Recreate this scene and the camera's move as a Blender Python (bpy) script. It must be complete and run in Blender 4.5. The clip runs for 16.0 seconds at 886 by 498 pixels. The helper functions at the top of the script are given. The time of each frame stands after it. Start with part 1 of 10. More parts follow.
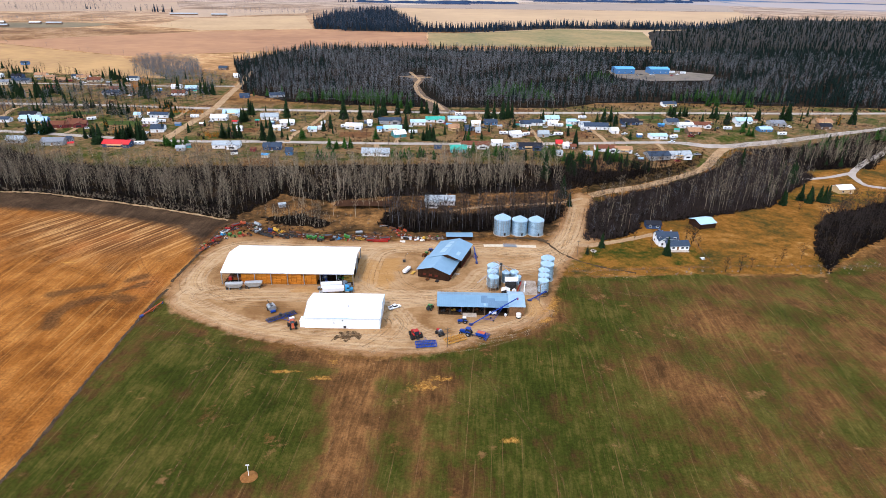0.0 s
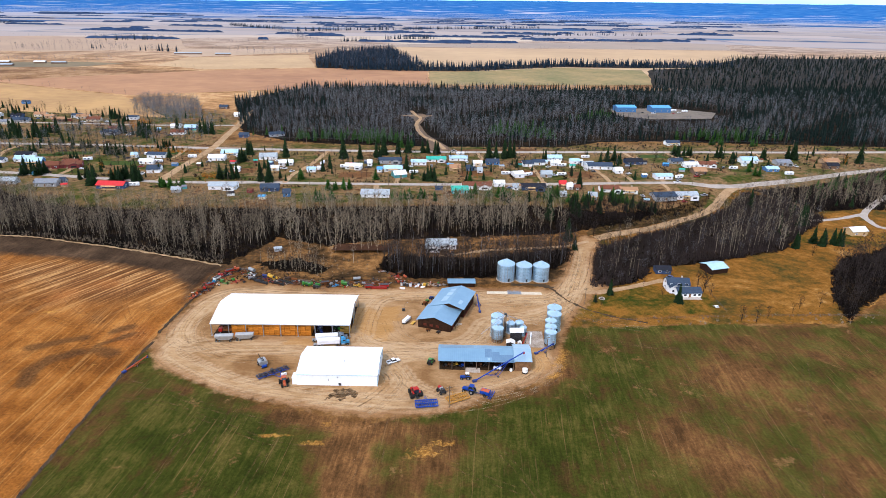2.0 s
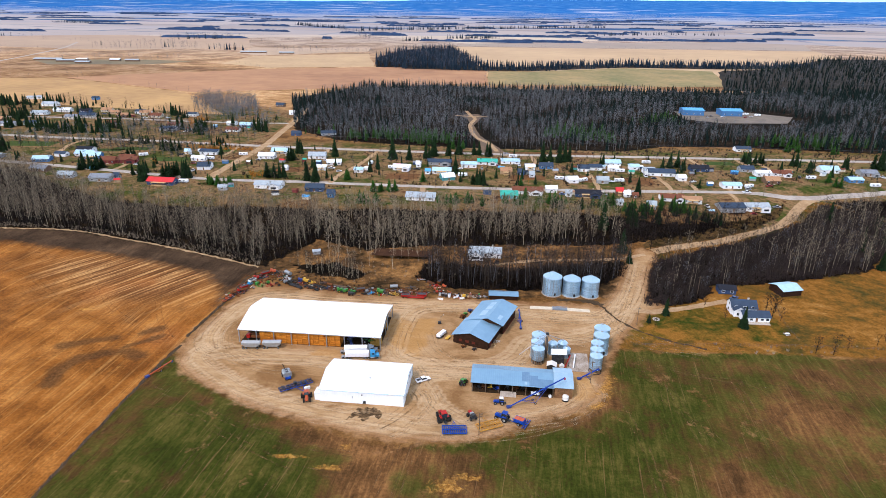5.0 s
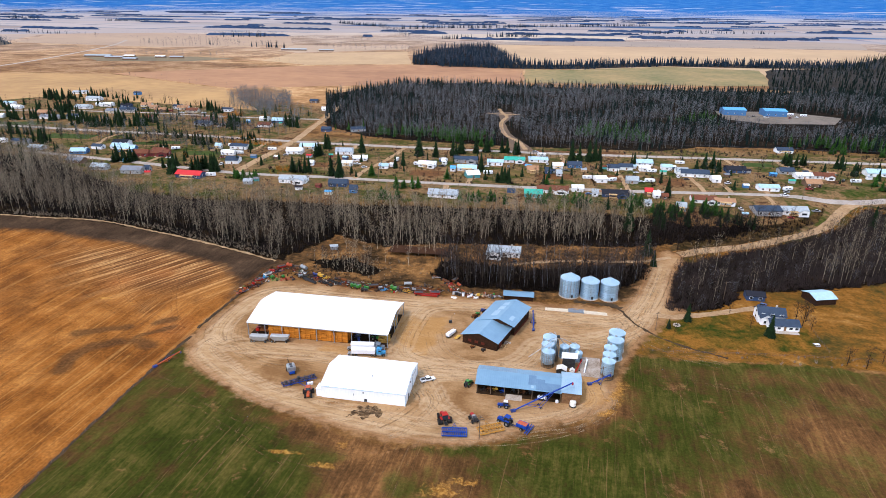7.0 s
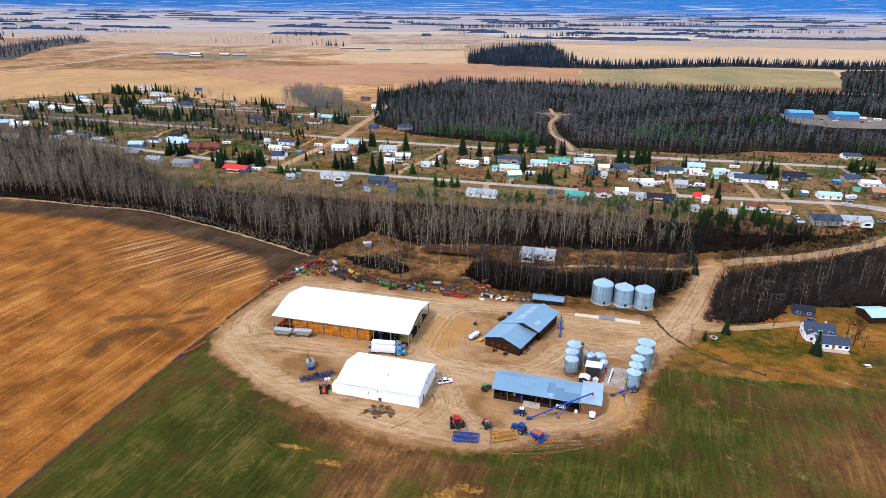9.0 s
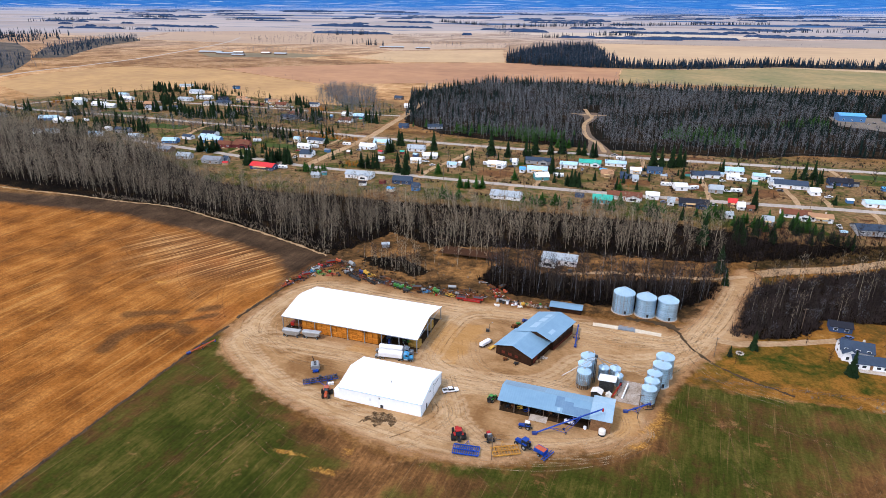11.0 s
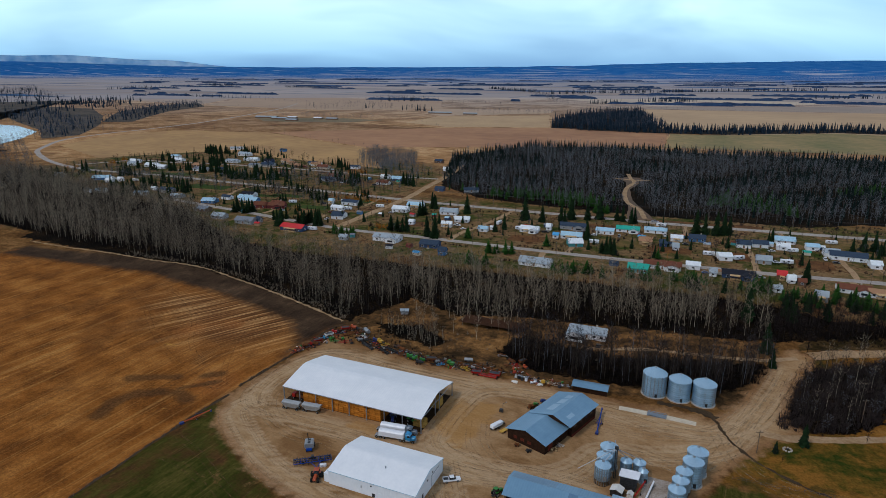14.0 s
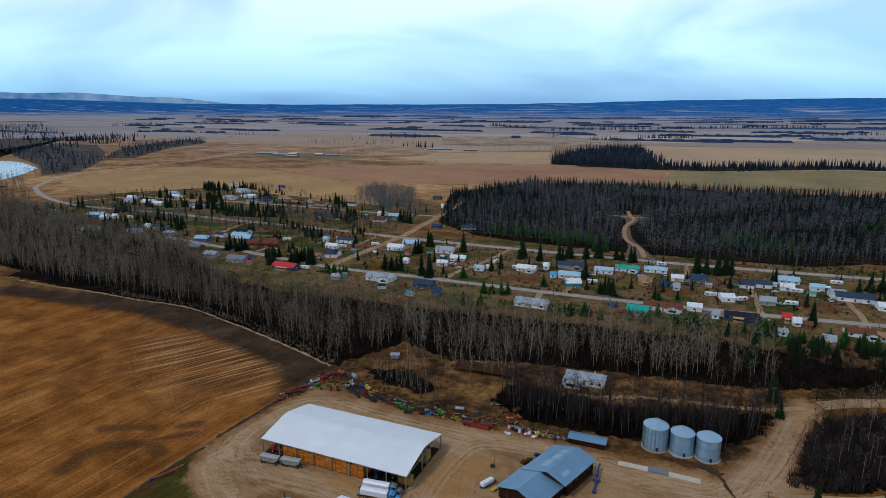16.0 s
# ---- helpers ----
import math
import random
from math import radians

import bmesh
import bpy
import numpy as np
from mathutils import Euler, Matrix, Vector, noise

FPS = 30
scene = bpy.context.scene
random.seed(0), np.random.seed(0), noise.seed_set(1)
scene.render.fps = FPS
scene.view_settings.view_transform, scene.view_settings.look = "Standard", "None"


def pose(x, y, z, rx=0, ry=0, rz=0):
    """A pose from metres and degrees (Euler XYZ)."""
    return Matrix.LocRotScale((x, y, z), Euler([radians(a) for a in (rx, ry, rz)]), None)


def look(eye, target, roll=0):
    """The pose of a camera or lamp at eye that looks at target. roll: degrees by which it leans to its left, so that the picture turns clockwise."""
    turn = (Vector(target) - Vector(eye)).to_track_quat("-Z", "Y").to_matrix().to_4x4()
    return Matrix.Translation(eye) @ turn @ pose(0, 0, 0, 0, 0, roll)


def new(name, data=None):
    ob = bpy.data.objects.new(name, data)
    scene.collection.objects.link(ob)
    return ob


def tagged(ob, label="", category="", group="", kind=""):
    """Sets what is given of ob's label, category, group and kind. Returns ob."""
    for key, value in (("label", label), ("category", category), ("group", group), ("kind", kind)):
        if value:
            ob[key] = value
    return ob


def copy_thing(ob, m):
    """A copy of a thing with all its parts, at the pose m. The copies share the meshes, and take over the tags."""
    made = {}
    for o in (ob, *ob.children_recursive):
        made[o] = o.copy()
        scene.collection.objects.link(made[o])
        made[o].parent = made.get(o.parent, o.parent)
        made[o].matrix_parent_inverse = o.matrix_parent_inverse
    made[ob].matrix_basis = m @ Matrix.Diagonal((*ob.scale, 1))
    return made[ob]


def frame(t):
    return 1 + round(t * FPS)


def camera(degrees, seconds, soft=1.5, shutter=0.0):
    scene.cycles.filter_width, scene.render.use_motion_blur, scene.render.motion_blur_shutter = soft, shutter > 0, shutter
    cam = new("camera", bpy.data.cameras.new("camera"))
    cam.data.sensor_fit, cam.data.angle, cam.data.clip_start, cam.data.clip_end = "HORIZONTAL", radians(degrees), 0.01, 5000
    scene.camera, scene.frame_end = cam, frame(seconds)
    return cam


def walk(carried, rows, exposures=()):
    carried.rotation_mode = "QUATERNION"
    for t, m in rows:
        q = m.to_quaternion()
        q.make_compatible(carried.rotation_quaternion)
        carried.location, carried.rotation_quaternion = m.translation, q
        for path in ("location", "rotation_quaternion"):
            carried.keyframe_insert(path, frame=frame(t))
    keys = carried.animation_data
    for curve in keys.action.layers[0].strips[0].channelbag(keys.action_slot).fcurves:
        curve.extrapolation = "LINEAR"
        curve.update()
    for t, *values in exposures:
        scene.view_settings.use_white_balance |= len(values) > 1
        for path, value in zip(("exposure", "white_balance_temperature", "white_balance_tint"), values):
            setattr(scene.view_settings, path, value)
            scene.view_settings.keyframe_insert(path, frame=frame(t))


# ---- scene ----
cam = camera(72.1, 16.0, soft=0.35)
PATH = [
    (0, (-20.855, -30.75, 136.735), (-20.719, -28.939, 135.897), 1.1),
    (0.5, (-20.952, -27.265, 137.269), (-20.814, -25.451, 136.438), 1.1),
    (1, (-20.771, -23.698, 137.729), (-20.634, -21.865, 136.94), 1.1),
    (1.5, (-20.496, -19.743, 137.814), (-20.358, -17.892, 137.069), 1.1),
    (2, (-20.083, -15.909, 137.418), (-19.949, -14.054, 136.683), 1.0),
    (2.5, (-19.77, -12.421, 137.878), (-19.657, -10.565, 137.142), 1.1),
    (3, (-18.861, -8.994, 137.608), (-18.802, -7.135, 136.872), 1.0),
    (3.5, (-17.534, -5.69, 137.124), (-17.517, -3.83, 136.389), 1.0),
    (4, (-15.842, -2.618, 136.536), (-15.845, -0.759, 135.8), 0.9),
    (6.5, (-3.434, 6.814, 133.254), (-3.579, 8.666, 132.513), 0.8),
    (7, (-0.369, 7.834, 132.774), (-0.545, 9.683, 132.031), 0.7),
    (7.5, (2.81, 8.937, 132.381), (2.589, 10.78, 131.636), 0.6),
    (8, (5.833, 10.044, 131.993), (5.564, 11.88, 131.248), 0.6),
    (8.5, (8.657, 11.518, 131.856), (8.346, 13.347, 131.11), 0.6),
    (9, (11.345, 13.545, 131.562), (10.992, 15.366, 130.816), 0.5),
    (11.5, (22.274, 26.415, 129.648), (21.775, 28.201, 128.9), 0.3),
    (12, (24.162, 29.635, 128.965), (23.639, 31.414, 128.218), 0.2),
    (12.5, (25.855, 32.437, 129.038), (25.303, 34.21, 128.295), 0.2),
    (13, (27.571, 36.046, 128.485), (26.984, 37.828, 127.791), 0.1),
    (13.5, (29.035, 39.264, 128.215), (28.416, 41.055, 127.576), 0.1),
    (14, (30.257, 42.348, 128.334), (29.609, 44.155, 127.775), 0.1),
    (14.5, (31.309, 44.683, 128.417), (30.645, 46.511, 127.953), 0.1),
    (15, (31.807, 48.138, 128.236), (31.141, 49.97, 127.789), 0.1),
    (15.5, (31.894, 51.288, 128.423), (31.228, 53.12, 127.975), 0.1),
    (16, (31.674, 54.241, 129.043), (31.009, 56.073, 128.594), 0.1),
]
walk(cam, [(t, look(eye, target, roll)) for t, eye, target, roll in PATH],
     exposures=[(0, 0.0, 6350, 20), (2.0, -0.05, 6350, 20), (6.5, -0.08, 6350, 21), (12.2, -0.14, 6350, 21), (12.8, -0.24, 6350, 21), (13.3, -0.6, 6400, 18), (13.8, -1.25, 6200, 14), (14.3, -1.65, 5950, 14), (14.6, -1.68, 5900, 14), (15.2, -1.55, 5900, 14), (16.0, -1.5, 5900, 14)])

# ---------------------------------------------------------------- light
world = bpy.data.worlds.new("sky")
scene.world = world
world.use_nodes = True
wn, wl = world.node_tree.nodes, world.node_tree.links
wn.clear()


def wnode(kind, **kw):
    n = wn.new(kind)
    for k, v in kw.items():
        n.inputs[k].default_value = v
    return n


SUN_EL, SUN_AZ = radians(48), radians(215)
sky = wn.new("ShaderNodeTexSky")
sky.sky_type, sky.sun_disc = "NISHITA", False
sky.sun_elevation, sky.sun_rotation = SUN_EL, SUN_AZ
sky.air_density, sky.dust_density = 1.0, 1.5
coord = wn.new("ShaderNodeTexCoord")
stretch = wnode("ShaderNodeMapping", Scale=(1.3, 1.3, 4.5), Location=(0.35, 0.1, 0.25))
wl.new(coord.outputs["Generated"], stretch.inputs["Vector"])
cloud = wnode("ShaderNodeTexNoise", Scale=1.7, Detail=4.0, Roughness=0.5, Distortion=0.5)
wl.new(stretch.outputs["Vector"], cloud.inputs["Vector"])
cover = wn.new("ShaderNodeValToRGB")
cover.color_ramp.elements[0].position, cover.color_ramp.elements[0].color = 0.36, (0.10, 0.10, 0.10, 1)
cover.color_ramp.elements[1].position, cover.color_ramp.elements[1].color = 0.58, (1, 1, 1, 1)
wl.new(cloud.outputs["Fac"], cover.inputs["Fac"])
split = wn.new("ShaderNodeSeparateXYZ")
wl.new(coord.outputs["Generated"], split.inputs["Vector"])
rise = wn.new("ShaderNodeValToRGB")          # overcast sky from the horizon up
e = rise.color_ramp.elements
e[0].position, e[0].color = 0.0, (0.60, 1.62, 2.60, 1)
e[1].position, e[1].color = 1.0, (0.55, 0.64, 0.70, 1)
for p, c in ((0.03, (1.0, 2.20, 3.1)), (0.09, (2.1, 3.2, 3.5)), (0.20, (3.2, 3.5, 3.6)), (0.40, (1.35, 1.5, 1.6))):
    n = e.new(p)
    n.color = (*c, 1)
wl.new(split.outputs["Z"], rise.inputs["Fac"])
blue = wn.new("ShaderNodeVectorMath")
blue.operation = "SCALE"
blue.inputs["Scale"].default_value = 0.17
wl.new(sky.outputs["Color"], blue.inputs[0])
grey = wn.new("ShaderNodeVectorMath")
grey.operation = "MULTIPLY"
grey.inputs[1].default_value = (0.46, 0.60, 0.74)
wl.new(rise.outputs["Color"], grey.inputs[0])
veil = wn.new("ShaderNodeMix")
veil.data_type = "RGBA"
wl.new(cover.outputs["Color"], veil.inputs["Factor"])
wl.new(grey.outputs["Vector"], veil.inputs["A"])
wl.new(rise.outputs["Color"], veil.inputs["B"])
both = wn.new("ShaderNodeVectorMath")
both.operation = "ADD"
wl.new(veil.outputs["Result"], both.inputs[0])
wl.new(blue.outputs["Vector"], both.inputs[1])
back = wnode("ShaderNodeBackground", Strength=0.74)
wl.new(both.outputs["Vector"], back.inputs["Color"])
wl.new(back.outputs["Background"], wn.new("ShaderNodeOutputWorld").inputs["Surface"])

sun = new("sun", bpy.data.lights.new("sun", "SUN"))
sun.data.energy, sun.data.angle, sun.data.color = 2.5, radians(9), (1.0, 0.94, 0.84)
sun.matrix_basis = look((-70, -90, 160), (0, 0, 0))


# ---------------------------------------------------------------- materials
def surf(name, a, b, scale=1.0, rough=0.8, bump=0.0, metal=0.0, fine=9.0, mix=0.5, space="Object", rand=0.0, spec=0.5):
    """Two colours mixed by a broad and a fine noise, with relief from the fine one."""
    m = bpy.data.materials.new(name)
    m.use_nodes = True
    n, l = m.node_tree.nodes, m.node_tree.links
    p = n["Principled BSDF"]
    p.inputs["Roughness"].default_value, p.inputs["Metallic"].default_value = rough, metal
    p.inputs["Specular IOR Level"].default_value = spec if rough < 0.75 else 0.06
    if space == "World":
        co = n.new("ShaderNodeNewGeometry").outputs["Position"]
    else:
        co = n.new("ShaderNodeTexCoord").outputs["Object"]
    big, small = n.new("ShaderNodeTexNoise"), n.new("ShaderNodeTexNoise")
    big.inputs["Scale"].default_value, small.inputs["Scale"].default_value = scale, scale * fine
    big.inputs["Detail"].default_value, small.inputs["Detail"].default_value = 4, 3
    l.new(co, big.inputs["Vector"])
    l.new(co, small.inputs["Vector"])
    add = n.new("ShaderNodeMix")
    add.inputs["Factor"].default_value = mix
    l.new(big.outputs["Fac"], add.inputs["A"])
    l.new(small.outputs["Fac"], add.inputs["B"])
    ramp = n.new("ShaderNodeValToRGB")
    ramp.color_ramp.elements[0].position, ramp.color_ramp.elements[0].color = 0.36, (*a, 1)
    ramp.color_ramp.elements[1].position, ramp.color_ramp.elements[1].color = 0.64, (*b, 1)
    l.new(add.outputs["Result"], ramp.inputs["Fac"])
    out = ramp.outputs["Color"]
    if rand:
        info = n.new("ShaderNodeObjectInfo")
        isl = n.new("ShaderNodeNewGeometry")
        hsv = n.new("ShaderNodeHueSaturation")
        both_r = n.new("ShaderNodeMath")
        both_r.operation = "ADD"
        l.new(info.outputs["Random"], both_r.inputs[0])
        l.new(isl.outputs["Random Per Island"], both_r.inputs[1])
        mr = n.new("ShaderNodeMapRange")
        mr.inputs["From Max"].default_value = 2.0
        mr.inputs["To Min"].default_value, mr.inputs["To Max"].default_value = 1 - rand, 1 + rand
        l.new(both_r.outputs[0], mr.inputs["Value"])
        l.new(mr.outputs["Result"], hsv.inputs["Value"])
        l.new(out, hsv.inputs["Color"])
        out = hsv.outputs["Color"]
    l.new(out, p.inputs["Base Color"])
    if bump:
        bp = n.new("ShaderNodeBump")
        bp.inputs["Strength"].default_value, bp.inputs["Distance"].default_value = bump, 0.05
        l.new(small.outputs["Fac"], bp.inputs["Height"])
        l.new(bp.outputs["Normal"], p.inputs["Normal"])
    return m


def ribbed(name, a, b, pitch, axis=0, rough=0.4, metal=0.3, patch=0.35, spec=0.5, rand=0.0):
    """Sheet metal with ribs across one axis and faint patches of wear."""
    m = surf(name, a, b, patch, rough, 0.0, metal, fine=6.0, mix=0.35, spec=spec, rand=rand)
    n, l = m.node_tree.nodes, m.node_tree.links
    p = n["Principled BSDF"]
    co = n.new("ShaderNodeTexCoord")
    wave = n.new("ShaderNodeTexWave")
    wave.wave_type, wave.bands_direction = "BANDS", "XYZ"[axis]
    wave.inputs["Scale"].default_value = 0.314 / pitch
    l.new(co.outputs["Object"], wave.inputs["Vector"])
    bp = n.new("ShaderNodeBump")
    bp.inputs["Strength"].default_value, bp.inputs["Distance"].default_value = 0.7, 0.04
    l.new(wave.outputs["Fac"], bp.inputs["Height"])
    l.new(bp.outputs["Normal"], p.inputs["Normal"])
    return m


M = {
    "white_metal": ribbed("white_sheet_metal", (0.74, 0.76, 0.77), (0.82, 0.83, 0.83), 0.9, 0, 0.45, 0.0, 0.15),
    "white_wall": ribbed("white_wall_cladding", (0.72, 0.74, 0.76), (0.80, 0.81, 0.82), 0.6, 0, 0.5, 0.0, 0.2),
    "blue_trim": surf("pale_blue_trim", (0.18, 0.38, 0.50), (0.25, 0.45, 0.55), 1.0, 0.5),
    "steel_roof": ribbed("weathered_blue_grey_roofing", (0.155, 0.295, 0.415), (0.195, 0.345, 0.465), 0.8, 0, 0.42, 0.25, 0.12),
    "steel_roof_dark": ribbed("dark_blue_grey_roofing", (0.15, 0.25, 0.34), (0.22, 0.33, 0.42), 0.8, 0, 0.5, 0.2, 0.12),
    "roof_patch": ribbed("replaced_roofing_sheet", (0.26, 0.41, 0.52), (0.34, 0.48, 0.58), 0.8, 0, 0.4, 0.25, 0.3),
    "roof_stain": ribbed("dull_roofing_sheet", (0.10, 0.195, 0.30), (0.135, 0.24, 0.35), 0.8, 0, 0.5, 0.2, 0.3),
    "galv": ribbed("galvanised_corrugated_steel", (0.27, 0.41, 0.52), (0.42, 0.57, 0.68), 0.16, 2, 0.30, 0.75, 0.35, rand=0.30),
    "galv_roof": surf("galvanised_bin_roof", (0.33, 0.50, 0.62), (0.46, 0.62, 0.73), 0.4, 0.34, 0.0, 0.5),
    "steel": surf("grey_steel", (0.24, 0.26, 0.28), (0.36, 0.38, 0.40), 1.5, 0.45, 0.0, 0.6),
    "dark_steel": surf("dark_steel", (0.02, 0.022, 0.025), (0.06, 0.06, 0.06), 1.5, 0.5, 0.0, 0.4),
    "black": surf("black_rubber", (0.012, 0.012, 0.012), (0.03, 0.028, 0.025), 2.0, 0.85, 0.2),
    "barn_wood": surf("dark_weathered_boards", (0.016, 0.008, 0.005), (0.045, 0.021, 0.011), 0.8, 0.85, 0.3),
    "red_wood": surf("faded_red_boards", (0.07, 0.014, 0.009), (0.14, 0.034, 0.018), 0.8, 0.8, 0.3),
    "brown_wood": surf("brown_plank_wood", (0.12, 0.06, 0.028), (0.25, 0.13, 0.06), 0.9, 0.8, 0.3),
    "pale_wood": surf("pale_sawn_wood", (0.42, 0.27, 0.12), (0.60, 0.42, 0.22), 1.2, 0.8, 0.2),
    "straw": surf("orange_straw", (0.28, 0.090, 0.010), (0.52, 0.185, 0.024), 1.3, 0.95, 0.5, rand=0.4),
    "straw_pale": surf("pale_straw", (0.3, 0.17, 0.035), (0.44, 0.27, 0.07), 1.3, 0.95, 0.5, rand=0.2),
    # earth coloured dark to give the shade inside open sheds
    "shed_floor": surf("shade_darkened_earth", (0.018, 0.011, 0.006), (0.05, 0.030, 0.015), 0.5, 0.95, 0.3),
    "concrete": surf("pale_concrete", (0.36, 0.30, 0.24), (0.55, 0.49, 0.42), 0.35, 0.9, 0.2),
    "mud": surf("wet_dark_mud", (0.045, 0.027, 0.013), (0.11, 0.066, 0.033), 0.5, 0.9, 0.3),
    "blue": surf("blue_machine_paint", (0.003, 0.03, 0.20), (0.007, 0.06, 0.34), 0.8, 0.4, spec=0.2),
    "blue_dark": surf("dark_blue_machine_paint", (0.006, 0.02, 0.11), (0.015, 0.045, 0.22), 0.8, 0.45),
    "red": surf("red_machine_paint", (0.28, 0.010, 0.007), (0.44, 0.02, 0.012), 0.8, 0.4, spec=0.2),
    "orange": surf("orange_red_machine_paint", (0.34, 0.05, 0.012), (0.50, 0.09, 0.02), 0.8, 0.45),
    "yellow": surf("yellow_machine_paint", (0.5, 0.26, 0.02), (0.66, 0.40, 0.04), 0.8, 0.45),
    "green": surf("green_machine_paint", (0.015, 0.12, 0.012), (0.04, 0.26, 0.03), 0.8, 0.4),
    "rust": surf("rusty_iron", (0.10, 0.035, 0.015), (0.24, 0.09, 0.03), 1.2, 0.85, 0.3, 0.2),
    "white": surf("white_paint", (0.72, 0.74, 0.76), (0.82, 0.83, 0.84), 0.8, 0.4),
    "cream": surf("off_white_plastic", (0.66, 0.64, 0.58), (0.78, 0.76, 0.70), 0.8, 0.5),
    "silver": surf("dull_aluminium", (0.28, 0.29, 0.29), (0.42, 0.43, 0.42), 0.8, 0.4, 0.0, 0.6),
    "truck_blue": surf("bright_blue_truck_paint", (0.012, 0.19, 0.40), (0.03, 0.30, 0.55), 0.8, 0.3),
    "truck_grey": surf("slate_grey_truck_paint", (0.10, 0.13, 0.16), (0.16, 0.20, 0.24), 0.8, 0.3),
    "glass": surf("dark_window_glass", (0.012, 0.016, 0.02), (0.03, 0.038, 0.045), 0.5, 0.08),
    "wood_pole": surf("grey_brown_pole_wood", (0.10, 0.07, 0.045), (0.18, 0.13, 0.09), 1.0, 0.9, 0.3),
    "bark_pale": surf("pale_aspen_bark", (0.20, 0.165, 0.112), (0.48, 0.41, 0.29), 0.6, 0.9, 0.0, rand=0.3),
    "twig": surf("grey_brown_twigs", (0.115, 0.088, 0.062), (0.285, 0.222, 0.155), 0.06, 0.95, 0.0, rand=0.35),
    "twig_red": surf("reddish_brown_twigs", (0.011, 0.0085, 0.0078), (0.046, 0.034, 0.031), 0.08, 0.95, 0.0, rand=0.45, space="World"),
    # near black: dense shade inside the brush is put into its colour
    "twig_dark": surf("shade_darkened_brush", (0.005, 0.0038, 0.0035), (0.022, 0.016, 0.0145), 0.07, 0.95, 0.0, rand=0.5, space="World"),
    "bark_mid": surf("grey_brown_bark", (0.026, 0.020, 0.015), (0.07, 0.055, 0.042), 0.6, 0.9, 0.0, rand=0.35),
    "bark_dark": surf("dark_spruce_bark", (0.035, 0.025, 0.018), (0.06, 0.045, 0.03), 1.0, 0.9),
    "needles": surf("dark_spruce_needles", (0.004, 0.011, 0.004), (0.013, 0.030, 0.009), 0.5, 0.8, 0.0, rand=0.4),
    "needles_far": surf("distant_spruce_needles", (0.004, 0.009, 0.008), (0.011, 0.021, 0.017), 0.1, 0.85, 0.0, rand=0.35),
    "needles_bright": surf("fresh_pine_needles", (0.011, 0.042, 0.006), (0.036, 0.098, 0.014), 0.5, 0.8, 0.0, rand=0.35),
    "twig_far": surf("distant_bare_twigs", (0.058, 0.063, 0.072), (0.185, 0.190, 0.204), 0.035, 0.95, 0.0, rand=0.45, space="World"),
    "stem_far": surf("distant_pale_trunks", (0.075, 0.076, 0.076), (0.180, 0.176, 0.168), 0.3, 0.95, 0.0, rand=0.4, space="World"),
    # blue of distant haze mixed into needle and twig colour
    "needles_hazy": surf("haze_tinted_spruce_needles", (0.010, 0.022, 0.036), (0.026, 0.044, 0.066), 0.02, 0.9, 0.0, rand=0.35, space="World"),
    "twig_hazy": surf("haze_tinted_bare_twigs", (0.050, 0.060, 0.085), (0.125, 0.130, 0.155), 0.02, 0.95, 0.0, rand=0.35, space="World"),
    "orange_leaf": surf("orange_willow_twigs", (0.28, 0.10, 0.012), (0.45, 0.19, 0.03), 0.6, 0.9, 0.0, rand=0.3),
    "dirt_road": surf("packed_dirt_road", (0.27, 0.163, 0.078), (0.43, 0.29, 0.165), 0.12, 0.95, 0.2, space="World", fine=6),
    "street": surf("pale_grey_street", (0.29, 0.25, 0.215), (0.42, 0.37, 0.32), 0.1, 0.9, 0.1, space="World", fine=8),
}


# ---------------------------------------------------------------- mesh helpers
def box(bm, cx, cy, cz, sx, sy, sz, rz=0.0, rx=0.0, ry=0.0):
    """A box by its centre and full sizes, in metres and degrees."""
    m = pose(cx, cy, cz, rx, ry, rz) @ Matrix.Diagonal((sx, sy, sz, 1))
    return bmesh.ops.create_cube(bm, size=1.0, matrix=m)["verts"]


def rod(bm, a, b, r, sides=6, r2=None):
    """A round bar from a to b."""
    a, b = Vector(a), Vector(b)
    d = b - a
    m = Matrix.Translation((a + b) / 2) @ d.to_track_quat("Z", "Y").to_matrix().to_4x4()
    return bmesh.ops.create_cone(bm, cap_ends=True, segments=sides, radius1=r, radius2=r if r2 is None else r2, depth=d.length, matrix=m)["verts"]


def disc(bm, c, r, w, axis="Y", sides=14):
    """A short drum round an axis, such as a tyre, with a chamfered tread."""
    turn = {"X": pose(0, 0, 0, 0, 90, 0), "Y": pose(0, 0, 0, 90, 0, 0), "Z": Matrix()}[axis]
    m = Matrix.Translation(c) @ turn
    for r1, r2, z, h in ((r, r, 0, w * 0.7), (r, r * 0.88, w * 0.425, w * 0.15), (r * 0.88, r, -w * 0.425, w * 0.15)):
        bmesh.ops.create_cone(bm, cap_ends=True, segments=sides, radius1=r1, radius2=r2, depth=h, matrix=m @ Matrix.Translation((0, 0, z)))


def prism(bm, outline, axis, a, b):
    """An outline of two-number points drawn out along an axis from a to b."""
    def at(u, v, w):
        return {"X": (w, u, v), "Y": (u, w, v), "Z": (u, v, w)}[axis]
    low = [bm.verts.new(at(u, v, a)) for u, v in outline]
    high = [bm.verts.new(at(u, v, b)) for u, v in outline]
    n = len(outline)
    bm.faces.new(low)
    bm.faces.new(high[::-1])
    for i in range(n):
        bm.faces.new((low[i], high[i], high[(i + 1) % n], low[(i + 1) % n]))
    return low + high


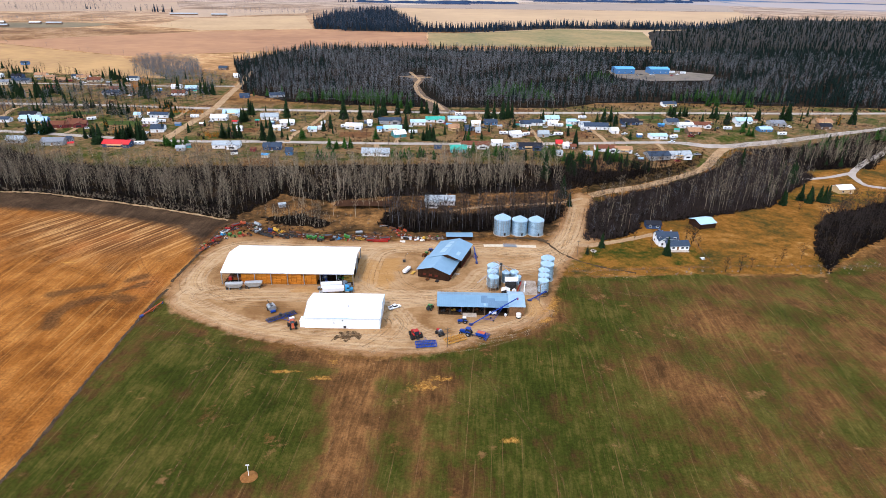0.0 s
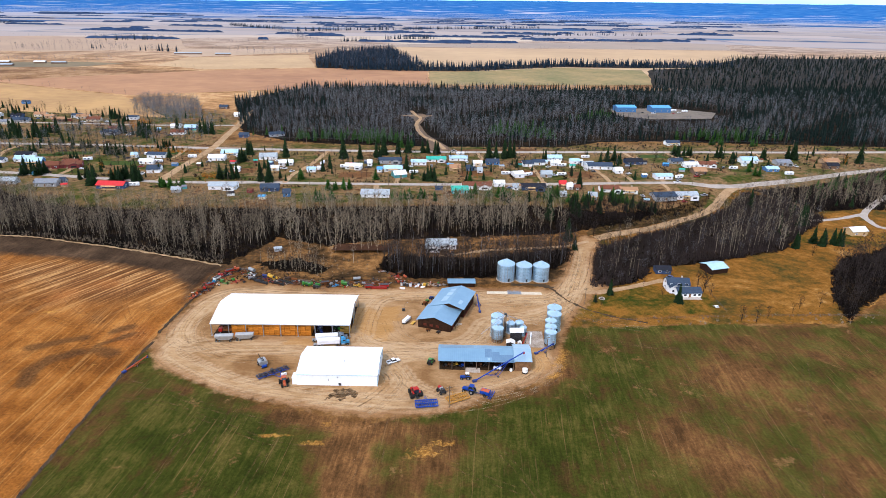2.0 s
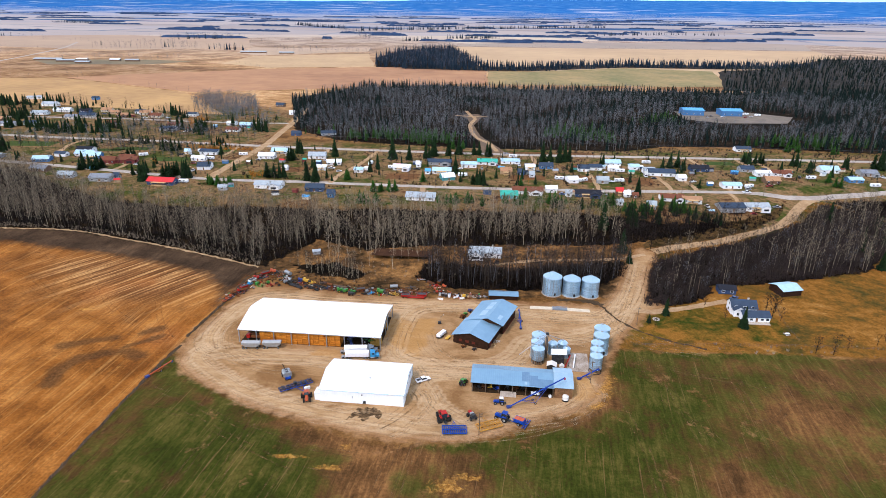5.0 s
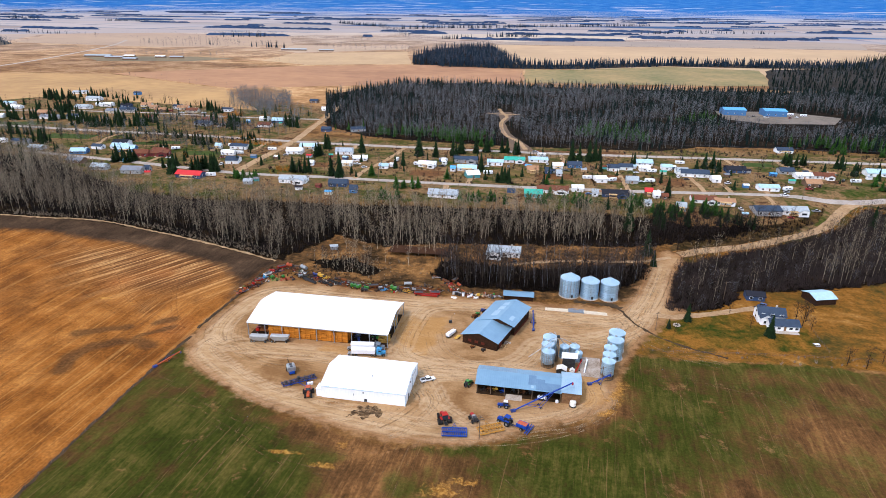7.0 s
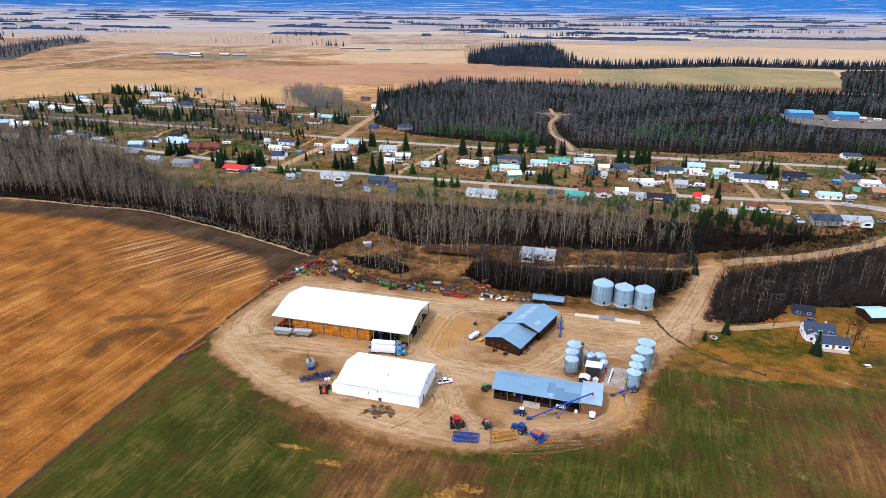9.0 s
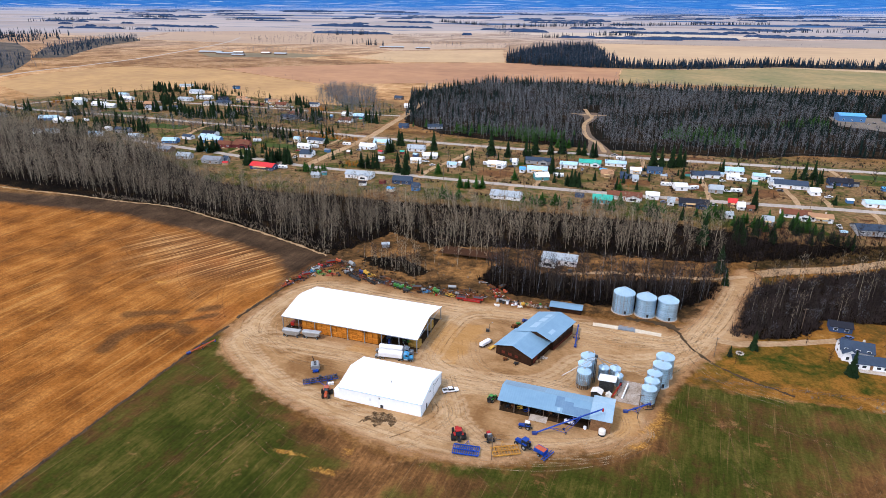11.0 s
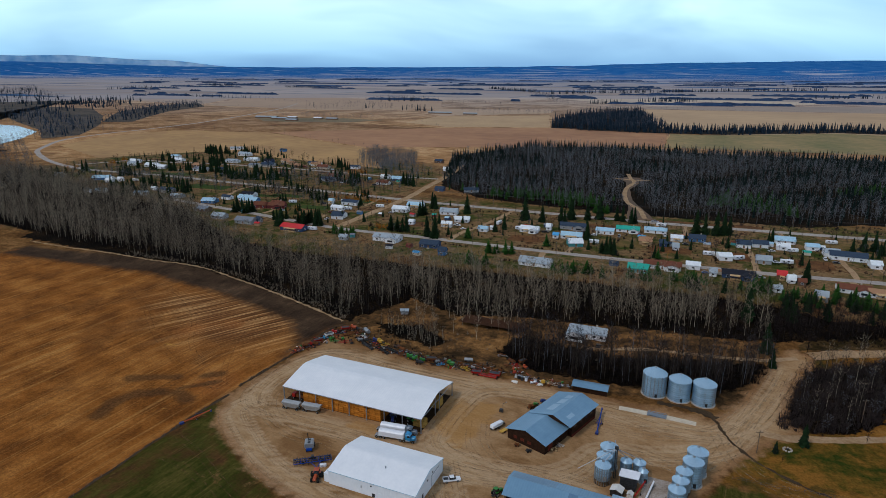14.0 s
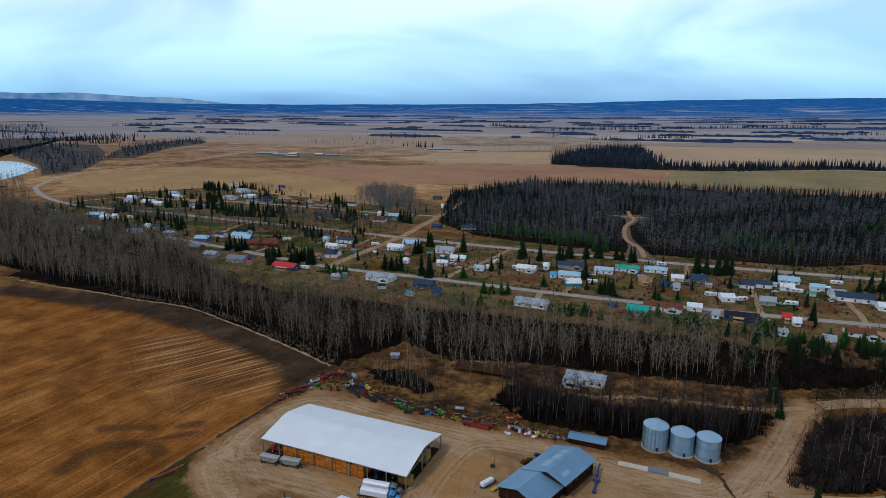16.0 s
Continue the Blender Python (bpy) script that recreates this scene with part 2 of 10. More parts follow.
def link_mesh(name, bm, material):
    bmesh.ops.recalc_face_normals(bm, faces=bm.faces)
    me = bpy.data.meshes.new(name)
    bm.to_mesh(me)
    bm.free()
    for m in material if isinstance(material, (list, tuple)) else (material,):
        me.materials.append(m)
    return me


def part(name, bm, material, parent, label=""):
    """Links a bmesh as one mesh object under a thing or a part."""
    ob = new(name, link_mesh(name, bm, material))
    ob.parent = parent
    return tagged(ob, label)


def thing(name, label, category, x, y, z, rz=0.0, group="", kind=""):
    ob = new(name)
    ob.matrix_basis = pose(x, y, z, 0, 0, rz)
    return tagged(ob, label, category, group, kind)


def solo(name, bm, material, label, category, x=0, y=0, z=0, rz=0.0, group="", kind=""):
    ob = new(name, link_mesh(name, bm, material))
    ob.matrix_basis = pose(x, y, z, 0, 0, rz)
    return tagged(ob, label, category, group, kind)


def smooth(lo, hi, v):
    t = np.clip((v - lo) / (hi - lo), 0, 1)
    return t * t * (3 - 2 * t)


# ---------------------------------------------------------------- the lie of the land
TERRACE = 10.5
FOOT_X = [-900, -400, -280, -140, 0, 90, 170, 230, 300, 500, 900]
FOOT_Y = [470, 400, 375, 345, 341, 352, 378, 408, 424, 440, 440]


def lie(x, y):
    """Height of the ground: the farm flat, the wooded bank, the village terrace."""
    x, y = np.asarray(x, float), np.asarray(y, float)
    foot = np.interp(x, FOOT_X, FOOT_Y)
    h = TERRACE * smooth(0, 52, y - foot) + 2.2 * smooth(-45, 0, y - foot) * (1 - smooth(0, 40, y - foot))
    roll = 0.35 * np.sin(x * 0.031 + 1.3) * np.sin(y * 0.027) + 0.2 * np.sin(x * 0.083 + y * 0.05)
    near = 1 - smooth(150, 175, y) * (1 - smooth(285, 310, y))
    flat = np.where((x > -128) & (x < 70), near, 1.0) * (1 - smooth(380, 430, y))
    return h + roll * flat


def lie1(x, y):
    return float(lie(x, y))


def inside(px, py, poly):
    res = np.zeros(px.shape, bool)
    n = len(poly)
    for i in range(n):
        (x1, y1), (x2, y2) = poly[i], poly[(i + 1) % n]
        cross = ((y1 > py) != (y2 > py)) & (px < (x2 - x1) * (py - y1) / (y2 - y1 + 1e-9) + x1)
        res ^= cross
    return res


def field_of(px, py, poly, soft):
    """1 well inside an outline, 0 well outside, with a slope of soft metres between."""
    d = np.full(px.shape, 1e9)
    n = len(poly)
    for i in range(n):
        (x1, y1), (x2, y2) = poly[i], poly[(i + 1) % n]
        dx, dy = x2 - x1, y2 - y1
        t = np.clip(((px - x1) * dx + (py - y1) * dy) / (dx * dx + dy * dy), 0, 1)
        d = np.minimum(d, np.hypot(px - x1 - t * dx, py - y1 - t * dy))
    d = np.where(inside(px, py, poly), d, -d)
    return np.clip(0.5 + d / soft, 0, 1)


YARD = [(-118, 288), (-122, 262), (-127, 240), (-128, 222), (-122, 207), (-110, 198), (-86, 184), (-60, 175), (-35, 168), (-12, 168), (2, 172.5),
        (12, 178), (23, 183.5), (34, 187), (41, 194), (45.5, 205), (50, 218), (60, 238), (78, 262), (90, 274), (84, 280), (92, 312), (106, 340), (96, 347), (80, 318), (70, 290), (58, 272), (26, 274), (-24, 276), (-60, 277), (-90, 284)]
STUBBLE = [(-129, 232), (-125, 268), (-122, 300), (-141, 312), (-170, 322), (-219, 340), (-253, 350), (-320, 352), (-420, 348), (-420, 40), (-142, 40), (-136, 120), (-132, 200)]
DARK = [(-122, 298), (-116, 311), (-141, 321), (-170, 331), (-219, 349), (-253, 359), (-320, 362), (-420, 358), (-420, 334), (-283, 336), (-250, 327), (-214, 320), (-176, 307), (-148, 297), (-134, 280), (-128, 262)]
CROP = [(-131, 222), (-138, 100), (-142, -60), (520, -60), (520, 360), (330, 322), (257, 266), (205, 236), (190, 226), (175, 227), (128, 231), (87, 229), (58, 231), (50, 214), (44, 194), (36, 185), (24, 180), (3, 169), (-35, 165), (-72, 176), (-96, 189), (-118, 203)]
BELT_W = [(-124, 314), (-170, 331), (-219, 348), (-253, 357), (-330, 368), (-450, 384), (-640, 420), (-860, 560), (-640, 545), (-450, 480), (-371, 468), (-310, 428), (-260, 402), (-206, 391), (-146, 387), (-104, 384), (-98, 345), (-112, 320)]
BELT_C = [(-106, 385), (-106, 350), (-66, 334), (-20, 343), (20, 346), (60, 348), (96, 354), (140, 370), (172, 388), (176, 394), (120, 385), (60, 390), (-24, 387)]
BELT_F = [(-34, 300), (-16, 288), (20, 287), (60, 291), (78, 310), (90, 330), (60, 322), (20, 313), (-30, 318)]
GROVE = [(-104, 312), (-92, 302), (-66, 294), (-60, 304), (-80, 316)]
WOOD_R = [(100, 328), (86, 300), (80, 282), (81, 272.5), (92, 274), (105, 279), (114, 285), (121, 291), (122, 299), (134, 300), (168, 307), (218, 322), (240, 345), (286, 382), (276, 425), (252, 436), (222, 402), (186, 374), (125, 342)]
WOOD_RR = [(195, 230), (210, 244), (257, 272), (300, 300), (340, 335), (297, 330), (273, 318), (249, 311), (225, 288), (204, 256)]
WOOD_E = [(262, 440), (290, 405), (345, 400), (420, 470), (360, 462), (300, 447)]
FOREST = [(-192, 655), (-135, 604), (-81, 590), (19, 578), (143, 578), (186, 602), (254, 608), (300, 600), (485, 580), (700, 600), (900, 640), (1250, 1060), (700, 1080), (316, 1040), (-169, 1072), (-256, 885)]
GAPS = [[(2, 555), (0, 640), (-8, 745), (-18, 762), (-12, 782), (10, 785), (18, 765), (4, 700), (10, 640), (26, 596), (36, 560)], [(258, 738), (300, 680), (340, 690), (410, 745), (410, 830), (262, 838)]]
CLUMP = [(-205, 1398), (-30, 1366), (40, 1480), (-18, 1842), (-49, 2150), (-200, 1950), (-240, 1650)]
RIVERWOOD = [(-880, 590), (-905, 690), (-1000, 745), (-1060, 690), (-1200, 720), (-1260, 850), (-1420, 950), (-1700, 950), (-1700, 700), (-1200, 520)]
RIVERWOOD2 = [(-1020, 800), (-1075, 850), (-1170, 960), (-1340, 1045), (-1700, 1060), (-1900, 1500), (-1250, 1150), (-1020, 1000)]
PASTURE = [(57, 232), (90, 230), (140, 231), (190, 229), (257, 272), (330, 330), (460, 420), (330, 420), (250, 440), (200, 395), (120, 352), (98, 335), (86, 300), (92, 282), (76, 262)]
ROUGH = [(-118, 300), (-96, 286), (-60, 280), (-20, 279), (30, 280), (62, 280), (88, 300), (104, 342), (60, 350), (-20, 350), (-100, 356), (-124, 318)]
LAWN = [(62, 240), (107, 241), (136, 242), (140, 268), (128, 280), (105, 276), (86, 268), (74, 266)]
WESTWOOD = [(-1029, 845), (-1022, 915), (-1100, 1010), (-1183, 1105), (-1440, 1345), (-1739, 1576), (-1950, 1600), (-1700, 1250), (-1440, 1100), (-1180, 960)]
WOOD_S = [(228, 332), (242, 362), (262, 385), (276, 395), (321, 400), (352, 428), (420, 487), (347, 459), (306, 440), (286, 410), (250, 380), (230, 355)]
CABIN_LAWN = [(231, 338), (262, 358), (280, 350), (312, 353), (302, 338), (262, 330)]
BELT_FOOT = [(-120, 309), (-141, 316), (-170, 326.5), (-219, 344), (-253, 354), (-330, 360), (-450, 372), (-450, 400), (-253, 375), (-150, 345), (-110, 330)]
BANK_GRASS = [(100, 346), (117, 352), (150, 366), (180, 384), (208, 408), (228, 438), (205, 415), (176, 398), (140, 374), (104, 358)]


def spread(stops):
    """Grid lines from (place, step) pairs."""
    out = [stops[0][0]]
    for (a, sa), (b, sb) in zip(stops, stops[1:]):
        while out[-1] < b - 0.5 * sb:
            k = (out[-1] - a) / (b - a)
            out.append(out[-1] + sa + (sb - sa) * min(max(k, 0), 1))
        out[-1] = b
    return np.array(out)


GX = spread([(-5600, 400), (-1200, 60), (-420, 4), (-330, 2.6), (-145, 1.6), (100, 1.6), (260, 2.6), (420, 4), (1200, 60), (5600, 400)])
GY = spread([(-1500, 300), (-60, 12), (70, 2.6), (150, 1.6), (300, 1.6), (420, 2.6), (640, 6), (1400, 60), (5600, 400)])


TRACKS = [[(92, 325), (83, 300), (72, 275), (60, 262), (40, 260), (20, 266), (-10, 268), (-30, 264), (-36, 250), (-38, 235), (-36, 220), (-20, 213), (5, 214), (20, 212)],
          [(72, 275), (62, 255), (50, 245), (38, 240), (20, 236), (12, 222), (0, 214), (-20, 210), (-45, 213), (-70, 217), (-100, 219), (-116, 225), (-120, 240), (-116, 262), (-105, 272), (-80, 268), (-60, 266), (-36, 264)],
          [(-116, 225), (-118, 215), (-105, 203), (-85, 190), (-60, 182), (-40, 178), (-15, 174), (10, 177), (30, 186), (40, 196), (40, 205)], [(-30, 212), (-22, 195), (-18, 186), (-6, 176)]]
BROWN_PATHS = [([(-34, 172), (-33, 150), (-40, 110), (-46, 60)], 10), ([(-118, 200), (-92, 178), (-60, 168), (-30, 160), (0, 162), (24, 178), (46, 192)], 5), ([(56, 236), (80, 236), (110, 233), (150, 230), (220, 224)], 6), ([(-20, 140), (-16, 110), (-24, 60)], 7)]


# sprouting and thin stretches of the crop: middle, half widths, strength
SPROUT = ([(-104, 153, 30, 45, 1.0), (-108, 203, 16, 9, 1.0), (-83, 166, 22, 20, 0.9), (-95, 104, 34, 24, 0.7), (-64, 127, 14, 26, 0.8), (-22, 126, 7, 32, 0.7), (-11, 163, 10, 7, 0.7), (16, 168, 22, 8, 0.9), (12, 126, 20, 34, 0.8), (41, 160, 18, 22, 1.0), (30, 110, 20, 30, 0.8), (54, 96, 16, 22, 0.7), (66, 196, 15, 16, 0.9), (150, 190, 28, 10, 0.9), (100, 231, 50, 5, 1.3), (200, 229, 16, 6, 1.2)] + [(105, 210, 20, 8, 0.6), (110, 115, 12, 30, 0.5), (150, 150, 14, 30, 0.45), (-74, 199, 10, 4, 0.8), (55, 215, 8, 8, 0.7), (-68, 177, 13, 6, -0.8), (-86, 187, 13, 5, -0.8), (-105, 176, 9, 4, -0.6), (-40, 140, 8, 40, -1.1), (-19, 158, 10, 6, -0.7), (-8, 142, 10, 12, -0.6), (11, 148, 9, 6, -0.7), (76, 150, 11, 16, -0.7), (91, 138, 9, 12, -0.6), (118, 186, 14, 8, -0.6), (190, 150, 40, 50, -0.6)] + [(108, 92, 22, 24, -0.5), (-75, 92, 22, 9, -0.6), (-50, 170, 14, 8, -0.8)])
STRAW = [(-65, 158, 7, 1.6, 1), (-50, 154, 7, 1.6, 1), (-14, 147, 7, 4, 0.9), (-6, 152, 6, 2, 0.9), (14, 118, 5, 2, 0.9), (-47, 164, 3, 3, 0.8), (42, 199, 6, 7, 1), (48, 208, 5, 6, 0.8), (38, 190, 8, 3, 0.7), (-187, 254, 6, 1.6, 1), (-170, 250, 9, 1.6, 0.8), (-220, 215, 26, 8, 0.5), (-200, 235, 22, 5, 0.5), (-147, 205, 9, 5, 0.5)]


def blobs(px, py, rows):
    """Soft patches summed up, as a map over the ground."""
    out = np.zeros(px.shape)
    for x, y, rx, ry, k in rows:
        out += k * np.exp(-((px - x) / rx) ** 2 - ((py - y) / ry) ** 2)
    return out


def near_path(px, py, pts, reach):
    """1 on a path, falling to 0 at reach metres from it."""
    d = np.full(px.shape, 1e9)
    for (x1, y1), (x2, y2) in zip(pts, pts[1:]):
        dx, dy = x2 - x1, y2 - y1
        t = np.clip(((px - x1) * dx + (py - y1) * dy) / (dx * dx + dy * dy), 0, 1)
        d = np.minimum(d, np.hypot(px - x1 - t * dx, py - y1 - t * dy))
    return np.clip(1 - d / reach, 0, 1)


def catmull(pts, n=6):
    """Points of a smooth curve through the given ones."""
    p = [Vector((*a, 0)) for a in pts]
    p = [2 * p[0] - p[1]] + p + [2 * p[-1] - p[-2]]
    out = []
    for a, b, c, d in zip(p, p[1:], p[2:], p[3:]):
        for i in range(n):
            t = i / n
            out.append(0.5 * (2 * b + (c - a) * t + (2 * a - 5 * b + 4 * c - d) * t * t + (3 * b - a - 3 * c + d) * t ** 3))
    return out + [p[-2]]


def ground_sheet():
    xx, yy = np.meshgrid(GX, GY)
    zz = lie(xx, yy)
    nx, ny = len(GX), len(GY)
    co = np.stack([xx, yy, zz], -1).reshape(-1, 3)
    i = np.arange(nx * ny).reshape(ny, nx)
    quad = np.stack([i[:-1, :-1], i[:-1, 1:], i[1:, 1:], i[1:, :-1]], -1).reshape(-1)
    me = bpy.data.meshes.new("ground")
    me.vertices.add(nx * ny)
    me.vertices.foreach_set("co", co.ravel())
    me.loops.add(len(quad))
    me.loops.foreach_set("vertex_index", quad)
    me.polygons.add(len(quad) // 4)
    me.polygons.foreach_set("loop_start", np.arange(0, len(quad), 4))
    me.polygons.foreach_set("use_smooth", np.ones(len(quad) // 4, bool))
    me.update()
    fx, fy = xx.ravel(), yy.ravel()
    for name, polys in (("soil_a", ((YARD, 9), (STUBBLE, 3), (DARK, 14))), ("soil_b", (TRACKS, (LAWN, 7), (CROP, 8))), ("soil_c", ((BANK_GRASS, 10), None))):
        col = np.ones((len(fx), 4), np.float32)
        for k, pair in enumerate(polys):
            if pair is TRACKS:
                yard_ = (fx > -135) & (fx < 110) & (fy > 160) & (fy < 350)
                col[:, k] = 0
                for line in TRACKS:
                    for off_ in (-5.2, -2.4, 2.4, 5.2):
                        p = np.array(line, float)
                        d = np.gradient(p, axis=0)
                        d /= np.hypot(d[:, 0], d[:, 1])[:, None]
                        moved = p + np.stack([-d[:, 1], d[:, 0]], -1) * off_
                        col[yard_, k] = np.maximum(col[yard_, k], near_path(fx[yard_], fy[yard_], [(c.x, c.y) for c in catmull(moved)], 1.9))
                continue
            col[:, k] = field_of(fx, fy, *pair) if pair else smooth(380, 398, fy) * (1 - smooth(0, 40, fy - np.interp(fx, [-800, -560, -215, -205, 480], [860, 860, 760, 570, 570]))) * (fx > -720) * (fx < 480)
        if name == "soil_b":
            col[:, 1] = np.maximum(col[:, 1], field_of(fx, fy, CABIN_LAWN, 7))
        at = me.attributes.new(name, "FLOAT_COLOR", "POINT")
        at.data.foreach_set("color", col.ravel())
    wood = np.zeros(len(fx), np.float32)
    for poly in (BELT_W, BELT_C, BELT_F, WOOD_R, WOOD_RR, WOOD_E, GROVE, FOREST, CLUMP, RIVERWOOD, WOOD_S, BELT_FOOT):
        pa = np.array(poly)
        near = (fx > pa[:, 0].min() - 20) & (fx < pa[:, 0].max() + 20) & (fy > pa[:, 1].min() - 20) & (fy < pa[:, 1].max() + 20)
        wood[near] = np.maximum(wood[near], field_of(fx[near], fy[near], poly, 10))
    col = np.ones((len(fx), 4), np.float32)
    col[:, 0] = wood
    col[:, 1] = field_of(fx, fy, PASTURE, 10)
    col[:, 2] = field_of(fx, fy, ROUGH, 10)
    me.attributes.new("soil_e", "FLOAT_COLOR", "POINT").data.foreach_set("color", col.ravel())
    col = np.ones((len(fx), 4), np.float32)
    col[:, 0] = np.max([near_path(fx, fy, [(c.x, c.y) for c in catmull(t, 4)], 7.0) for t in TRACKS], 0)
    col[:, 1] = np.max([near_path(fx, fy, t, r) for t, r in BROWN_PATHS], 0)
    col[:, 2] = np.max([near_path(fx, fy, t, r) for t, r in (([(-38, 246), (-34, 232)], 12), ([(36, 198), (37, 206)], 9), ([(-70, 221), (-60, 221)], 5), ([(60, 300), (20, 322), (70, 330)], 14), ([(-30, 226), (-26, 250)], 8))], 0)
    me.attributes.new("soil_d", "FLOAT_COLOR", "POINT").data.foreach_set("color", col.ravel())
    col = np.ones((len(fx), 4), np.float32)
    col[:, 0] = np.clip(0.5 + 0.5 * blobs(fx, fy, SPROUT), 0, 1)
    col[:, 1] = np.clip(blobs(fx, fy, STRAW), 0, 1)
    wet = [([(-166, 194), (-169, 203), (-166, 211), (-158, 217), (-149, 218.5), (-142, 215)], 6.5), ([(-178, 221), (-166, 227), (-160, 229)], 6), ([(-141, 231), (-152, 222)], 4), ([(-150, 234), (-144, 238)], 5)]
    col[:, 2] = np.max([near_path(fx, fy, t, r) for t, r in wet], 0)
    me.attributes.new("soil_f", "FLOAT_COLOR", "POINT").data.foreach_set("color", col.ravel())
    col = np.ones((len(fx), 4), np.float32)
    col[:, 0] = np.clip(blobs(fx, fy, [(-172, 288, 40, 24, 1.3), (-215, 305, 30, 16, 0.9)]), 0, 1)
    col[:, 1] = np.clip(blobs(fx, fy, [(-190, 272, 7, 9, 1.0), (-140, 230, 10, 10, 1.0), (-175, 285, 10, 8, 0.6)]), 0, 1)
    col[:, 2] = np.clip(near_path(fx, fy, [(-262, 326), (-225, 305), (-200, 285), (-178, 258), (-150, 238), (-133, 228)], 9), 0, 1)
    me.attributes.new("soil_g", "FLOAT_COLOR", "POINT").data.foreach_set("color", col.ravel())
    ob = new("ground", me)
    return tagged(ob, "farmland with bare yard, stubble, sprouting crop and dry grass", "ground", kind="structure"), me


def ground_material():
    m = bpy.data.materials.new("farmland_soil")
    m.use_nodes = True
    n, l = m.node_tree.nodes, m.node_tree.links
    p = n["Principled BSDF"]
    p.inputs["Roughness"].default_value = 0.95
    p.inputs["Specular IOR Level"].default_value = 0.02
    pos = n.new("ShaderNodeNewGeometry").outputs["Position"]

    def noisy(scale, detail=4, stretchy=(1, 1, 1), turn=0.0, rough=0.55, dist=0.0):
        mp = n.new("ShaderNodeMapping")
        mp.inputs["Scale"].default_value = stretchy
        mp.inputs["Rotation"].default_value = (0, 0, radians(turn))
        first = n.new("ShaderNodeMapping")
        first.inputs["Rotation"].default_value = (0, 0, radians(turn))
        l.new(pos, first.inputs["Vector"])
        mp.inputs["Rotation"].default_value = (0, 0, 0)
        l.new(first.outputs["Vector"], mp.inputs["Vector"])
        t = n.new("ShaderNodeTexNoise")
        t.inputs["Scale"].default_value, t.inputs["Detail"].default_value = scale, detail
        t.inputs["Roughness"].default_value, t.inputs["Distortion"].default_value = rough, dist
        l.new(mp.outputs["Vector"], t.inputs["Vector"])
        return t.outputs["Fac"]

    def ramp(fac, *stops):
        stops = [(0.5 + (s - 0.5) * 0.74, c) for s, c in stops]
        r = n.new("ShaderNodeValToRGB")
        el = r.color_ramp.elements
        el[0].position, el[0].color = stops[0][0], (*stops[0][1], 1)
        el[1].position, el[1].color = stops[-1][0], (*stops[-1][1], 1)
        for s, c in stops[1:-1]:
            x = el.new(s)
            x.color = (*c, 1)
        l.new(fac, r.inputs["Fac"])
        return r.outputs["Color"]

    def mixc(fac, a, b):
        x = n.new("ShaderNodeMix")
        x.data_type = "RGBA"
        for key, v in (("Factor", fac), ("A", a), ("B", b)):
            if isinstance(v, (int, float)):
                x.inputs[key].default_value = v
            elif isinstance(v, tuple):
                x.inputs[key].default_value = (*v, 1)
            else:
                l.new(v, x.inputs[key])
        return x.outputs["Result"]

    def math2(op, a, b):
        x = n.new("ShaderNodeMath")
        x.operation = op
        for k, v in enumerate((a, b)):
            if isinstance(v, (int, float)):
                x.inputs[k].default_value = v
            else:
                l.new(v, x.inputs[k])
        return x.outputs[0]

    def step(v, lo, hi):
        x = n.new("ShaderNodeMapRange")
        x.interpolation_type = "SMOOTHSTEP"
        x.inputs["From Min"].default_value, x.inputs["From Max"].default_value = lo, hi
        l.new(v, x.inputs["Value"])
        return x.outputs["Result"]

    masks = {}
    for name, keys in (("soil_a", ("yard", "stubble", "dark")), ("soil_b", ("wheel", "lawn", "crop")), ("soil_c", ("bank", "village")), ("soil_d", ("track", "bare", "spill")), ("soil_e", ("wood", "pasture", "rough")), ("soil_f", ("sprout", "straw", "stain")), ("soil_g", ("fan", "russet", "curve"))):
        at = n.new("ShaderNodeAttribute")
        at.attribute_name = name
        s = n.new("ShaderNodeSeparateColor")
        l.new(at.outputs["Color"], s.inputs["Color"])
        for k, ch in zip(keys, ("Red", "Green", "Blue")):
            masks[k] = s.outputs[ch]
    fray = noisy(0.22, 5)
    fray_s = noisy(0.9, 3)

    def edged(key, amount=0.9, lo=0.42, hi=0.58):
        v = math2("ADD", masks[key], math2("MULTIPLY", math2("SUBTRACT", fray, 0.5), amount))
        return step(v, lo, hi)

    patch, medium, grain = noisy(0.012, 4), noisy(0.06, 5), noisy(1.1, 4, rough=0.7)
    # dry grass of the open land
    open_land = ramp(mixc(0.45, patch, medium), (0.36, (0.22, 0.112, 0.046)), (0.50, (0.40, 0.220, 0.094)), (0.62, (0.54, 0.335, 0.165)))
    split_y = n.new("ShaderNodeSeparateXYZ")
    l.new(pos, split_y.inputs["Vector"])
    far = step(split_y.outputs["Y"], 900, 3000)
    near_grass = ramp(mixc(0.4, medium, noisy(0.3, 5)), (0.36, (0.075, 0.036, 0.012)), (0.50, (0.150, 0.072, 0.022)), (0.64, (0.25, 0.130, 0.045)))
    open_land = mixc(step(split_y.outputs["Y"], 570, 760), near_grass, open_land)
    # village lots: dry lawn, brown earth, some green
    village = ramp(mixc(0.34, noisy(0.040, 6, rough=0.64), noisy(0.24, 5)), (0.31, (0.024, 0.046, 0.007)), (0.41, (0.062, 0.066, 0.015)), (0.49, (0.130, 0.086, 0.036)), (0.57, (0.225, 0.138, 0.064)), (0.63, (0.115, 0.056, 0.024)), (0.70, (0.045, 0.024, 0.013)))
    turned = n.new("ShaderNodeMapping")
    turned.inputs["Rotation"].default_value = (0, 0, radians(11))
    l.new(pos, turned.inputs["Vector"])
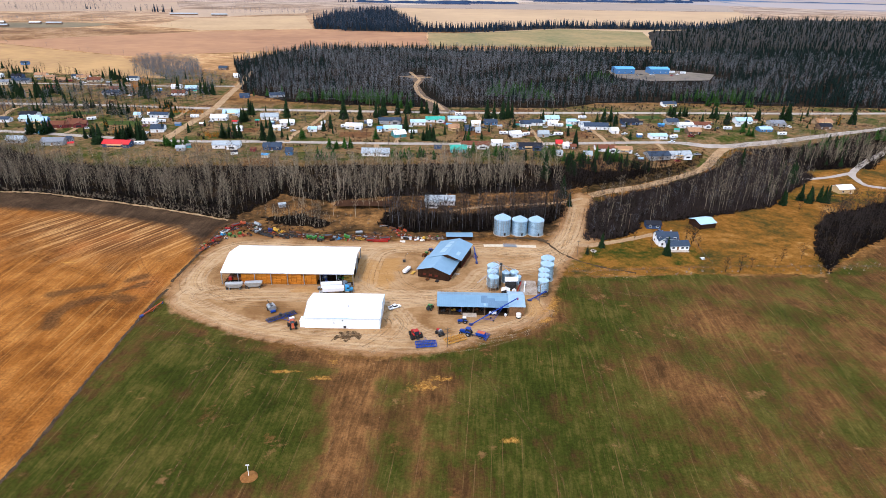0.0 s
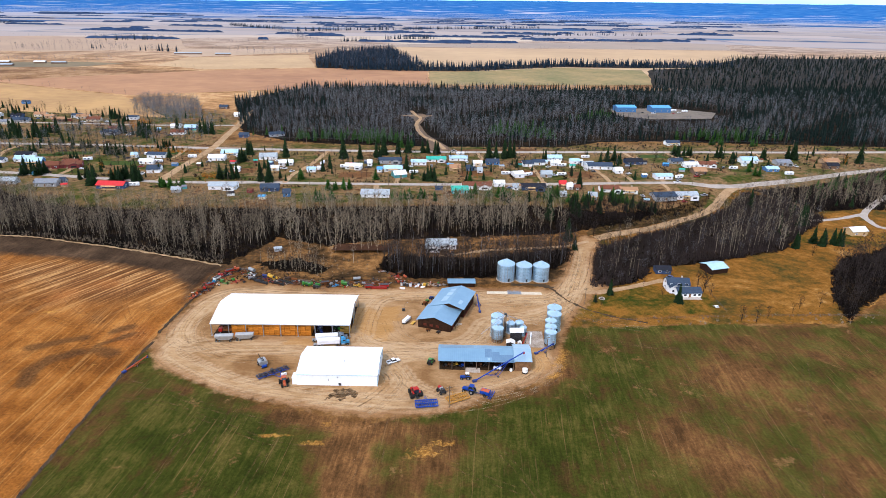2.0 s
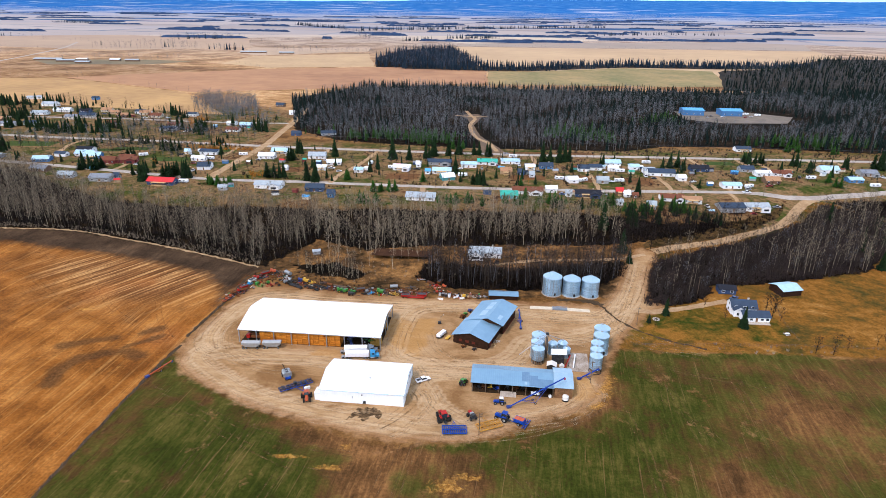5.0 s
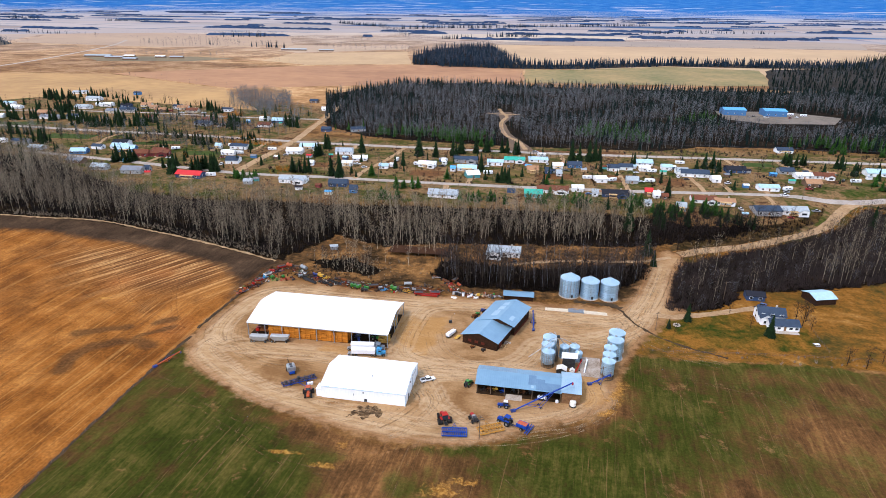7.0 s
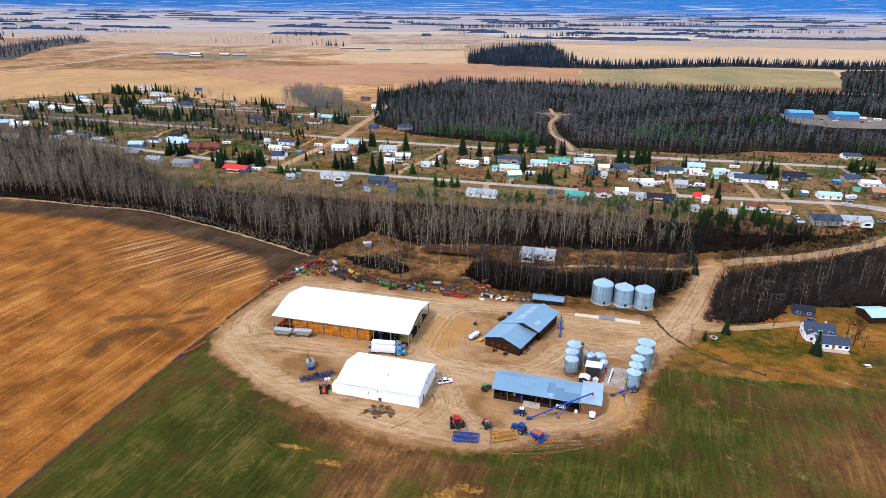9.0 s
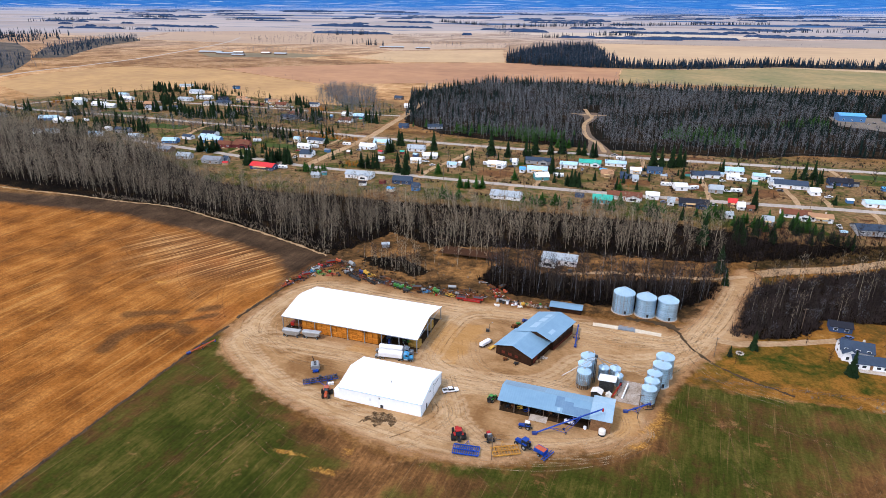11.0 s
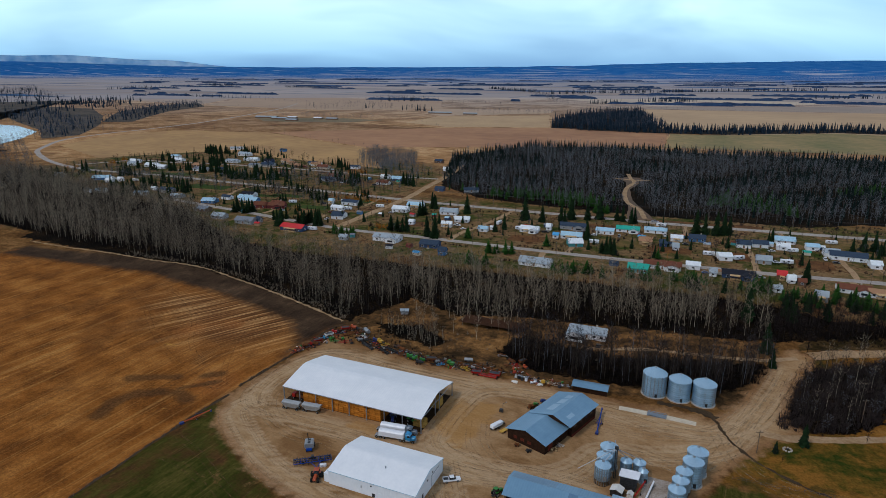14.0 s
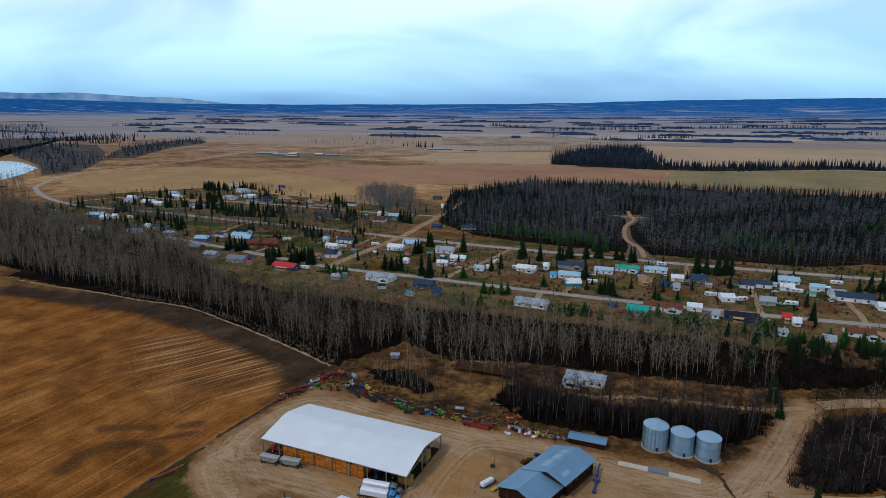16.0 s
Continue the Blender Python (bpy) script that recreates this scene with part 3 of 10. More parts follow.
    parcel = n.new("ShaderNodeTexBrick")
    parcel.inputs["Scale"].default_value, parcel.inputs["Brick Width"].default_value, parcel.inputs["Row Height"].default_value = 0.001, 0.62, 0.30
    parcel.inputs["Mortar Size"].default_value, parcel.inputs["Mortar Smooth"].default_value = 0.006, 0.3
    parcel.inputs["Color1"].default_value, parcel.inputs["Color2"].default_value, parcel.inputs["Mortar"].default_value = (0.62, 0.60, 0.62, 1), (1.0, 1.0, 1.0, 1), (0.50, 0.46, 0.40, 1)
    l.new(turned.outputs["Vector"], parcel.inputs["Vector"])
    plots = n.new("ShaderNodeMix")
    plots.data_type, plots.blend_type = "RGBA", "MULTIPLY"
    l.new(step(split_y.outputs["Y"], 900, 1100), plots.inputs["Factor"])
    l.new(open_land, plots.inputs["A"])
    l.new(parcel.outputs["Color"], plots.inputs["B"])
    open_land = plots.outputs["Result"]
    # paler towards the far plain: distance haze put into the land colour
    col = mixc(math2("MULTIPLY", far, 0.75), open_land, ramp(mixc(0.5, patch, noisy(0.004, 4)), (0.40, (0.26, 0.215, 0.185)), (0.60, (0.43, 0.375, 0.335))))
    col = mixc(masks["village"], col, village)
    # pasture beside the house, rough grass behind the yard
    grassy = ramp(mixc(0.28, noisy(0.022, 8, rough=0.70, dist=0.5), noisy(0.22, 5)), (0.34, (0.048, 0.042, 0.011)), (0.43, (0.105, 0.060, 0.013)), (0.52, (0.190, 0.083, 0.015)), (0.60, (0.26, 0.123, 0.027)), (0.68, (0.37, 0.205, 0.068)))
    col = mixc(edged("pasture", 1.0), col, grassy)
    roughs = ramp(mixc(0.32, noisy(0.05, 6, rough=0.62, dist=0.5), noisy(0.3, 5)), (0.36, (0.034, 0.021, 0.010)), (0.48, (0.105, 0.056, 0.022)), (0.58, (0.205, 0.102, 0.034)), (0.68, (0.30, 0.160, 0.058)))
    col = mixc(edged("rough", 1.2), col, roughs)
    # crop field: red-brown earth with drilled rows, greener where it has sprouted
    rows = noisy(0.62, 7, (1.0, 0.13, 1), 8, 0.70, 0.35)
    hair = noisy(2.1, 4, (1.0, 0.022, 1), 6, 0.6, 0.1)
    sweep = noisy(0.16, 5, (1.0, 0.10, 1), 3, 0.62, 0.4)
    mottle = noisy(0.055, 8, rough=0.72, dist=0.25)
    earth = ramp(mixc(0.40, mottle, rows), (0.36, (0.058, 0.029, 0.011)), (0.50, (0.128, 0.060, 0.021)), (0.64, (0.26, 0.122, 0.042)))
    sprout = ramp(mixc(0.6, rows, mottle), (0.34, (0.013, 0.022, 0.003)), (0.50, (0.032, 0.042, 0.006)), (0.66, (0.084, 0.072, 0.016)))
    sown = math2("ADD", math2("ADD", math2("MULTIPLY", math2("SUBTRACT", masks["sprout"], 0.5), 0.95), 0.60), math2("MULTIPLY", math2("SUBTRACT", noisy(0.019, 7, rough=0.66, dist=0.3), 0.5), 1.6))
    sown = math2("ADD", sown, math2("MULTIPLY", math2("SUBTRACT", mottle, 0.5), 2.8))
    sown = math2("ADD", sown, math2("MULTIPLY", math2("SUBTRACT", sweep, 0.5), 0.55))
    sown = math2("ADD", sown, math2("MULTIPLY", math2("SUBTRACT", rows, 0.5), 0.8))
    sown = math2("SUBTRACT", sown, math2("MULTIPLY", masks["bare"], 0.35))
    crop = mixc(math2("MULTIPLY", step(sown, 0.25, 0.95), 0.95), earth, sprout)
    crop = mixc(math2("MULTIPLY", step(hair, 0.60, 0.72), 0.22), crop, (0.23, 0.13, 0.055))
    crop = mixc(math2("MULTIPLY", step(noisy(1.3, 3, (1.0, 0.012, 1), 9, 0.6, 0.15), 0.63, 0.70), 0.30), crop, (0.26, 0.145, 0.062))
    crop = mixc(math2("MULTIPLY", step(noisy(0.07, 8, rough=0.74, dist=0.3), 0.58, 0.68), 0.6), crop, ramp(medium, (0.4, (0.17, 0.075, 0.026)), (0.6, (0.29, 0.150, 0.062))))
    col = mixc(edged("crop", 1.3, 0.30, 0.70), col, crop)
    # stubble with pale combine rows, curved tracks and dull stains
    band = noisy(0.62, 4, (1.0, 0.012, 1), 6, 0.62, 0.10)
    wisp = noisy(1.5, 3, (1.0, 0.010, 1), 4, 0.6, 0.15)
    slant = noisy(0.50, 3, (1.0, 0.014, 1), 33, 0.6, 0.10)
    drift = noisy(0.05, 7, (1.0, 0.35, 1), 6, 0.66, 0.2)
    hay = ramp(mixc(0.55, drift, medium), (0.35, (0.125, 0.042, 0.009)), (0.50, (0.250, 0.090, 0.017)), (0.64, (0.370, 0.152, 0.034)))
    hay = mixc(math2("MULTIPLY", step(band, 0.47, 0.36), 0.38), hay, (0.092, 0.037, 0.013))
    hay = mixc(math2("MULTIPLY", step(band, 0.55, 0.66), 0.42), hay, (0.46, 0.235, 0.068))
    hay = mixc(math2("MULTIPLY", step(wisp, 0.58, 0.70), 0.30), hay, (0.50, 0.275, 0.088))
    hay = mixc(math2("MULTIPLY", step(noisy(0.024, 7, rough=0.68, dist=0.25), 0.50, 0.64), 0.70), hay, ramp(mottle, (0.36, (0.090, 0.034, 0.010)), (0.64, (0.195, 0.074, 0.018))))
    hay = mixc(math2("MULTIPLY", masks["fan"], 0.92), hay, ramp(mixc(0.16, slant, drift), (0.38, (0.080, 0.037, 0.016)), (0.51, (0.19, 0.078, 0.025)), (0.62, (0.52, 0.30, 0.12))))
    hay = mixc(math2("MULTIPLY", masks["russet"], 0.6), hay, ramp(mottle, (0.4, (0.22, 0.066, 0.016)), (0.6, (0.36, 0.125, 0.03))))
    hay = mixc(math2("MULTIPLY", math2("MULTIPLY", masks["curve"], step(wisp, 0.46, 0.60)), 0.45), hay, (0.44, 0.215, 0.07))
    stain = step(math2("ADD", masks["stain"], math2("MULTIPLY", math2("SUBTRACT", mottle, 0.5), 1.3)), 0.2, 0.8)
    hay = mixc(math2("MULTIPLY", stain, 0.72), hay, ramp(fray_s, (0.36, (0.050, 0.026, 0.012)), (0.64, (0.095, 0.048, 0.020))))
    col = mixc(edged("stubble", 0.25), col, hay)
    strawy = step(math2("ADD", masks["straw"], math2("MULTIPLY", math2("SUBTRACT", noisy(0.35, 6, rough=0.7, dist=0.6), 0.5), 1.8)), 0.45, 0.95)
    col = mixc(math2("MULTIPLY", strawy, 0.7), col, ramp(grain, (0.36, (0.30, 0.125, 0.022)), (0.64, (0.52, 0.27, 0.06))))
    col = mixc(edged("dark", 0.7, 0.18, 0.95), col, ramp(mixc(0.15, mixc(0.5, mottle, medium), band), (0.36, (0.030, 0.019, 0.012)), (0.52, (0.058, 0.036, 0.021)), (0.66, (0.105, 0.064, 0.036))))
    # litter under the trees, near black with tree shade painted in; lawn, grass bank
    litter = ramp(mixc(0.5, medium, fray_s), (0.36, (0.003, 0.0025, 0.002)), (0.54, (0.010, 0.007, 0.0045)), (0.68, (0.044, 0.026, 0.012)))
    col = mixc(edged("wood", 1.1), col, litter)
    lawn = ramp(mixc(0.3, noisy(0.045, 5, rough=0.6, dist=0.8), noisy(0.3, 4)), (0.36, (0.030, 0.042, 0.006)), (0.46, (0.095, 0.062, 0.010)), (0.60, (0.22, 0.100, 0.018)))
    col = mixc(edged("lawn"), col, lawn)
    bank = ramp(mixc(0.5, medium, fray), (0.36, (0.016, 0.012, 0.005)), (0.50, (0.042, 0.027, 0.010)), (0.64, (0.095, 0.055, 0.021)))
    col = mixc(edged("bank"), col, bank)
    # trodden gravel of the yard
    ruts = noisy(0.42, 6, (1.0, 0.30, 1), -82, 0.62, 0.7)
    broad = noisy(0.045, 7, dist=0.6, rough=0.6)
    gravel = ramp(mixc(0.28, broad, ruts), (0.34, (0.215, 0.112, 0.044)), (0.48, (0.325, 0.188, 0.085)), (0.64, (0.415, 0.264, 0.135)))
    worn = step(math2("ADD", masks["track"], math2("MULTIPLY", math2("SUBTRACT", broad, 0.5), 1.2)), 0.2, 0.85)
    gravel = mixc(math2("MULTIPLY", worn, 0.6), gravel, ramp(ruts, (0.36, (0.37, 0.230, 0.112)), (0.64, (0.48, 0.325, 0.178))))
    rolled = step(math2("ADD", masks["wheel"], math2("MULTIPLY", math2("SUBTRACT", ruts, 0.5), 0.8)), 0.35, 0.80)
    gravel = mixc(math2("MULTIPLY", rolled, 0.45), gravel, (0.50, 0.355, 0.21))
    chaff = step(math2("ADD", math2("MULTIPLY", masks["spill"], 0.55), math2("SUBTRACT", noisy(0.12, 7, dist=0.8, rough=0.68), 0.5)), 0.14, 0.36)
    gravel = mixc(math2("MULTIPLY", chaff, 0.5), gravel, (0.43, 0.22, 0.062))
    oily = step(noisy(0.09, 7, dist=0.6, rough=0.68), 0.60, 0.72)
    gravel = mixc(math2("MULTIPLY", oily, 0.5), gravel, (0.145, 0.075, 0.036))
    rim = step(math2("ADD", masks["yard"], math2("MULTIPLY", math2("SUBTRACT", mottle, 0.5), 0.8)), 1.02, 0.62)
    gravel = mixc(math2("MULTIPLY", rim, 0.55), gravel, ramp(mottle, (0.36, (0.17, 0.074, 0.028)), (0.64, (0.29, 0.142, 0.062))))
    col = mixc(edged("yard", 1.2, 0.22, 0.66), col, gravel)
    lifted = n.new("ShaderNodeVectorMath")
    lifted.operation = "MULTIPLY"
    lifted.inputs[1].default_value = (1.55, 1.5, 1.42)
    l.new(col, lifted.inputs[0])
    speck = math2("SUBTRACT", 0.46, math2("MAXIMUM", math2("MULTIPLY", masks["crop"], 0.10), math2("MULTIPLY", masks["yard"], 0.26)))
    col = mixc(speck, col, mixc(step(grain, 0.3, 0.7), mixc(0.62, col, (0, 0, 0)), lifted.outputs["Vector"]))
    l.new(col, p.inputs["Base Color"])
    bp = n.new("ShaderNodeBump")
    bp.inputs["Strength"].default_value, bp.inputs["Distance"].default_value = 0.6, 0.18
    l.new(math2("ADD", math2("MULTIPLY", grain, 0.5), rows), bp.inputs["Height"])
    l.new(bp.outputs["Normal"], p.inputs["Normal"])
    return m


ground, ground_me = ground_sheet()
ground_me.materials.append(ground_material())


# ---------------------------------------------------------------- roads, river, fields, hills
def curve_through(pts, step=3.0):
    p = [Vector((*a, 0)) for a in pts]
    p = [2 * p[0] - p[1]] + p + [2 * p[-1] - p[-2]]
    out = []
    for a, b, c, d in zip(p, p[1:], p[2:], p[3:]):
        n = max(2, int((c - b).length / step))
        for i in range(n):
            t = i / n
            out.append(0.5 * (2 * b + (c - a) * t + (2 * a - 5 * b + 4 * c - d) * t * t + (3 * b - a - 3 * c + d) * t ** 3))
    out.append(p[-2])
    return out


def ribbon(name, label, pts, width, material, lift=0.14, step=3.0, ragged=0.5, category="road"):
    line = np.array([(c.x, c.y) for c in curve_through(pts, step)])
    rng = np.random.default_rng(len(pts) * 7 + int(abs(pts[0][0])))
    d = np.gradient(line, axis=0)
    d /= np.hypot(d[:, 0], d[:, 1])[:, None]
    across, drop = np.array([-1.0, -0.86, -0.3, 0.3, 0.86, 1.0]), np.array([0.5, 0, 0, 0, 0, 0.5])
    shift = width / 2 * across + rng.uniform(-ragged, ragged, (len(line), 6)) * (np.abs(across) > 0.5)
    x, y = line[:, :1] - d[:, 1:] * shift, line[:, 1:] + d[:, :1] * shift
    co = np.stack([x, y, lie(x, y) + lift - drop], -1).reshape(-1, 3)
    i = np.arange(len(co)).reshape(-1, 6)
    quad = np.stack([i[:-1, :-1], i[1:, :-1], i[1:, 1:], i[:-1, 1:]], -1).reshape(-1, 4)
    me = bpy.data.meshes.new(name)
    me.from_pydata(co.tolist(), [], quad[:, ::-1].tolist())
    me.materials.append(material)
    return tagged(new(name, me), label, category, kind="structure")


STREET_A = [(-420, 497), (-309, 473), (-253, 460), (-198, 449), (-130, 447), (-24, 441), (85, 440), (180, 444), (240, 443), (279, 452), (367, 475), (430, 496), (520, 530)]
STREET_B = [(-1300, 2100), (-1167, 1790), (-1031, 1306), (-1004, 1080), (-1004, 964), (-980, 850), (-906, 750), (-856, 703), (-751, 641), (-646, 606), (-520, 602), (-409, 590), (-310, 583), (-202, 570), (-125, 563), (-25, 557), (60, 554), (149, 555), (279, 555), (393, 555), (520, 560), (800, 590)]
CROSS = [(-206, 452), (-204, 492), (-199, 567), (-202, 637), (-206, 723), (-215, 800)]
CLIMB = [(64, 250), (74, 275), (83, 300), (92, 325), (104, 342), (118, 349), (148, 361), (177, 377), (200, 393), (216, 408), (232, 428), (248, 442), (270, 449)]
ribbon("street_a", "pale grey village street with grassy verges", STREET_A, 7.0, M["street"], 0.16, 6)
ribbon("street_b", "wide grey main road past the village", STREET_B, 8.5, M["street"], 0.18, 10)
ribbon("street_c", "light dirt cross street between the village lots", CROSS, 8.0, M["dirt_road"], 0.20, 6)
ribbon("farm_road", "packed dirt road climbing the wooded bank", CLIMB[4:], 7.4, M["dirt_road"], 0.15, 2.5)
ribbon("driveway", "pale gravel driveway to a farmhouse", [(74, 269), (80, 267), (92, 270), (108, 276), (118, 280), (124, 282)], 4.6, M["dirt_road"], 0.13)
ribbon("driveway", "gravel driveway beside the white house", [(98, 338), (80, 331), (55, 327), (30, 324), (12, 319), (2, 317)], 3.0, M["dirt_road"], 0.10)
ribbon("forest_track", "bare dirt track into the bare woods", [(22, 566), (16, 600), (4, 630), (-1, 665), (-2, 704), (4, 745), (-2, 775), (-6, 803)], 5.0, M["dirt_road"], 0.15, 6)
ribbon("forest_track", "bare dirt track across a woodland clearing", [(-20, 768), (-6, 762), (8, 760), (20, 764)], 5.0, M["dirt_road"], 0.17, 6)
ribbon("lane", "narrow gravel lane between village lots", [(-378, 588), (-380, 560), (-372, 530), (-365, 490)], 4.5, M["dirt_road"], 0.15, 6)
ribbon("lane", "narrow gravel lane past old houses", [(-89, 560), (-93, 530), (-100, 497), (-108, 470), (-110, 446)], 4.5, M["dirt_road"], 0.17, 6)
ribbon("upper_street", "grey street through the far end of the village", [(-690, 628), (-651, 690), (-588, 690), (-543, 700), (-408, 700), (-300, 690), (-203, 690)], 6.0, M["street"], 0.16, 8)
ribbon("lane", "narrow gravel lane to a roadside cabin", [(430, 480), (384, 441), (351, 417), (321, 391), (315, 377), (313, 365), (322, 358), (345, 352)], 5.0, M["street"], 0.15, 5)
ribbon("lane", "short gravel drive in the woods", [(321, 391), (305, 385), (289, 381), (270, 378), (261, 370)], 4.0, M["street"], 0.17, 5)
for k, (x, y0, y1) in enumerate([(-150, 433, 446), (-40, 413, 441), (-24, 472, 441), (31, 522, 555), (52, 500, 554), (92, 500, 440), (120, 522, 554), (146, 490, 441), (165, 476, 443), (190, 460, 444), (194, 508, 555), (236, 498, 553), (250, 500, 553), (300, 515, 555), (142, 422, 441), (186, 418, 443), (-236, 488, 458), (-222, 528, 571), (-176, 520, 565), (-136, 528, 564), (-290, 500, 474), (323, 506, 555)]):
    ribbon("driveway", "short gravel driveway to a village house", [(x, y0), (x + 1, (y0 + y1) / 2), (x, y1)], 4.0, M["dirt_road"], 0.12, 5)


def flat_patch(name, label, outline, a, b, scale, z, category="field", rough=0.95, lines=0.0):
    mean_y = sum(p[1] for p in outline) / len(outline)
    # field colours mixed towards a pale tone as painted haze, stronger far off
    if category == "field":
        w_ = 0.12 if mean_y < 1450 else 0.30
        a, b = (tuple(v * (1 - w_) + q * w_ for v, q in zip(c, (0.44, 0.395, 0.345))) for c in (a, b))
    m = surf(name + "_cover", a, b, scale, rough, 0.0, 0.0, fine=7, mix=0.4, space="World", spec=0.2)
    bm = bmesh.new()
    rnd = random.Random(int(outline[0][0]))
    top = []
    for (x1, y1), (x2, y2) in zip(outline, outline[1:] + outline[:1]):
        for k in range(6):
            w = 0 if k == 0 else math.hypot(x2 - x1, y2 - y1) * 0.006
            top.append(bm.verts.new((x1 + (x2 - x1) * k / 6 + rnd.uniform(-w, w), y1 + (y2 - y1) * k / 6 + rnd.uniform(-w, w), z)))
    bm.faces.new(top)
    bmesh.ops.triangulate(bm, faces=bm.faces)
    ob = solo(name, bm, m, label, category, kind="structure")
    return ob


Z1 = TERRACE + 0.12
for k, (x, y, w, d, tone) in enumerate(([(-58, 470, 26, 18, 0), (42, 474, 26, 16, 0), (88, 474, 18, 22, 0), (-315, 548, 34, 14, 1), (-232, 548, 28, 12, 1), (-112, 548, 22, 22, 2), (12, 480, 22, 18, 2), (160, 528, 30, 16, 2), (215, 536, 24, 14, 1), (-340, 540, 40, 12, 1), (-12, 526, 40, 14, 0), (128, 470, 22, 20, 0), (262, 530, 30, 18, 2), (-262, 510, 30, 16, 1), (-300, 455, 40, 10, 2), (-152, 484, 24, 16, 0)] + [(-85, 424, 26, 16, 2), (330, 540, 40, 14, 2), (-45, 562, 70, 8, 0), (70, 563, 80, 8, 0), (-420, 560, 50, 22, 1), (-520, 615, 60, 14, 1)])):
    q = [(x - w / 2, y - d / 2), (x + w / 2, y - d / 2 + 1), (x + w / 2 + 1, y + d / 2), (x - w / 2 + 1, y + d / 2 - 1)]
    a, b = (((0.075, 0.035, 0.015), (0.19, 0.085, 0.03)), ((0.025, 0.050, 0.008), (0.060, 0.085, 0.018)), ((0.085, 0.070, 0.018), (0.19, 0.115, 0.04)))[tone]
    flat_patch(("garden_plot", "lawn", "lawn")[tone], ("bare brown garden plot behind a house", "fresh green lawn on a village lot", "dry yellowish lawn on a village lot")[tone], q, a, b, 0.12, Z1 - 0.05, "lot")
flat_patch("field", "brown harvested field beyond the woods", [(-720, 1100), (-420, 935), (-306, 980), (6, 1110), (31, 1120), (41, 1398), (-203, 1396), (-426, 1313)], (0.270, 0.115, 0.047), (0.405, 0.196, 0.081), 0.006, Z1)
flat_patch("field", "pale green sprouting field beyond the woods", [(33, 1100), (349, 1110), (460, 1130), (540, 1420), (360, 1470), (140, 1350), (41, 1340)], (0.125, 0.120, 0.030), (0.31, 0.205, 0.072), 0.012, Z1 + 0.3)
flat_patch("forest_floor", "dark forest floor under a far spruce wood", [(430, 1070), (545, 1400), (571, 1440), (700, 1490), (1021, 1860), (1500, 1890), (1250, 1040)], (0.010, 0.009, 0.007), (0.035, 0.026, 0.018), 0.02, Z1 + 0.4, "litter")
flat_patch("forest_floor", "dark forest floor under a spruce belt", [(-150, 1370), (17, 1350), (140, 1362), (360, 1482), (571, 1476), (800, 1510), (800, 1600), (571, 1570), (360, 1575), (140, 1460), (-100, 1440)], (0.010, 0.009, 0.007), (0.035, 0.026, 0.018), 0.02, Z1 + 0.5, "litter")
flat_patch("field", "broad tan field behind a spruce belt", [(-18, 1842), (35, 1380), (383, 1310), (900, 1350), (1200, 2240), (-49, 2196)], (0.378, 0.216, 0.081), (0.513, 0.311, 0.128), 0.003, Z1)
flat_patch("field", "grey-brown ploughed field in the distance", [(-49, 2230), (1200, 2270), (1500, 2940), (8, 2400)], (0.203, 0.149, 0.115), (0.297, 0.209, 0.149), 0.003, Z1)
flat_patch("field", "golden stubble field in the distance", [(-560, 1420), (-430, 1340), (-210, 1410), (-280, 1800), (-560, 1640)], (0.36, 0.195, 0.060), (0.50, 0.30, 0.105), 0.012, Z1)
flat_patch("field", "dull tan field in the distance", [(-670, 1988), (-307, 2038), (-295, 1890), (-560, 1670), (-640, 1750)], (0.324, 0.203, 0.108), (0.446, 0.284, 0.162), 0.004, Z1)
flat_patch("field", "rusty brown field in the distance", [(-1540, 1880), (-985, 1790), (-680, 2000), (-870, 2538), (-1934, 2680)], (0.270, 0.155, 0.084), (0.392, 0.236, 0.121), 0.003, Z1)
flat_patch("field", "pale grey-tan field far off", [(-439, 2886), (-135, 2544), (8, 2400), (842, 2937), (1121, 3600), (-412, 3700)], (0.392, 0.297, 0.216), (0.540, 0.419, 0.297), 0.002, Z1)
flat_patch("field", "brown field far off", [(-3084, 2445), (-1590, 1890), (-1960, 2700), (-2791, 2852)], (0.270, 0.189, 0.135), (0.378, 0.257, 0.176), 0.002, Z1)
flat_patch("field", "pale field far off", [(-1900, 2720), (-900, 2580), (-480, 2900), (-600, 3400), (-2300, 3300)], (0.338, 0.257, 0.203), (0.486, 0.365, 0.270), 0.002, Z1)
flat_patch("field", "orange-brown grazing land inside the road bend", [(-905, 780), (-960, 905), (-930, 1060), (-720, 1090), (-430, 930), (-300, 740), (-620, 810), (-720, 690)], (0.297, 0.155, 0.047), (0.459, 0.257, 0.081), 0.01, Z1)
flat_patch("gravel_lot", "pale gravel lot round blue workshops", [(262, 770), (300, 745), (380, 752), (410, 800), (360, 838), (270, 832)], (0.08, 0.064, 0.048), (0.18, 0.145, 0.11), 0.06, Z1)
flat_patch("clearing", "bare earth clearing in the woods", [(8, 560), (4, 640), (-5, 745), (-14, 764), (-8, 778), (8, 780), (14, 764), (2, 700), (8, 640), (20, 598), (30, 562)], (0.055, 0.032, 0.015), (0.135, 0.07, 0.03), 0.03, Z1)
flat_patch("farm_lot", "dark trampled yard of a distant farm", [(-1010, 1440), (-900, 1330), (-700, 1370), (-640, 1460), (-760, 1490)], (0.085, 0.07, 0.035), (0.18, 0.13, 0.06), 0.01, Z1)
flat_patch("garden_plot", "bare brown garden plot beside bare trees", [(-62, 322), (-28, 321), (-26, 330), (-60, 333)], (0.035, 0.016, 0.009), (0.075, 0.034, 0.017), 0.2, 3.4, "lot")
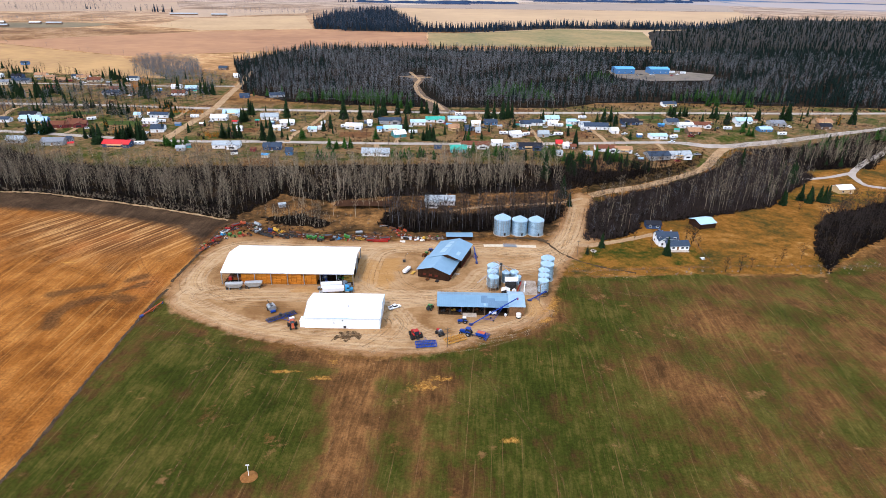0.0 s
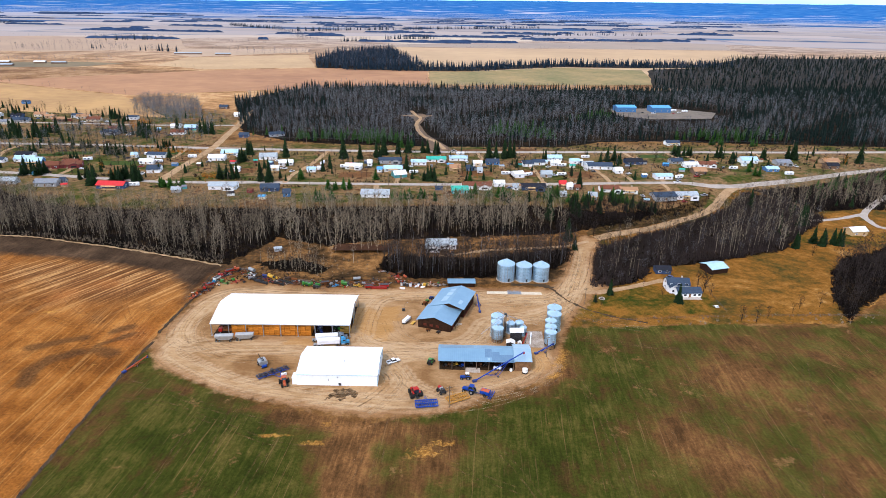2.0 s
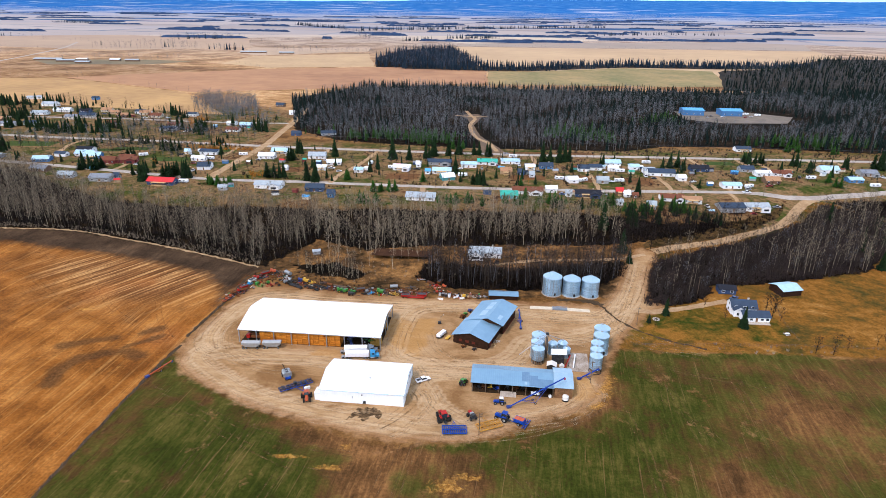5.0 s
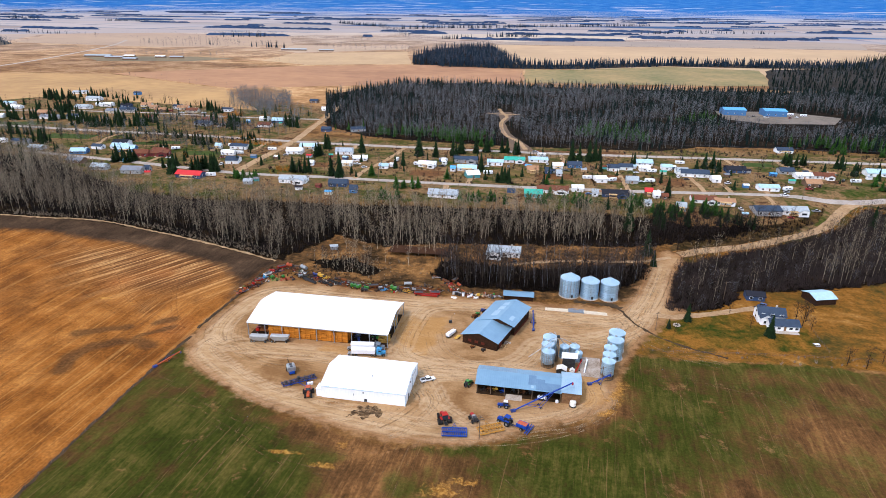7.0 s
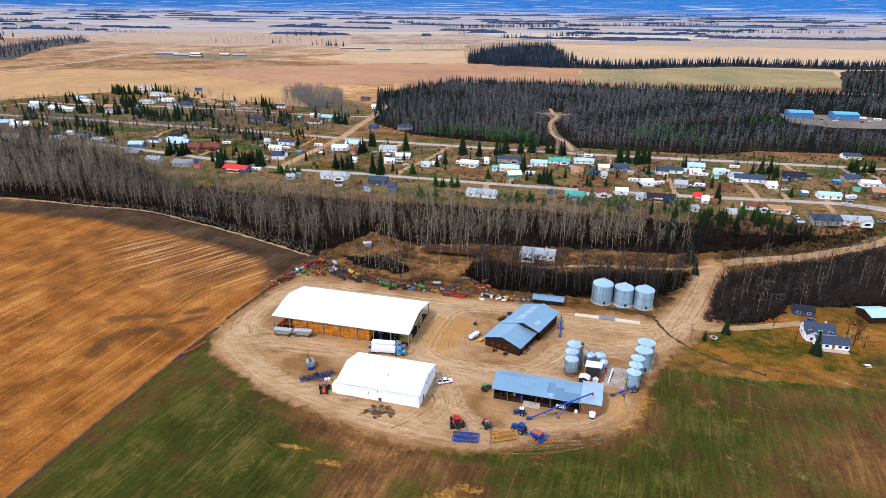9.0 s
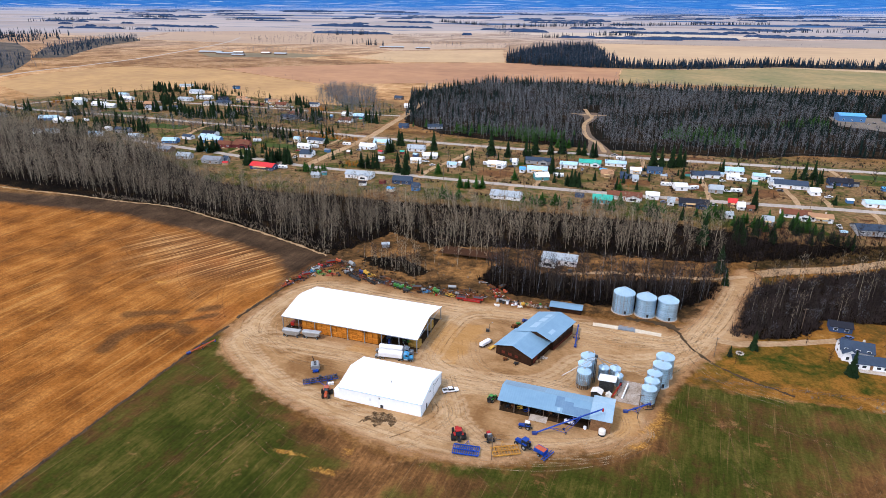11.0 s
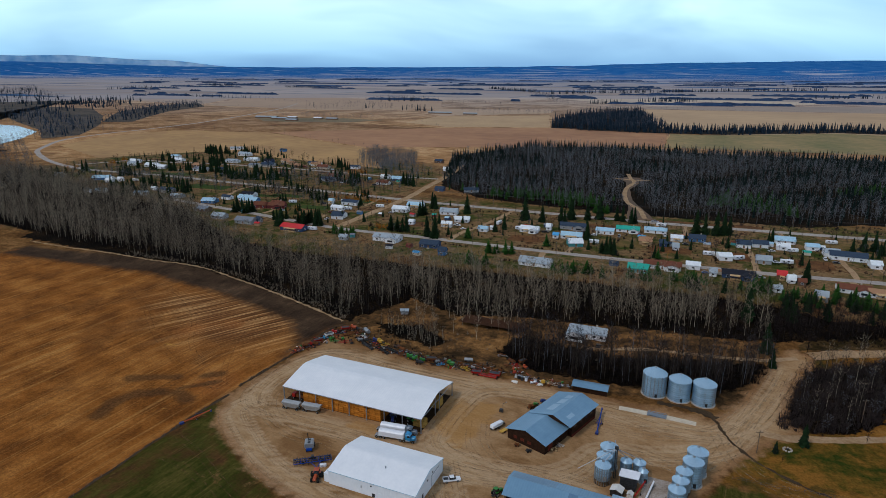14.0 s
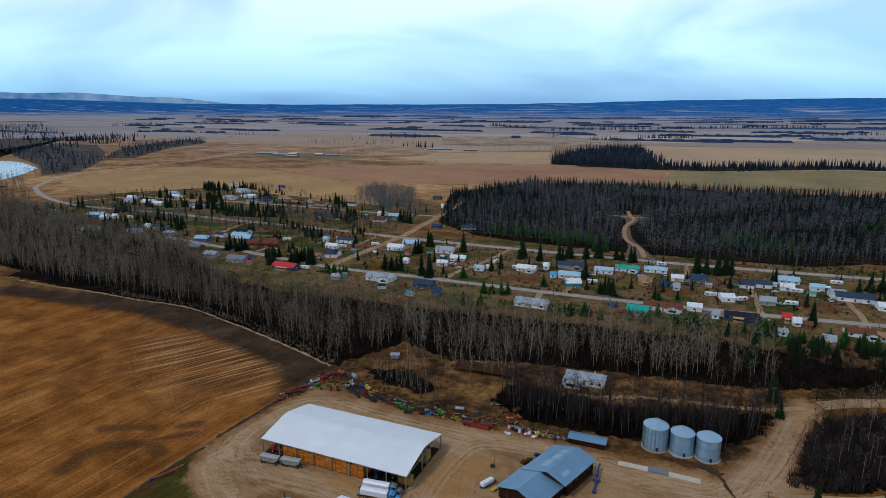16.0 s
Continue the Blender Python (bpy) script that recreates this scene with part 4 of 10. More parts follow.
river = flat_patch("river", "pale grey river bending past dark banks", [(-1640, 1030), (-1470, 1040), (-1334, 1024), (-1160, 937), (-1061, 826), (-1000, 735), (-1060, 700), (-1180, 740), (-1240, 860), (-1400, 960), (-1640, 960)], (0.30, 0.36, 0.42), (0.36, 0.42, 0.47), 0.004, Z1 + 0.2, "river", 0.12)

HILL_A = [-130, -75, -60, -50, -42, -33, -25, -15, -8, 0, 8, 16, 40, 100]
HILL_Z = [150, 185, 195, 180, 160, 158, 160, 164, 172, 190, 196, 200, 200, 160]


def drawn_in(x, y):
    """Land past three kilometres is brought nearer along the line of sight: new x, y, height and scale."""
    x, y = np.asarray(x, float), np.asarray(y, float)
    far_ = np.hypot(x - 20, y - 20)
    near_ = np.where(far_ > 3000, 3000 + 1650 * (1 - np.exp(-(far_ - 3000) / 4200)), far_)
    k = near_ / np.maximum(far_, 1)
    z = np.where(far_ > 3000, 129 - 118.5 * k, TERRACE)
    return 20 + (x - 20) * k, 20 + (y - 20) * k, z, k


def plain_material():
    """Tan parcels, dark blue woods and wooded hills, with haze put into the colours."""
    m = bpy.data.materials.new("hazy_far_plain")
    m.use_nodes = True
    n, l = m.node_tree.nodes, m.node_tree.links
    p = n["Principled BSDF"]
    p.inputs["Roughness"].default_value, p.inputs["Specular IOR Level"].default_value = 1.0, 0.0
    at = n.new("ShaderNodeAttribute")
    at.attribute_name = "plain"
    part_ = n.new("ShaderNodeSeparateXYZ")
    l.new(at.outputs["Vector"], part_.inputs["Vector"])

    def spots(scale, stretchy, detail=5, turn=0.0, dist=0.0):
        first = n.new("ShaderNodeMapping")
        first.inputs["Rotation"].default_value = (0, 0, radians(turn))
        mp = n.new("ShaderNodeMapping")
        mp.inputs["Scale"].default_value = (*stretchy, 0)
        t = n.new("ShaderNodeTexNoise")
        t.inputs["Scale"].default_value, t.inputs["Detail"].default_value, t.inputs["Distortion"].default_value = scale, detail, dist
        l.new(at.outputs["Vector"], first.inputs["Vector"])
        l.new(first.outputs["Vector"], mp.inputs["Vector"])
        l.new(mp.outputs["Vector"], t.inputs["Vector"])
        return t.outputs["Fac"]

    def span(v, a, b, lo=0.0, hi=1.0):
        q = n.new("ShaderNodeMapRange")
        q.inputs["From Min"].default_value, q.inputs["From Max"].default_value = a, b
        q.inputs["To Min"].default_value, q.inputs["To Max"].default_value = lo, hi
        l.new(v, q.inputs["Value"])
        return q.outputs["Result"]

    def blend(f, a, b):
        q = n.new("ShaderNodeMix")
        q.data_type = "RGBA"
        for key, v in (("Factor", f), ("A", a), ("B", b)):
            if isinstance(v, tuple):
                q.inputs[key].default_value = (*v, 1)
            else:
                l.new(v, q.inputs[key])
        return q.outputs["Result"]

    def plus(a, b):
        q = n.new("ShaderNodeMath")
        q.operation = "ADD"
        l.new(a, q.inputs[0])
        l.new(b, q.inputs[1])
        return q.outputs[0]

    reach, up = part_.outputs["Y"], part_.outputs["Z"]
    turned = n.new("ShaderNodeMapping")
    turned.inputs["Rotation"].default_value = (0, 0, radians(8))
    l.new(at.outputs["Vector"], turned.inputs["Vector"])
    parcel = n.new("ShaderNodeTexBrick")
    for key, v in (("Scale", 0.001), ("Brick Width", 1.1), ("Row Height", 0.55), ("Mortar Size", 0.02), ("Color1", (0.25, 0.20, 0.175, 1)), ("Color2", (0.40, 0.345, 0.315, 1)), ("Mortar", (0.16, 0.18, 0.22, 1))):
        parcel.inputs[key].default_value = v
    l.new(turned.outputs["Vector"], parcel.inputs["Vector"])
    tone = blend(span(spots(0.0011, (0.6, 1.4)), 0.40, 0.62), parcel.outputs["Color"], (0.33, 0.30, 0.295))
    # tone and woods turn bluer with reach: painted haze
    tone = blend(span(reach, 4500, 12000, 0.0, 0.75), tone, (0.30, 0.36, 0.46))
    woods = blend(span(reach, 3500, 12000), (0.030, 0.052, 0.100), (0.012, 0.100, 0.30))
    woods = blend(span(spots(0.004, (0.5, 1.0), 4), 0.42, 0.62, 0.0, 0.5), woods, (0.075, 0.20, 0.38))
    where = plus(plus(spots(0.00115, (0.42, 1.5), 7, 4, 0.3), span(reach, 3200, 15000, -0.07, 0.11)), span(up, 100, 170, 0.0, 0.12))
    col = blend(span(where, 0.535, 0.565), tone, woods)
    l.new(col, p.inputs["Base Color"])
    return m


def distant_hills():
    m = plain_material()
    angles = np.arange(-130, 100.5, 0.5)
    reaches = (2990, 3100, 3250, 3450, 3700, 4000, 4400, 4900, 5500, 6300, 7300, 8600, 10400, 13000, 17000, 24000)
    co, flatland = [], []
    for a in angles:
        si, cs = math.sin(radians(a)), math.cos(radians(a))
        top = np.interp(a, HILL_A, HILL_Z) + 4 * noise.noise((a * 0.35, 3, 0)) + 2 * noise.noise((a * 1.7, 9, 0))
        for r_ in reaches:
            x, y, z, _ = drawn_in(20 + r_ * si, 20 + r_ * cs)
            bump_ = 5 * noise.noise((a * 0.12, r_ * 0.0004, 5)) * smooth(5000, 12000, r_)
            co.append((float(x), float(y), float(z + bump_) - (2.0 if r_ == 2990 else 0)))
            flatland.append((r_ * si, r_ * cs, float(z)))
        for f, r_, q in ((0.45, 4690, 28000), (0.8, 4730, 32000), (1.0, 4760, 36000), (0.9, 4830, 40000)):
            h = 104 + f * (top - 104)
            co.append((20 + r_ * si, 20 + r_ * cs, h))
            flatland.append((q * si, q * cs, h))
    w = len(reaches) + 4
    i = np.arange(len(co)).reshape(-1, w)
    quad = np.stack([i[:-1, :-1], i[:-1, 1:], i[1:, 1:], i[1:, :-1]], -1).reshape(-1, 4)
    me = bpy.data.meshes.new("distant_hills")
    me.from_pydata(co, [], quad.tolist())
    at = me.attributes.new("plain", "FLOAT_VECTOR", "POINT")
    at.data.foreach_set("vector", np.array(flatland, np.float32).ravel())
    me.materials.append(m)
    tagged(new("distant_hills", me), "far farmland rising to wooded hills, with blue haze painted in", "hills", kind="structure")
    # the mountain's blue is distance haze in its base colour
    m2 = surf("haze_blue_mountain", (0.14, 0.34, 0.58), (0.46, 0.62, 0.76), 0.004, 1.0, 0.0, space="World", fine=4, spec=0.0)
    bm = bmesh.new()
    prev = None
    for a in np.arange(-95, -34, 0.5):
        top = 205 + 26 * math.exp(-((a + 59) / 7) ** 2) + 20 * math.exp(-((a + 50) / 3) ** 2) + 26 * math.exp(-((a + 75) / 8) ** 2) + 6 * noise.noise((a * 0.5, 1, 0)) - 60 * smooth(-44, -36, a)
        row = [bm.verts.new((30 + r_ * math.sin(radians(a)), 50 + r_ * math.cos(radians(a)), h)) for r_, h in ((4835, 60), (4845, 0.6 * top + 40), (4865, float(top)), (4880, 60))]
        if prev:
            for i in range(3):
                bm.faces.new((prev[i], prev[i + 1], row[i + 1], row[i]))
        prev = row
    solo("distant_mountain", bm, m2, "mountain painted hazy pale blue, with traces of snow", "mountain", kind="structure")


distant_hills()


# ---------------------------------------------------------------- trees
class Shape:
    """Triangles gathered with a material slot each."""

    def __init__(self):
        self.v, self.f, self.s = [], [], []

    def blade(self, a, b, w, slot, across=None):
        a, b = Vector(a), Vector(b)
        side = (b - a).cross(Vector(across or (0.31, 0.87, 0.2)))
        side = side.normalized() * w / 2 if side.length > 1e-6 else Vector((w / 2, 0, 0))
        i = len(self.v)
        self.v += [a - side, a + side, b]
        self.f.append((i, i + 1, i + 2))
        self.s.append(slot)

    def stem(self, pts, radii, slot, sides=4):
        rings = []
        for p, r in zip(pts, radii):
            i = len(self.v)
            self.v += [Vector(p) + Vector((r * math.cos(2 * math.pi * k / sides), r * math.sin(2 * math.pi * k / sides), 0)) for k in range(sides)]
            rings.append(i)
        for a, b in zip(rings, rings[1:]):
            for k in range(sides):
                n = (k + 1) % sides
                self.f += [(a + k, a + n, b + n), (a + k, b + n, b + k)]
                self.s += [slot, slot]

    def arrays(self):
        return np.array([tuple(v) for v in self.v], np.float32), np.array(self.f, np.int32), np.array(self.s, np.int32)


def bare_tree(seed, h=16.0, limbs=16, twigs=6, low=0.38, wide=0.19, trunk=0.11, twig_w=0.11, sides=4, lean=0.05):
    rnd = random.Random(seed)
    s = Shape()
    lx, ly = rnd.uniform(-lean, lean) * h, rnd.uniform(-lean, lean) * h
    bend = [(0, 0, -0.4), (lx * 0.25 + rnd.uniform(-.2, .2), ly * 0.25, h * 0.35), (lx * 0.6 + rnd.uniform(-.3, .3), ly * 0.6, h * 0.68), (lx, ly, h)]
    s.stem(bend, (trunk, trunk * 0.78, trunk * 0.45, trunk * 0.1), 0, sides)
    for k in range(limbs):
        t = low + (0.97 - low) * (k + rnd.random()) / limbs
        i = 0 if t < 0.35 else 1 if t < 0.68 else 2
        lo, hi = (0, 0.35, 0.68)[i], (0.35, 0.68, 1.0)[i]
        base = Vector(bend[i]).lerp(Vector(bend[i + 1]), (t - lo) / (hi - lo))
        a = k * 2.4 + rnd.uniform(-0.5, 0.5)
        r = h * wide * (1.15 - 0.75 * abs(t - 0.6) / 0.4) * rnd.uniform(0.6, 1.1)
        tip = base + Vector((math.cos(a) * r, math.sin(a) * r, r * rnd.uniform(0.8, 1.7)))
        s.blade(base, tip, trunk * 0.55, 0)
        for j in range(twigs):
            q = base.lerp(tip, rnd.uniform(0.35, 1.0))
            u = Vector((rnd.uniform(-1, 1), rnd.uniform(-1, 1), rnd.uniform(0.2, 1.5))).normalized() * h * rnd.uniform(0.05, 0.11)
            s.blade(q, q + u, twig_w, 1, (rnd.uniform(-1, 1), rnd.uniform(-1, 1), 0.3))
    return s.arrays()


def spruce(seed, h=1.0, levels=11, arms=7, wide=0.235, low=0.03, droop=0.35, lean_=False):
    """A conifer one metre high, of sagging whorls; slot 0 trunk, 1 needles."""
    rnd = random.Random(seed)
    s = Shape()
    s.stem([(0, 0, -0.02), (0, 0, 0.5), (0, 0, 0.96)], (0.016, 0.011, 0.003), 0, 4)
    s.stem([(0, 0, low), (0, 0, low + 0.06), (0, 0, 0.94)], (wide * 0.25, wide * 0.45, 0.010), 1, 6)
    for k in range(levels):
        t = low + (0.95 - low) * k / levels
        r = wide * (1 - t) ** 0.85 * rnd.uniform(0.82, 1.12) + 0.012
        n = max(4, round(arms * (1 - 0.4 * t)))
        for j in range(n):
            a = (j + 0.5 * (k % 2)) * 2 * math.pi / n + rnd.uniform(-0.3, 0.3)
            rr = r * rnd.uniform(0.6, 1.2)
            d = Vector((math.cos(a), math.sin(a), 0))
            side = Vector((-d.y, d.x, 0)) * rr * 0.42
            root = Vector((0, 0, t + 0.09))
            mid = d * rr * 0.6 + Vector((0, 0, t + 0.01))
            tip = d * rr + Vector((0, 0, t - droop * rr))
            i = len(s.v)
            s.v += [root, mid - side, mid + side, tip]
            if lean_:
                s.v = s.v[:-4] + [root - side, root + side, tip]
                s.f.append((i, i + 1, i + 2))
                s.s.append(1)
                continue
            s.f += [(i, i + 1, i + 2), (i + 1, i + 3, i + 2)]
            s.s += [1, 1]
    s.blade((0.012, 0, 0.90), (0, 0, 1.0), 0.03, 1)
    s.blade((0, 0.012, 0.90), (0, 0, 1.0), 0.03, 1, (1, 0, 0))
    return s.arrays()


def brush(seed, stems=15, h=2.4):
    """A leafless bush of thin leaning stems that fork into twigs."""
    rnd = random.Random(seed)
    s = Shape()
    for k in range(stems):
        a, r = rnd.uniform(0, 6.28), rnd.uniform(0.2, 1.8)
        b = Vector((math.cos(a) * r * 0.4, math.sin(a) * r * 0.4, -0.1))
        tip = Vector((math.cos(a) * r, math.sin(a) * r, h * rnd.uniform(0.45, 1.1)))
        s.blade(b, tip, rnd.uniform(0.14, 0.34), 0, (rnd.uniform(-1, 1), rnd.uniform(-1, 1), 0.1))
        for j in range(2):
            q = b.lerp(tip, rnd.uniform(0.35, 0.95))
            s.blade(q, q + Vector((rnd.uniform(-.6, .6), rnd.uniform(-.6, .6), rnd.uniform(.2, .8))), 0.13, 0, (rnd.uniform(-1, 1), rnd.uniform(-1, 1), 0.3))
    return s.arrays()


def tri_mesh(name, v, f, s, mats):
    me = bpy.data.meshes.new(name)
    me.vertices.add(len(v))
    me.vertices.foreach_set("co", np.ascontiguousarray(v, np.float32).ravel())
    me.loops.add(len(f) * 3)
    me.loops.foreach_set("vertex_index", np.ascontiguousarray(f, np.int32).ravel())
    me.polygons.add(len(f))
    me.polygons.foreach_set("loop_start", np.arange(0, len(f) * 3, 3, dtype=np.int32))
    me.polygons.foreach_set("material_index", np.ascontiguousarray(s, np.int32))
    for m in mats:
        me.materials.append(m)
    me.update()
    return me


def stand(name, label, shapes, places, mats, seed, category="trees", size=(0.55, 1.15), slim=0.2):
    """Many trees as one object: places are (x, y) rows, heights by size."""
    rng = np.random.default_rng(seed)
    vs, fs, ss, base = [], [], [], 0
    pick = rng.integers(0, len(shapes), len(places))
    for kind, (v, f, s) in enumerate(shapes):
        at = places[pick == kind]
        n = len(at)
        if not n:
            continue
        a = rng.uniform(0, 2 * np.pi, n)
        h = rng.uniform(size[0], size[1], n)
        w = h * rng.uniform(1 - slim, 1 + slim, n)
        z = lie(at[:, 0], at[:, 1])
        fx_, fy_, fz_, k_ = drawn_in(at[:, 0], at[:, 1])
        z, h, w = np.where(k_ < 1, fz_, z), h * k_, w * k_
        at = np.stack([fx_, fy_], -1)
        ca, sa = (np.cos(a) * w)[:, None], (np.sin(a) * w)[:, None]
        out = np.empty((n, len(v), 3), np.float32)
        out[:, :, 0] = at[:, :1] + ca * v[None, :, 0] - sa * v[None, :, 1]
        out[:, :, 1] = at[:, 1:2] + sa * v[None, :, 0] + ca * v[None, :, 1]
        out[:, :, 2] = z[:, None] + h[:, None] * v[None, :, 2]
        vs.append(out.reshape(-1, 3))
        fs.append((f[None] + (np.arange(n) * len(v))[:, None, None] + base).reshape(-1, 3))
        ss.append(np.tile(s, n))
        base += n * len(v)
    ob = new(name, tri_mesh(name, np.concatenate(vs), np.concatenate(fs), np.concatenate(ss), mats))
    return tagged(ob, label, category, kind="stuff")


def strewn(poly, spacing, seed, holes=(), clumpy=0.0, lines=()):
    """Random places in an outline, about one per spacing squared, with gaps; lines: (path, half width) kept free."""
    rng = np.random.default_rng(seed)
    p = np.array(poly, float)
    lo, hi = p.min(0), p.max(0)
    gx, gy = np.meshgrid(np.arange(lo[0], hi[0], spacing), np.arange(lo[1], hi[1], spacing))
    x = gx.ravel() + rng.uniform(-0.5, 0.5, gx.size) * spacing
    y = gy.ravel() + rng.uniform(-0.5, 0.5, gx.size) * spacing
    keep = inside(x, y, poly)
    for h in holes:
        keep &= ~inside(x, y, h)
    for path, half in lines:
        q = np.array([(c.x, c.y) for c in curve_through(path, 6)])
        near = (x > q[:, 0].min() - half) & (x < q[:, 0].max() + half) & (y > q[:, 1].min() - half) & (y < q[:, 1].max() + half)
        idx = np.where(keep & near)[0]
        if len(idx):
            d = np.min(np.hypot(x[idx, None] - q[None, :, 0], y[idx, None] - q[None, :, 1]), 1)
            keep[idx[d < half]] = False
    if clumpy:
        c = (1 if clumpy < 0.8 else 2.4) * np.sin(x * 0.061 + 1.7 * np.sin(y * 0.043)) * np.sin(y * 0.071 + 1.3 * np.sin(x * 0.037))
        keep &= rng.random(x.size) > clumpy * (0.5 - 0.5 * np.clip(c, -1, 1))
    return np.stack([x[keep], y[keep]], -1)


ASPEN = [bare_tree(k, limbs=16, twigs=8, low=0.22, trunk=0.10, twig_w=0.16, wide=0.21, lean=0.11) for k in range(6)]
ASPEN_DARK = [bare_tree(10 + k, limbs=9, twigs=4, trunk=0.10, twig_w=0.16, lean=0.10) for k in range(4)]
MAPLE = [bare_tree(40 + k, h=13, limbs=20, twigs=6, low=0.25, wide=0.26, trunk=0.18, twig_w=0.10, lean=0.03) for k in range(3)]
ASPEN_FAR = [bare_tree(60 + k, h=15, limbs=10, twigs=4, low=0.32, wide=0.18, trunk=0.10, twig_w=0.27, sides=3, lean=0.07) for k in range(5)]
SPRUCE = [spruce(k, levels=17, arms=9, wide=0.20) for k in range(4)]
SPRUCE_FAR = [spruce(20 + k, levels=6, arms=5, wide=0.19, lean_=True) for k in range(4)]
PINE = [spruce(30 + k, levels=12, arms=9, wide=0.30, droop=-0.10) for k in range(3)]
BRUSH = [brush(k) for k in range(4)]

keep_off = [(CLIMB, 7), (STREET_A, 6)]
central = strewn(BELT_C, 4.5, 2, clumpy=0.5, lines=keep_off)
west = strewn(BELT_W, 4.5, 1, clumpy=0.45, lines=keep_off)
# darker bark and twigs here paint the shaded gaps between pale trunks
stand("bare_aspen_wood", "trees coloured dark as if shaded, among pale aspens on a bank", ASPEN_DARK, strewn(BELT_W, 4.6, 111, clumpy=0.3, lines=keep_off), [M["bark_mid"], M["twig_red"]], 111, size=(0.5, 1.05))
stand("bare_aspen_wood", "trees coloured dark as if shaded, among pale aspens below the village", ASPEN_DARK, strewn(BELT_C, 4.8, 112, clumpy=0.3, lines=keep_off), [M["bark_mid"], M["twig_red"]], 112, size=(0.45, 1.0))
stand("bare_aspen_wood", "dense bare aspens with pale slender trunks on a bank", ASPEN, west[west[:, 0] > -340], [M["bark_pale"], M["twig"]], 1, size=(0.5, 1.2))
stand("bare_aspen_wood", "dark bare woods running west along a bank", ASPEN, west[west[:, 0] <= -340], [M["bark_pale"], M["twig"]], 106)
stand("bare_aspen_wood", "bare aspens between the village and a farmyard", ASPEN, central[central[:, 0] < 90], [M["bark_pale"], M["twig"]], 2, size=(0.5, 1.15))
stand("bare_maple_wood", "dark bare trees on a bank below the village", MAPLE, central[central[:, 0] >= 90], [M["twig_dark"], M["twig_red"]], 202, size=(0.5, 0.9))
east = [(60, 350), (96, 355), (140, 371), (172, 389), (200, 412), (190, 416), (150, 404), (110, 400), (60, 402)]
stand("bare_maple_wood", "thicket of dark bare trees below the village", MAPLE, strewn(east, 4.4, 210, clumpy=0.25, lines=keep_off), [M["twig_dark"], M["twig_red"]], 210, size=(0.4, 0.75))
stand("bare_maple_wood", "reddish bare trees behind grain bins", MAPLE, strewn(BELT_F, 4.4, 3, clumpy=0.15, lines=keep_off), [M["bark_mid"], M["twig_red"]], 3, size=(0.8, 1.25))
stand("bare_aspen_wood", "scattered tall brown trunks among dark trees", ASPEN, strewn(BELT_F, 7, 103), [M["twig_far"], M["twig_red"]], 103, size=(0.8, 1.15))
stand("bare_aspen_wood", "scattered bare trees round a garden plot", ASPEN, strewn([(-96, 318), (-62, 304), (-30, 318), (-24, 338), (-62, 334), (-92, 344)], 8, 104, clumpy=0.4), [M["bark_pale"], M["twig"]], 104, size=(0.5, 1.0))
stand("bare_aspen_grove", "small grove of bare saplings beside scrap machinery", ASPEN, strewn(GROVE, 2.8, 4), [M["bark_pale"], M["twig_red"]], 4, size=(0.35, 0.6))
stand("bare_aspen_wood", "bare trees and dark brush below a dirt road", ASPEN_DARK, strewn(WOOD_R, 4.2, 5, clumpy=0.4, lines=keep_off), [M["twig_red"], M["twig_red"]], 5, size=(0.4, 0.95))
stand("bare_maple_wood", "rounded bare crowns in a thicket below a dirt road", MAPLE, strewn(WOOD_R, 5.6, 212, clumpy=0.3, lines=keep_off), [M["bark_mid"], M["twig_red"]], 212, size=(0.4, 0.8))
stand("bare_maple_wood", "greyer bare crowns in a thicket below a dirt road", MAPLE, strewn(WOOD_R, 8.5, 213, clumpy=0.5, lines=keep_off), [M["bark_mid"], M["twig_far"]], 213, size=(0.35, 0.7))
stand("bare_aspen_wood", "few pale trunks rising out of dark brush", ASPEN_DARK, np.concatenate([strewn(WOOD_R, 12, 105, lines=keep_off), strewn([(168, 309), (218, 324), (240, 345), (286, 382), (276, 425), (222, 398), (180, 350)], 8.5, 108, lines=keep_off)]), [M["bark_pale"], M["twig"]], 105, size=(0.6, 1.0))
stand("bare_aspen_wood", "bare trees at the edge of a dry pasture", ASPEN, strewn(WOOD_RR, 4.6, 6, clumpy=0.3), [M["bark_mid"], M["twig_red"]], 6, size=(0.5, 0.95))
stand("bare_aspen_wood", "bare trees below the village edge", ASPEN, strewn(WOOD_E, 5.5, 7, clumpy=0.3), [M["bark_pale"], M["twig"]], 7, size=(0.5, 0.9))
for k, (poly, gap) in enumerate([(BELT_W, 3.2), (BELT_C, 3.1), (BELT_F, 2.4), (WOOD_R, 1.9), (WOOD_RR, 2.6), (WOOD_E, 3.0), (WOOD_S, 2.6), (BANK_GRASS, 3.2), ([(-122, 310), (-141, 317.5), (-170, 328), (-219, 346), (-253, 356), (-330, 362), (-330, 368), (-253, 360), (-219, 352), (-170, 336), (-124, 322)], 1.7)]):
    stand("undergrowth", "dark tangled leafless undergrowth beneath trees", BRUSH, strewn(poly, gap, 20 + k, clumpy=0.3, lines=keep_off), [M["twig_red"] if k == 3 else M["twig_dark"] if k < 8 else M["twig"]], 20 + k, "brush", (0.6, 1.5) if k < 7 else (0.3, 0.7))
CABIN_LOT = [(268, 334), (304, 334), (304, 370), (268, 370)]
stand("bare_aspen_wood", "bare trees round a roadside cabin", ASPEN_DARK, strewn(WOOD_S, 5.0, 120, [CABIN_LOT], 0.4), [M["bark_mid"], M["twig_red"]], 120, size=(0.4, 0.8))
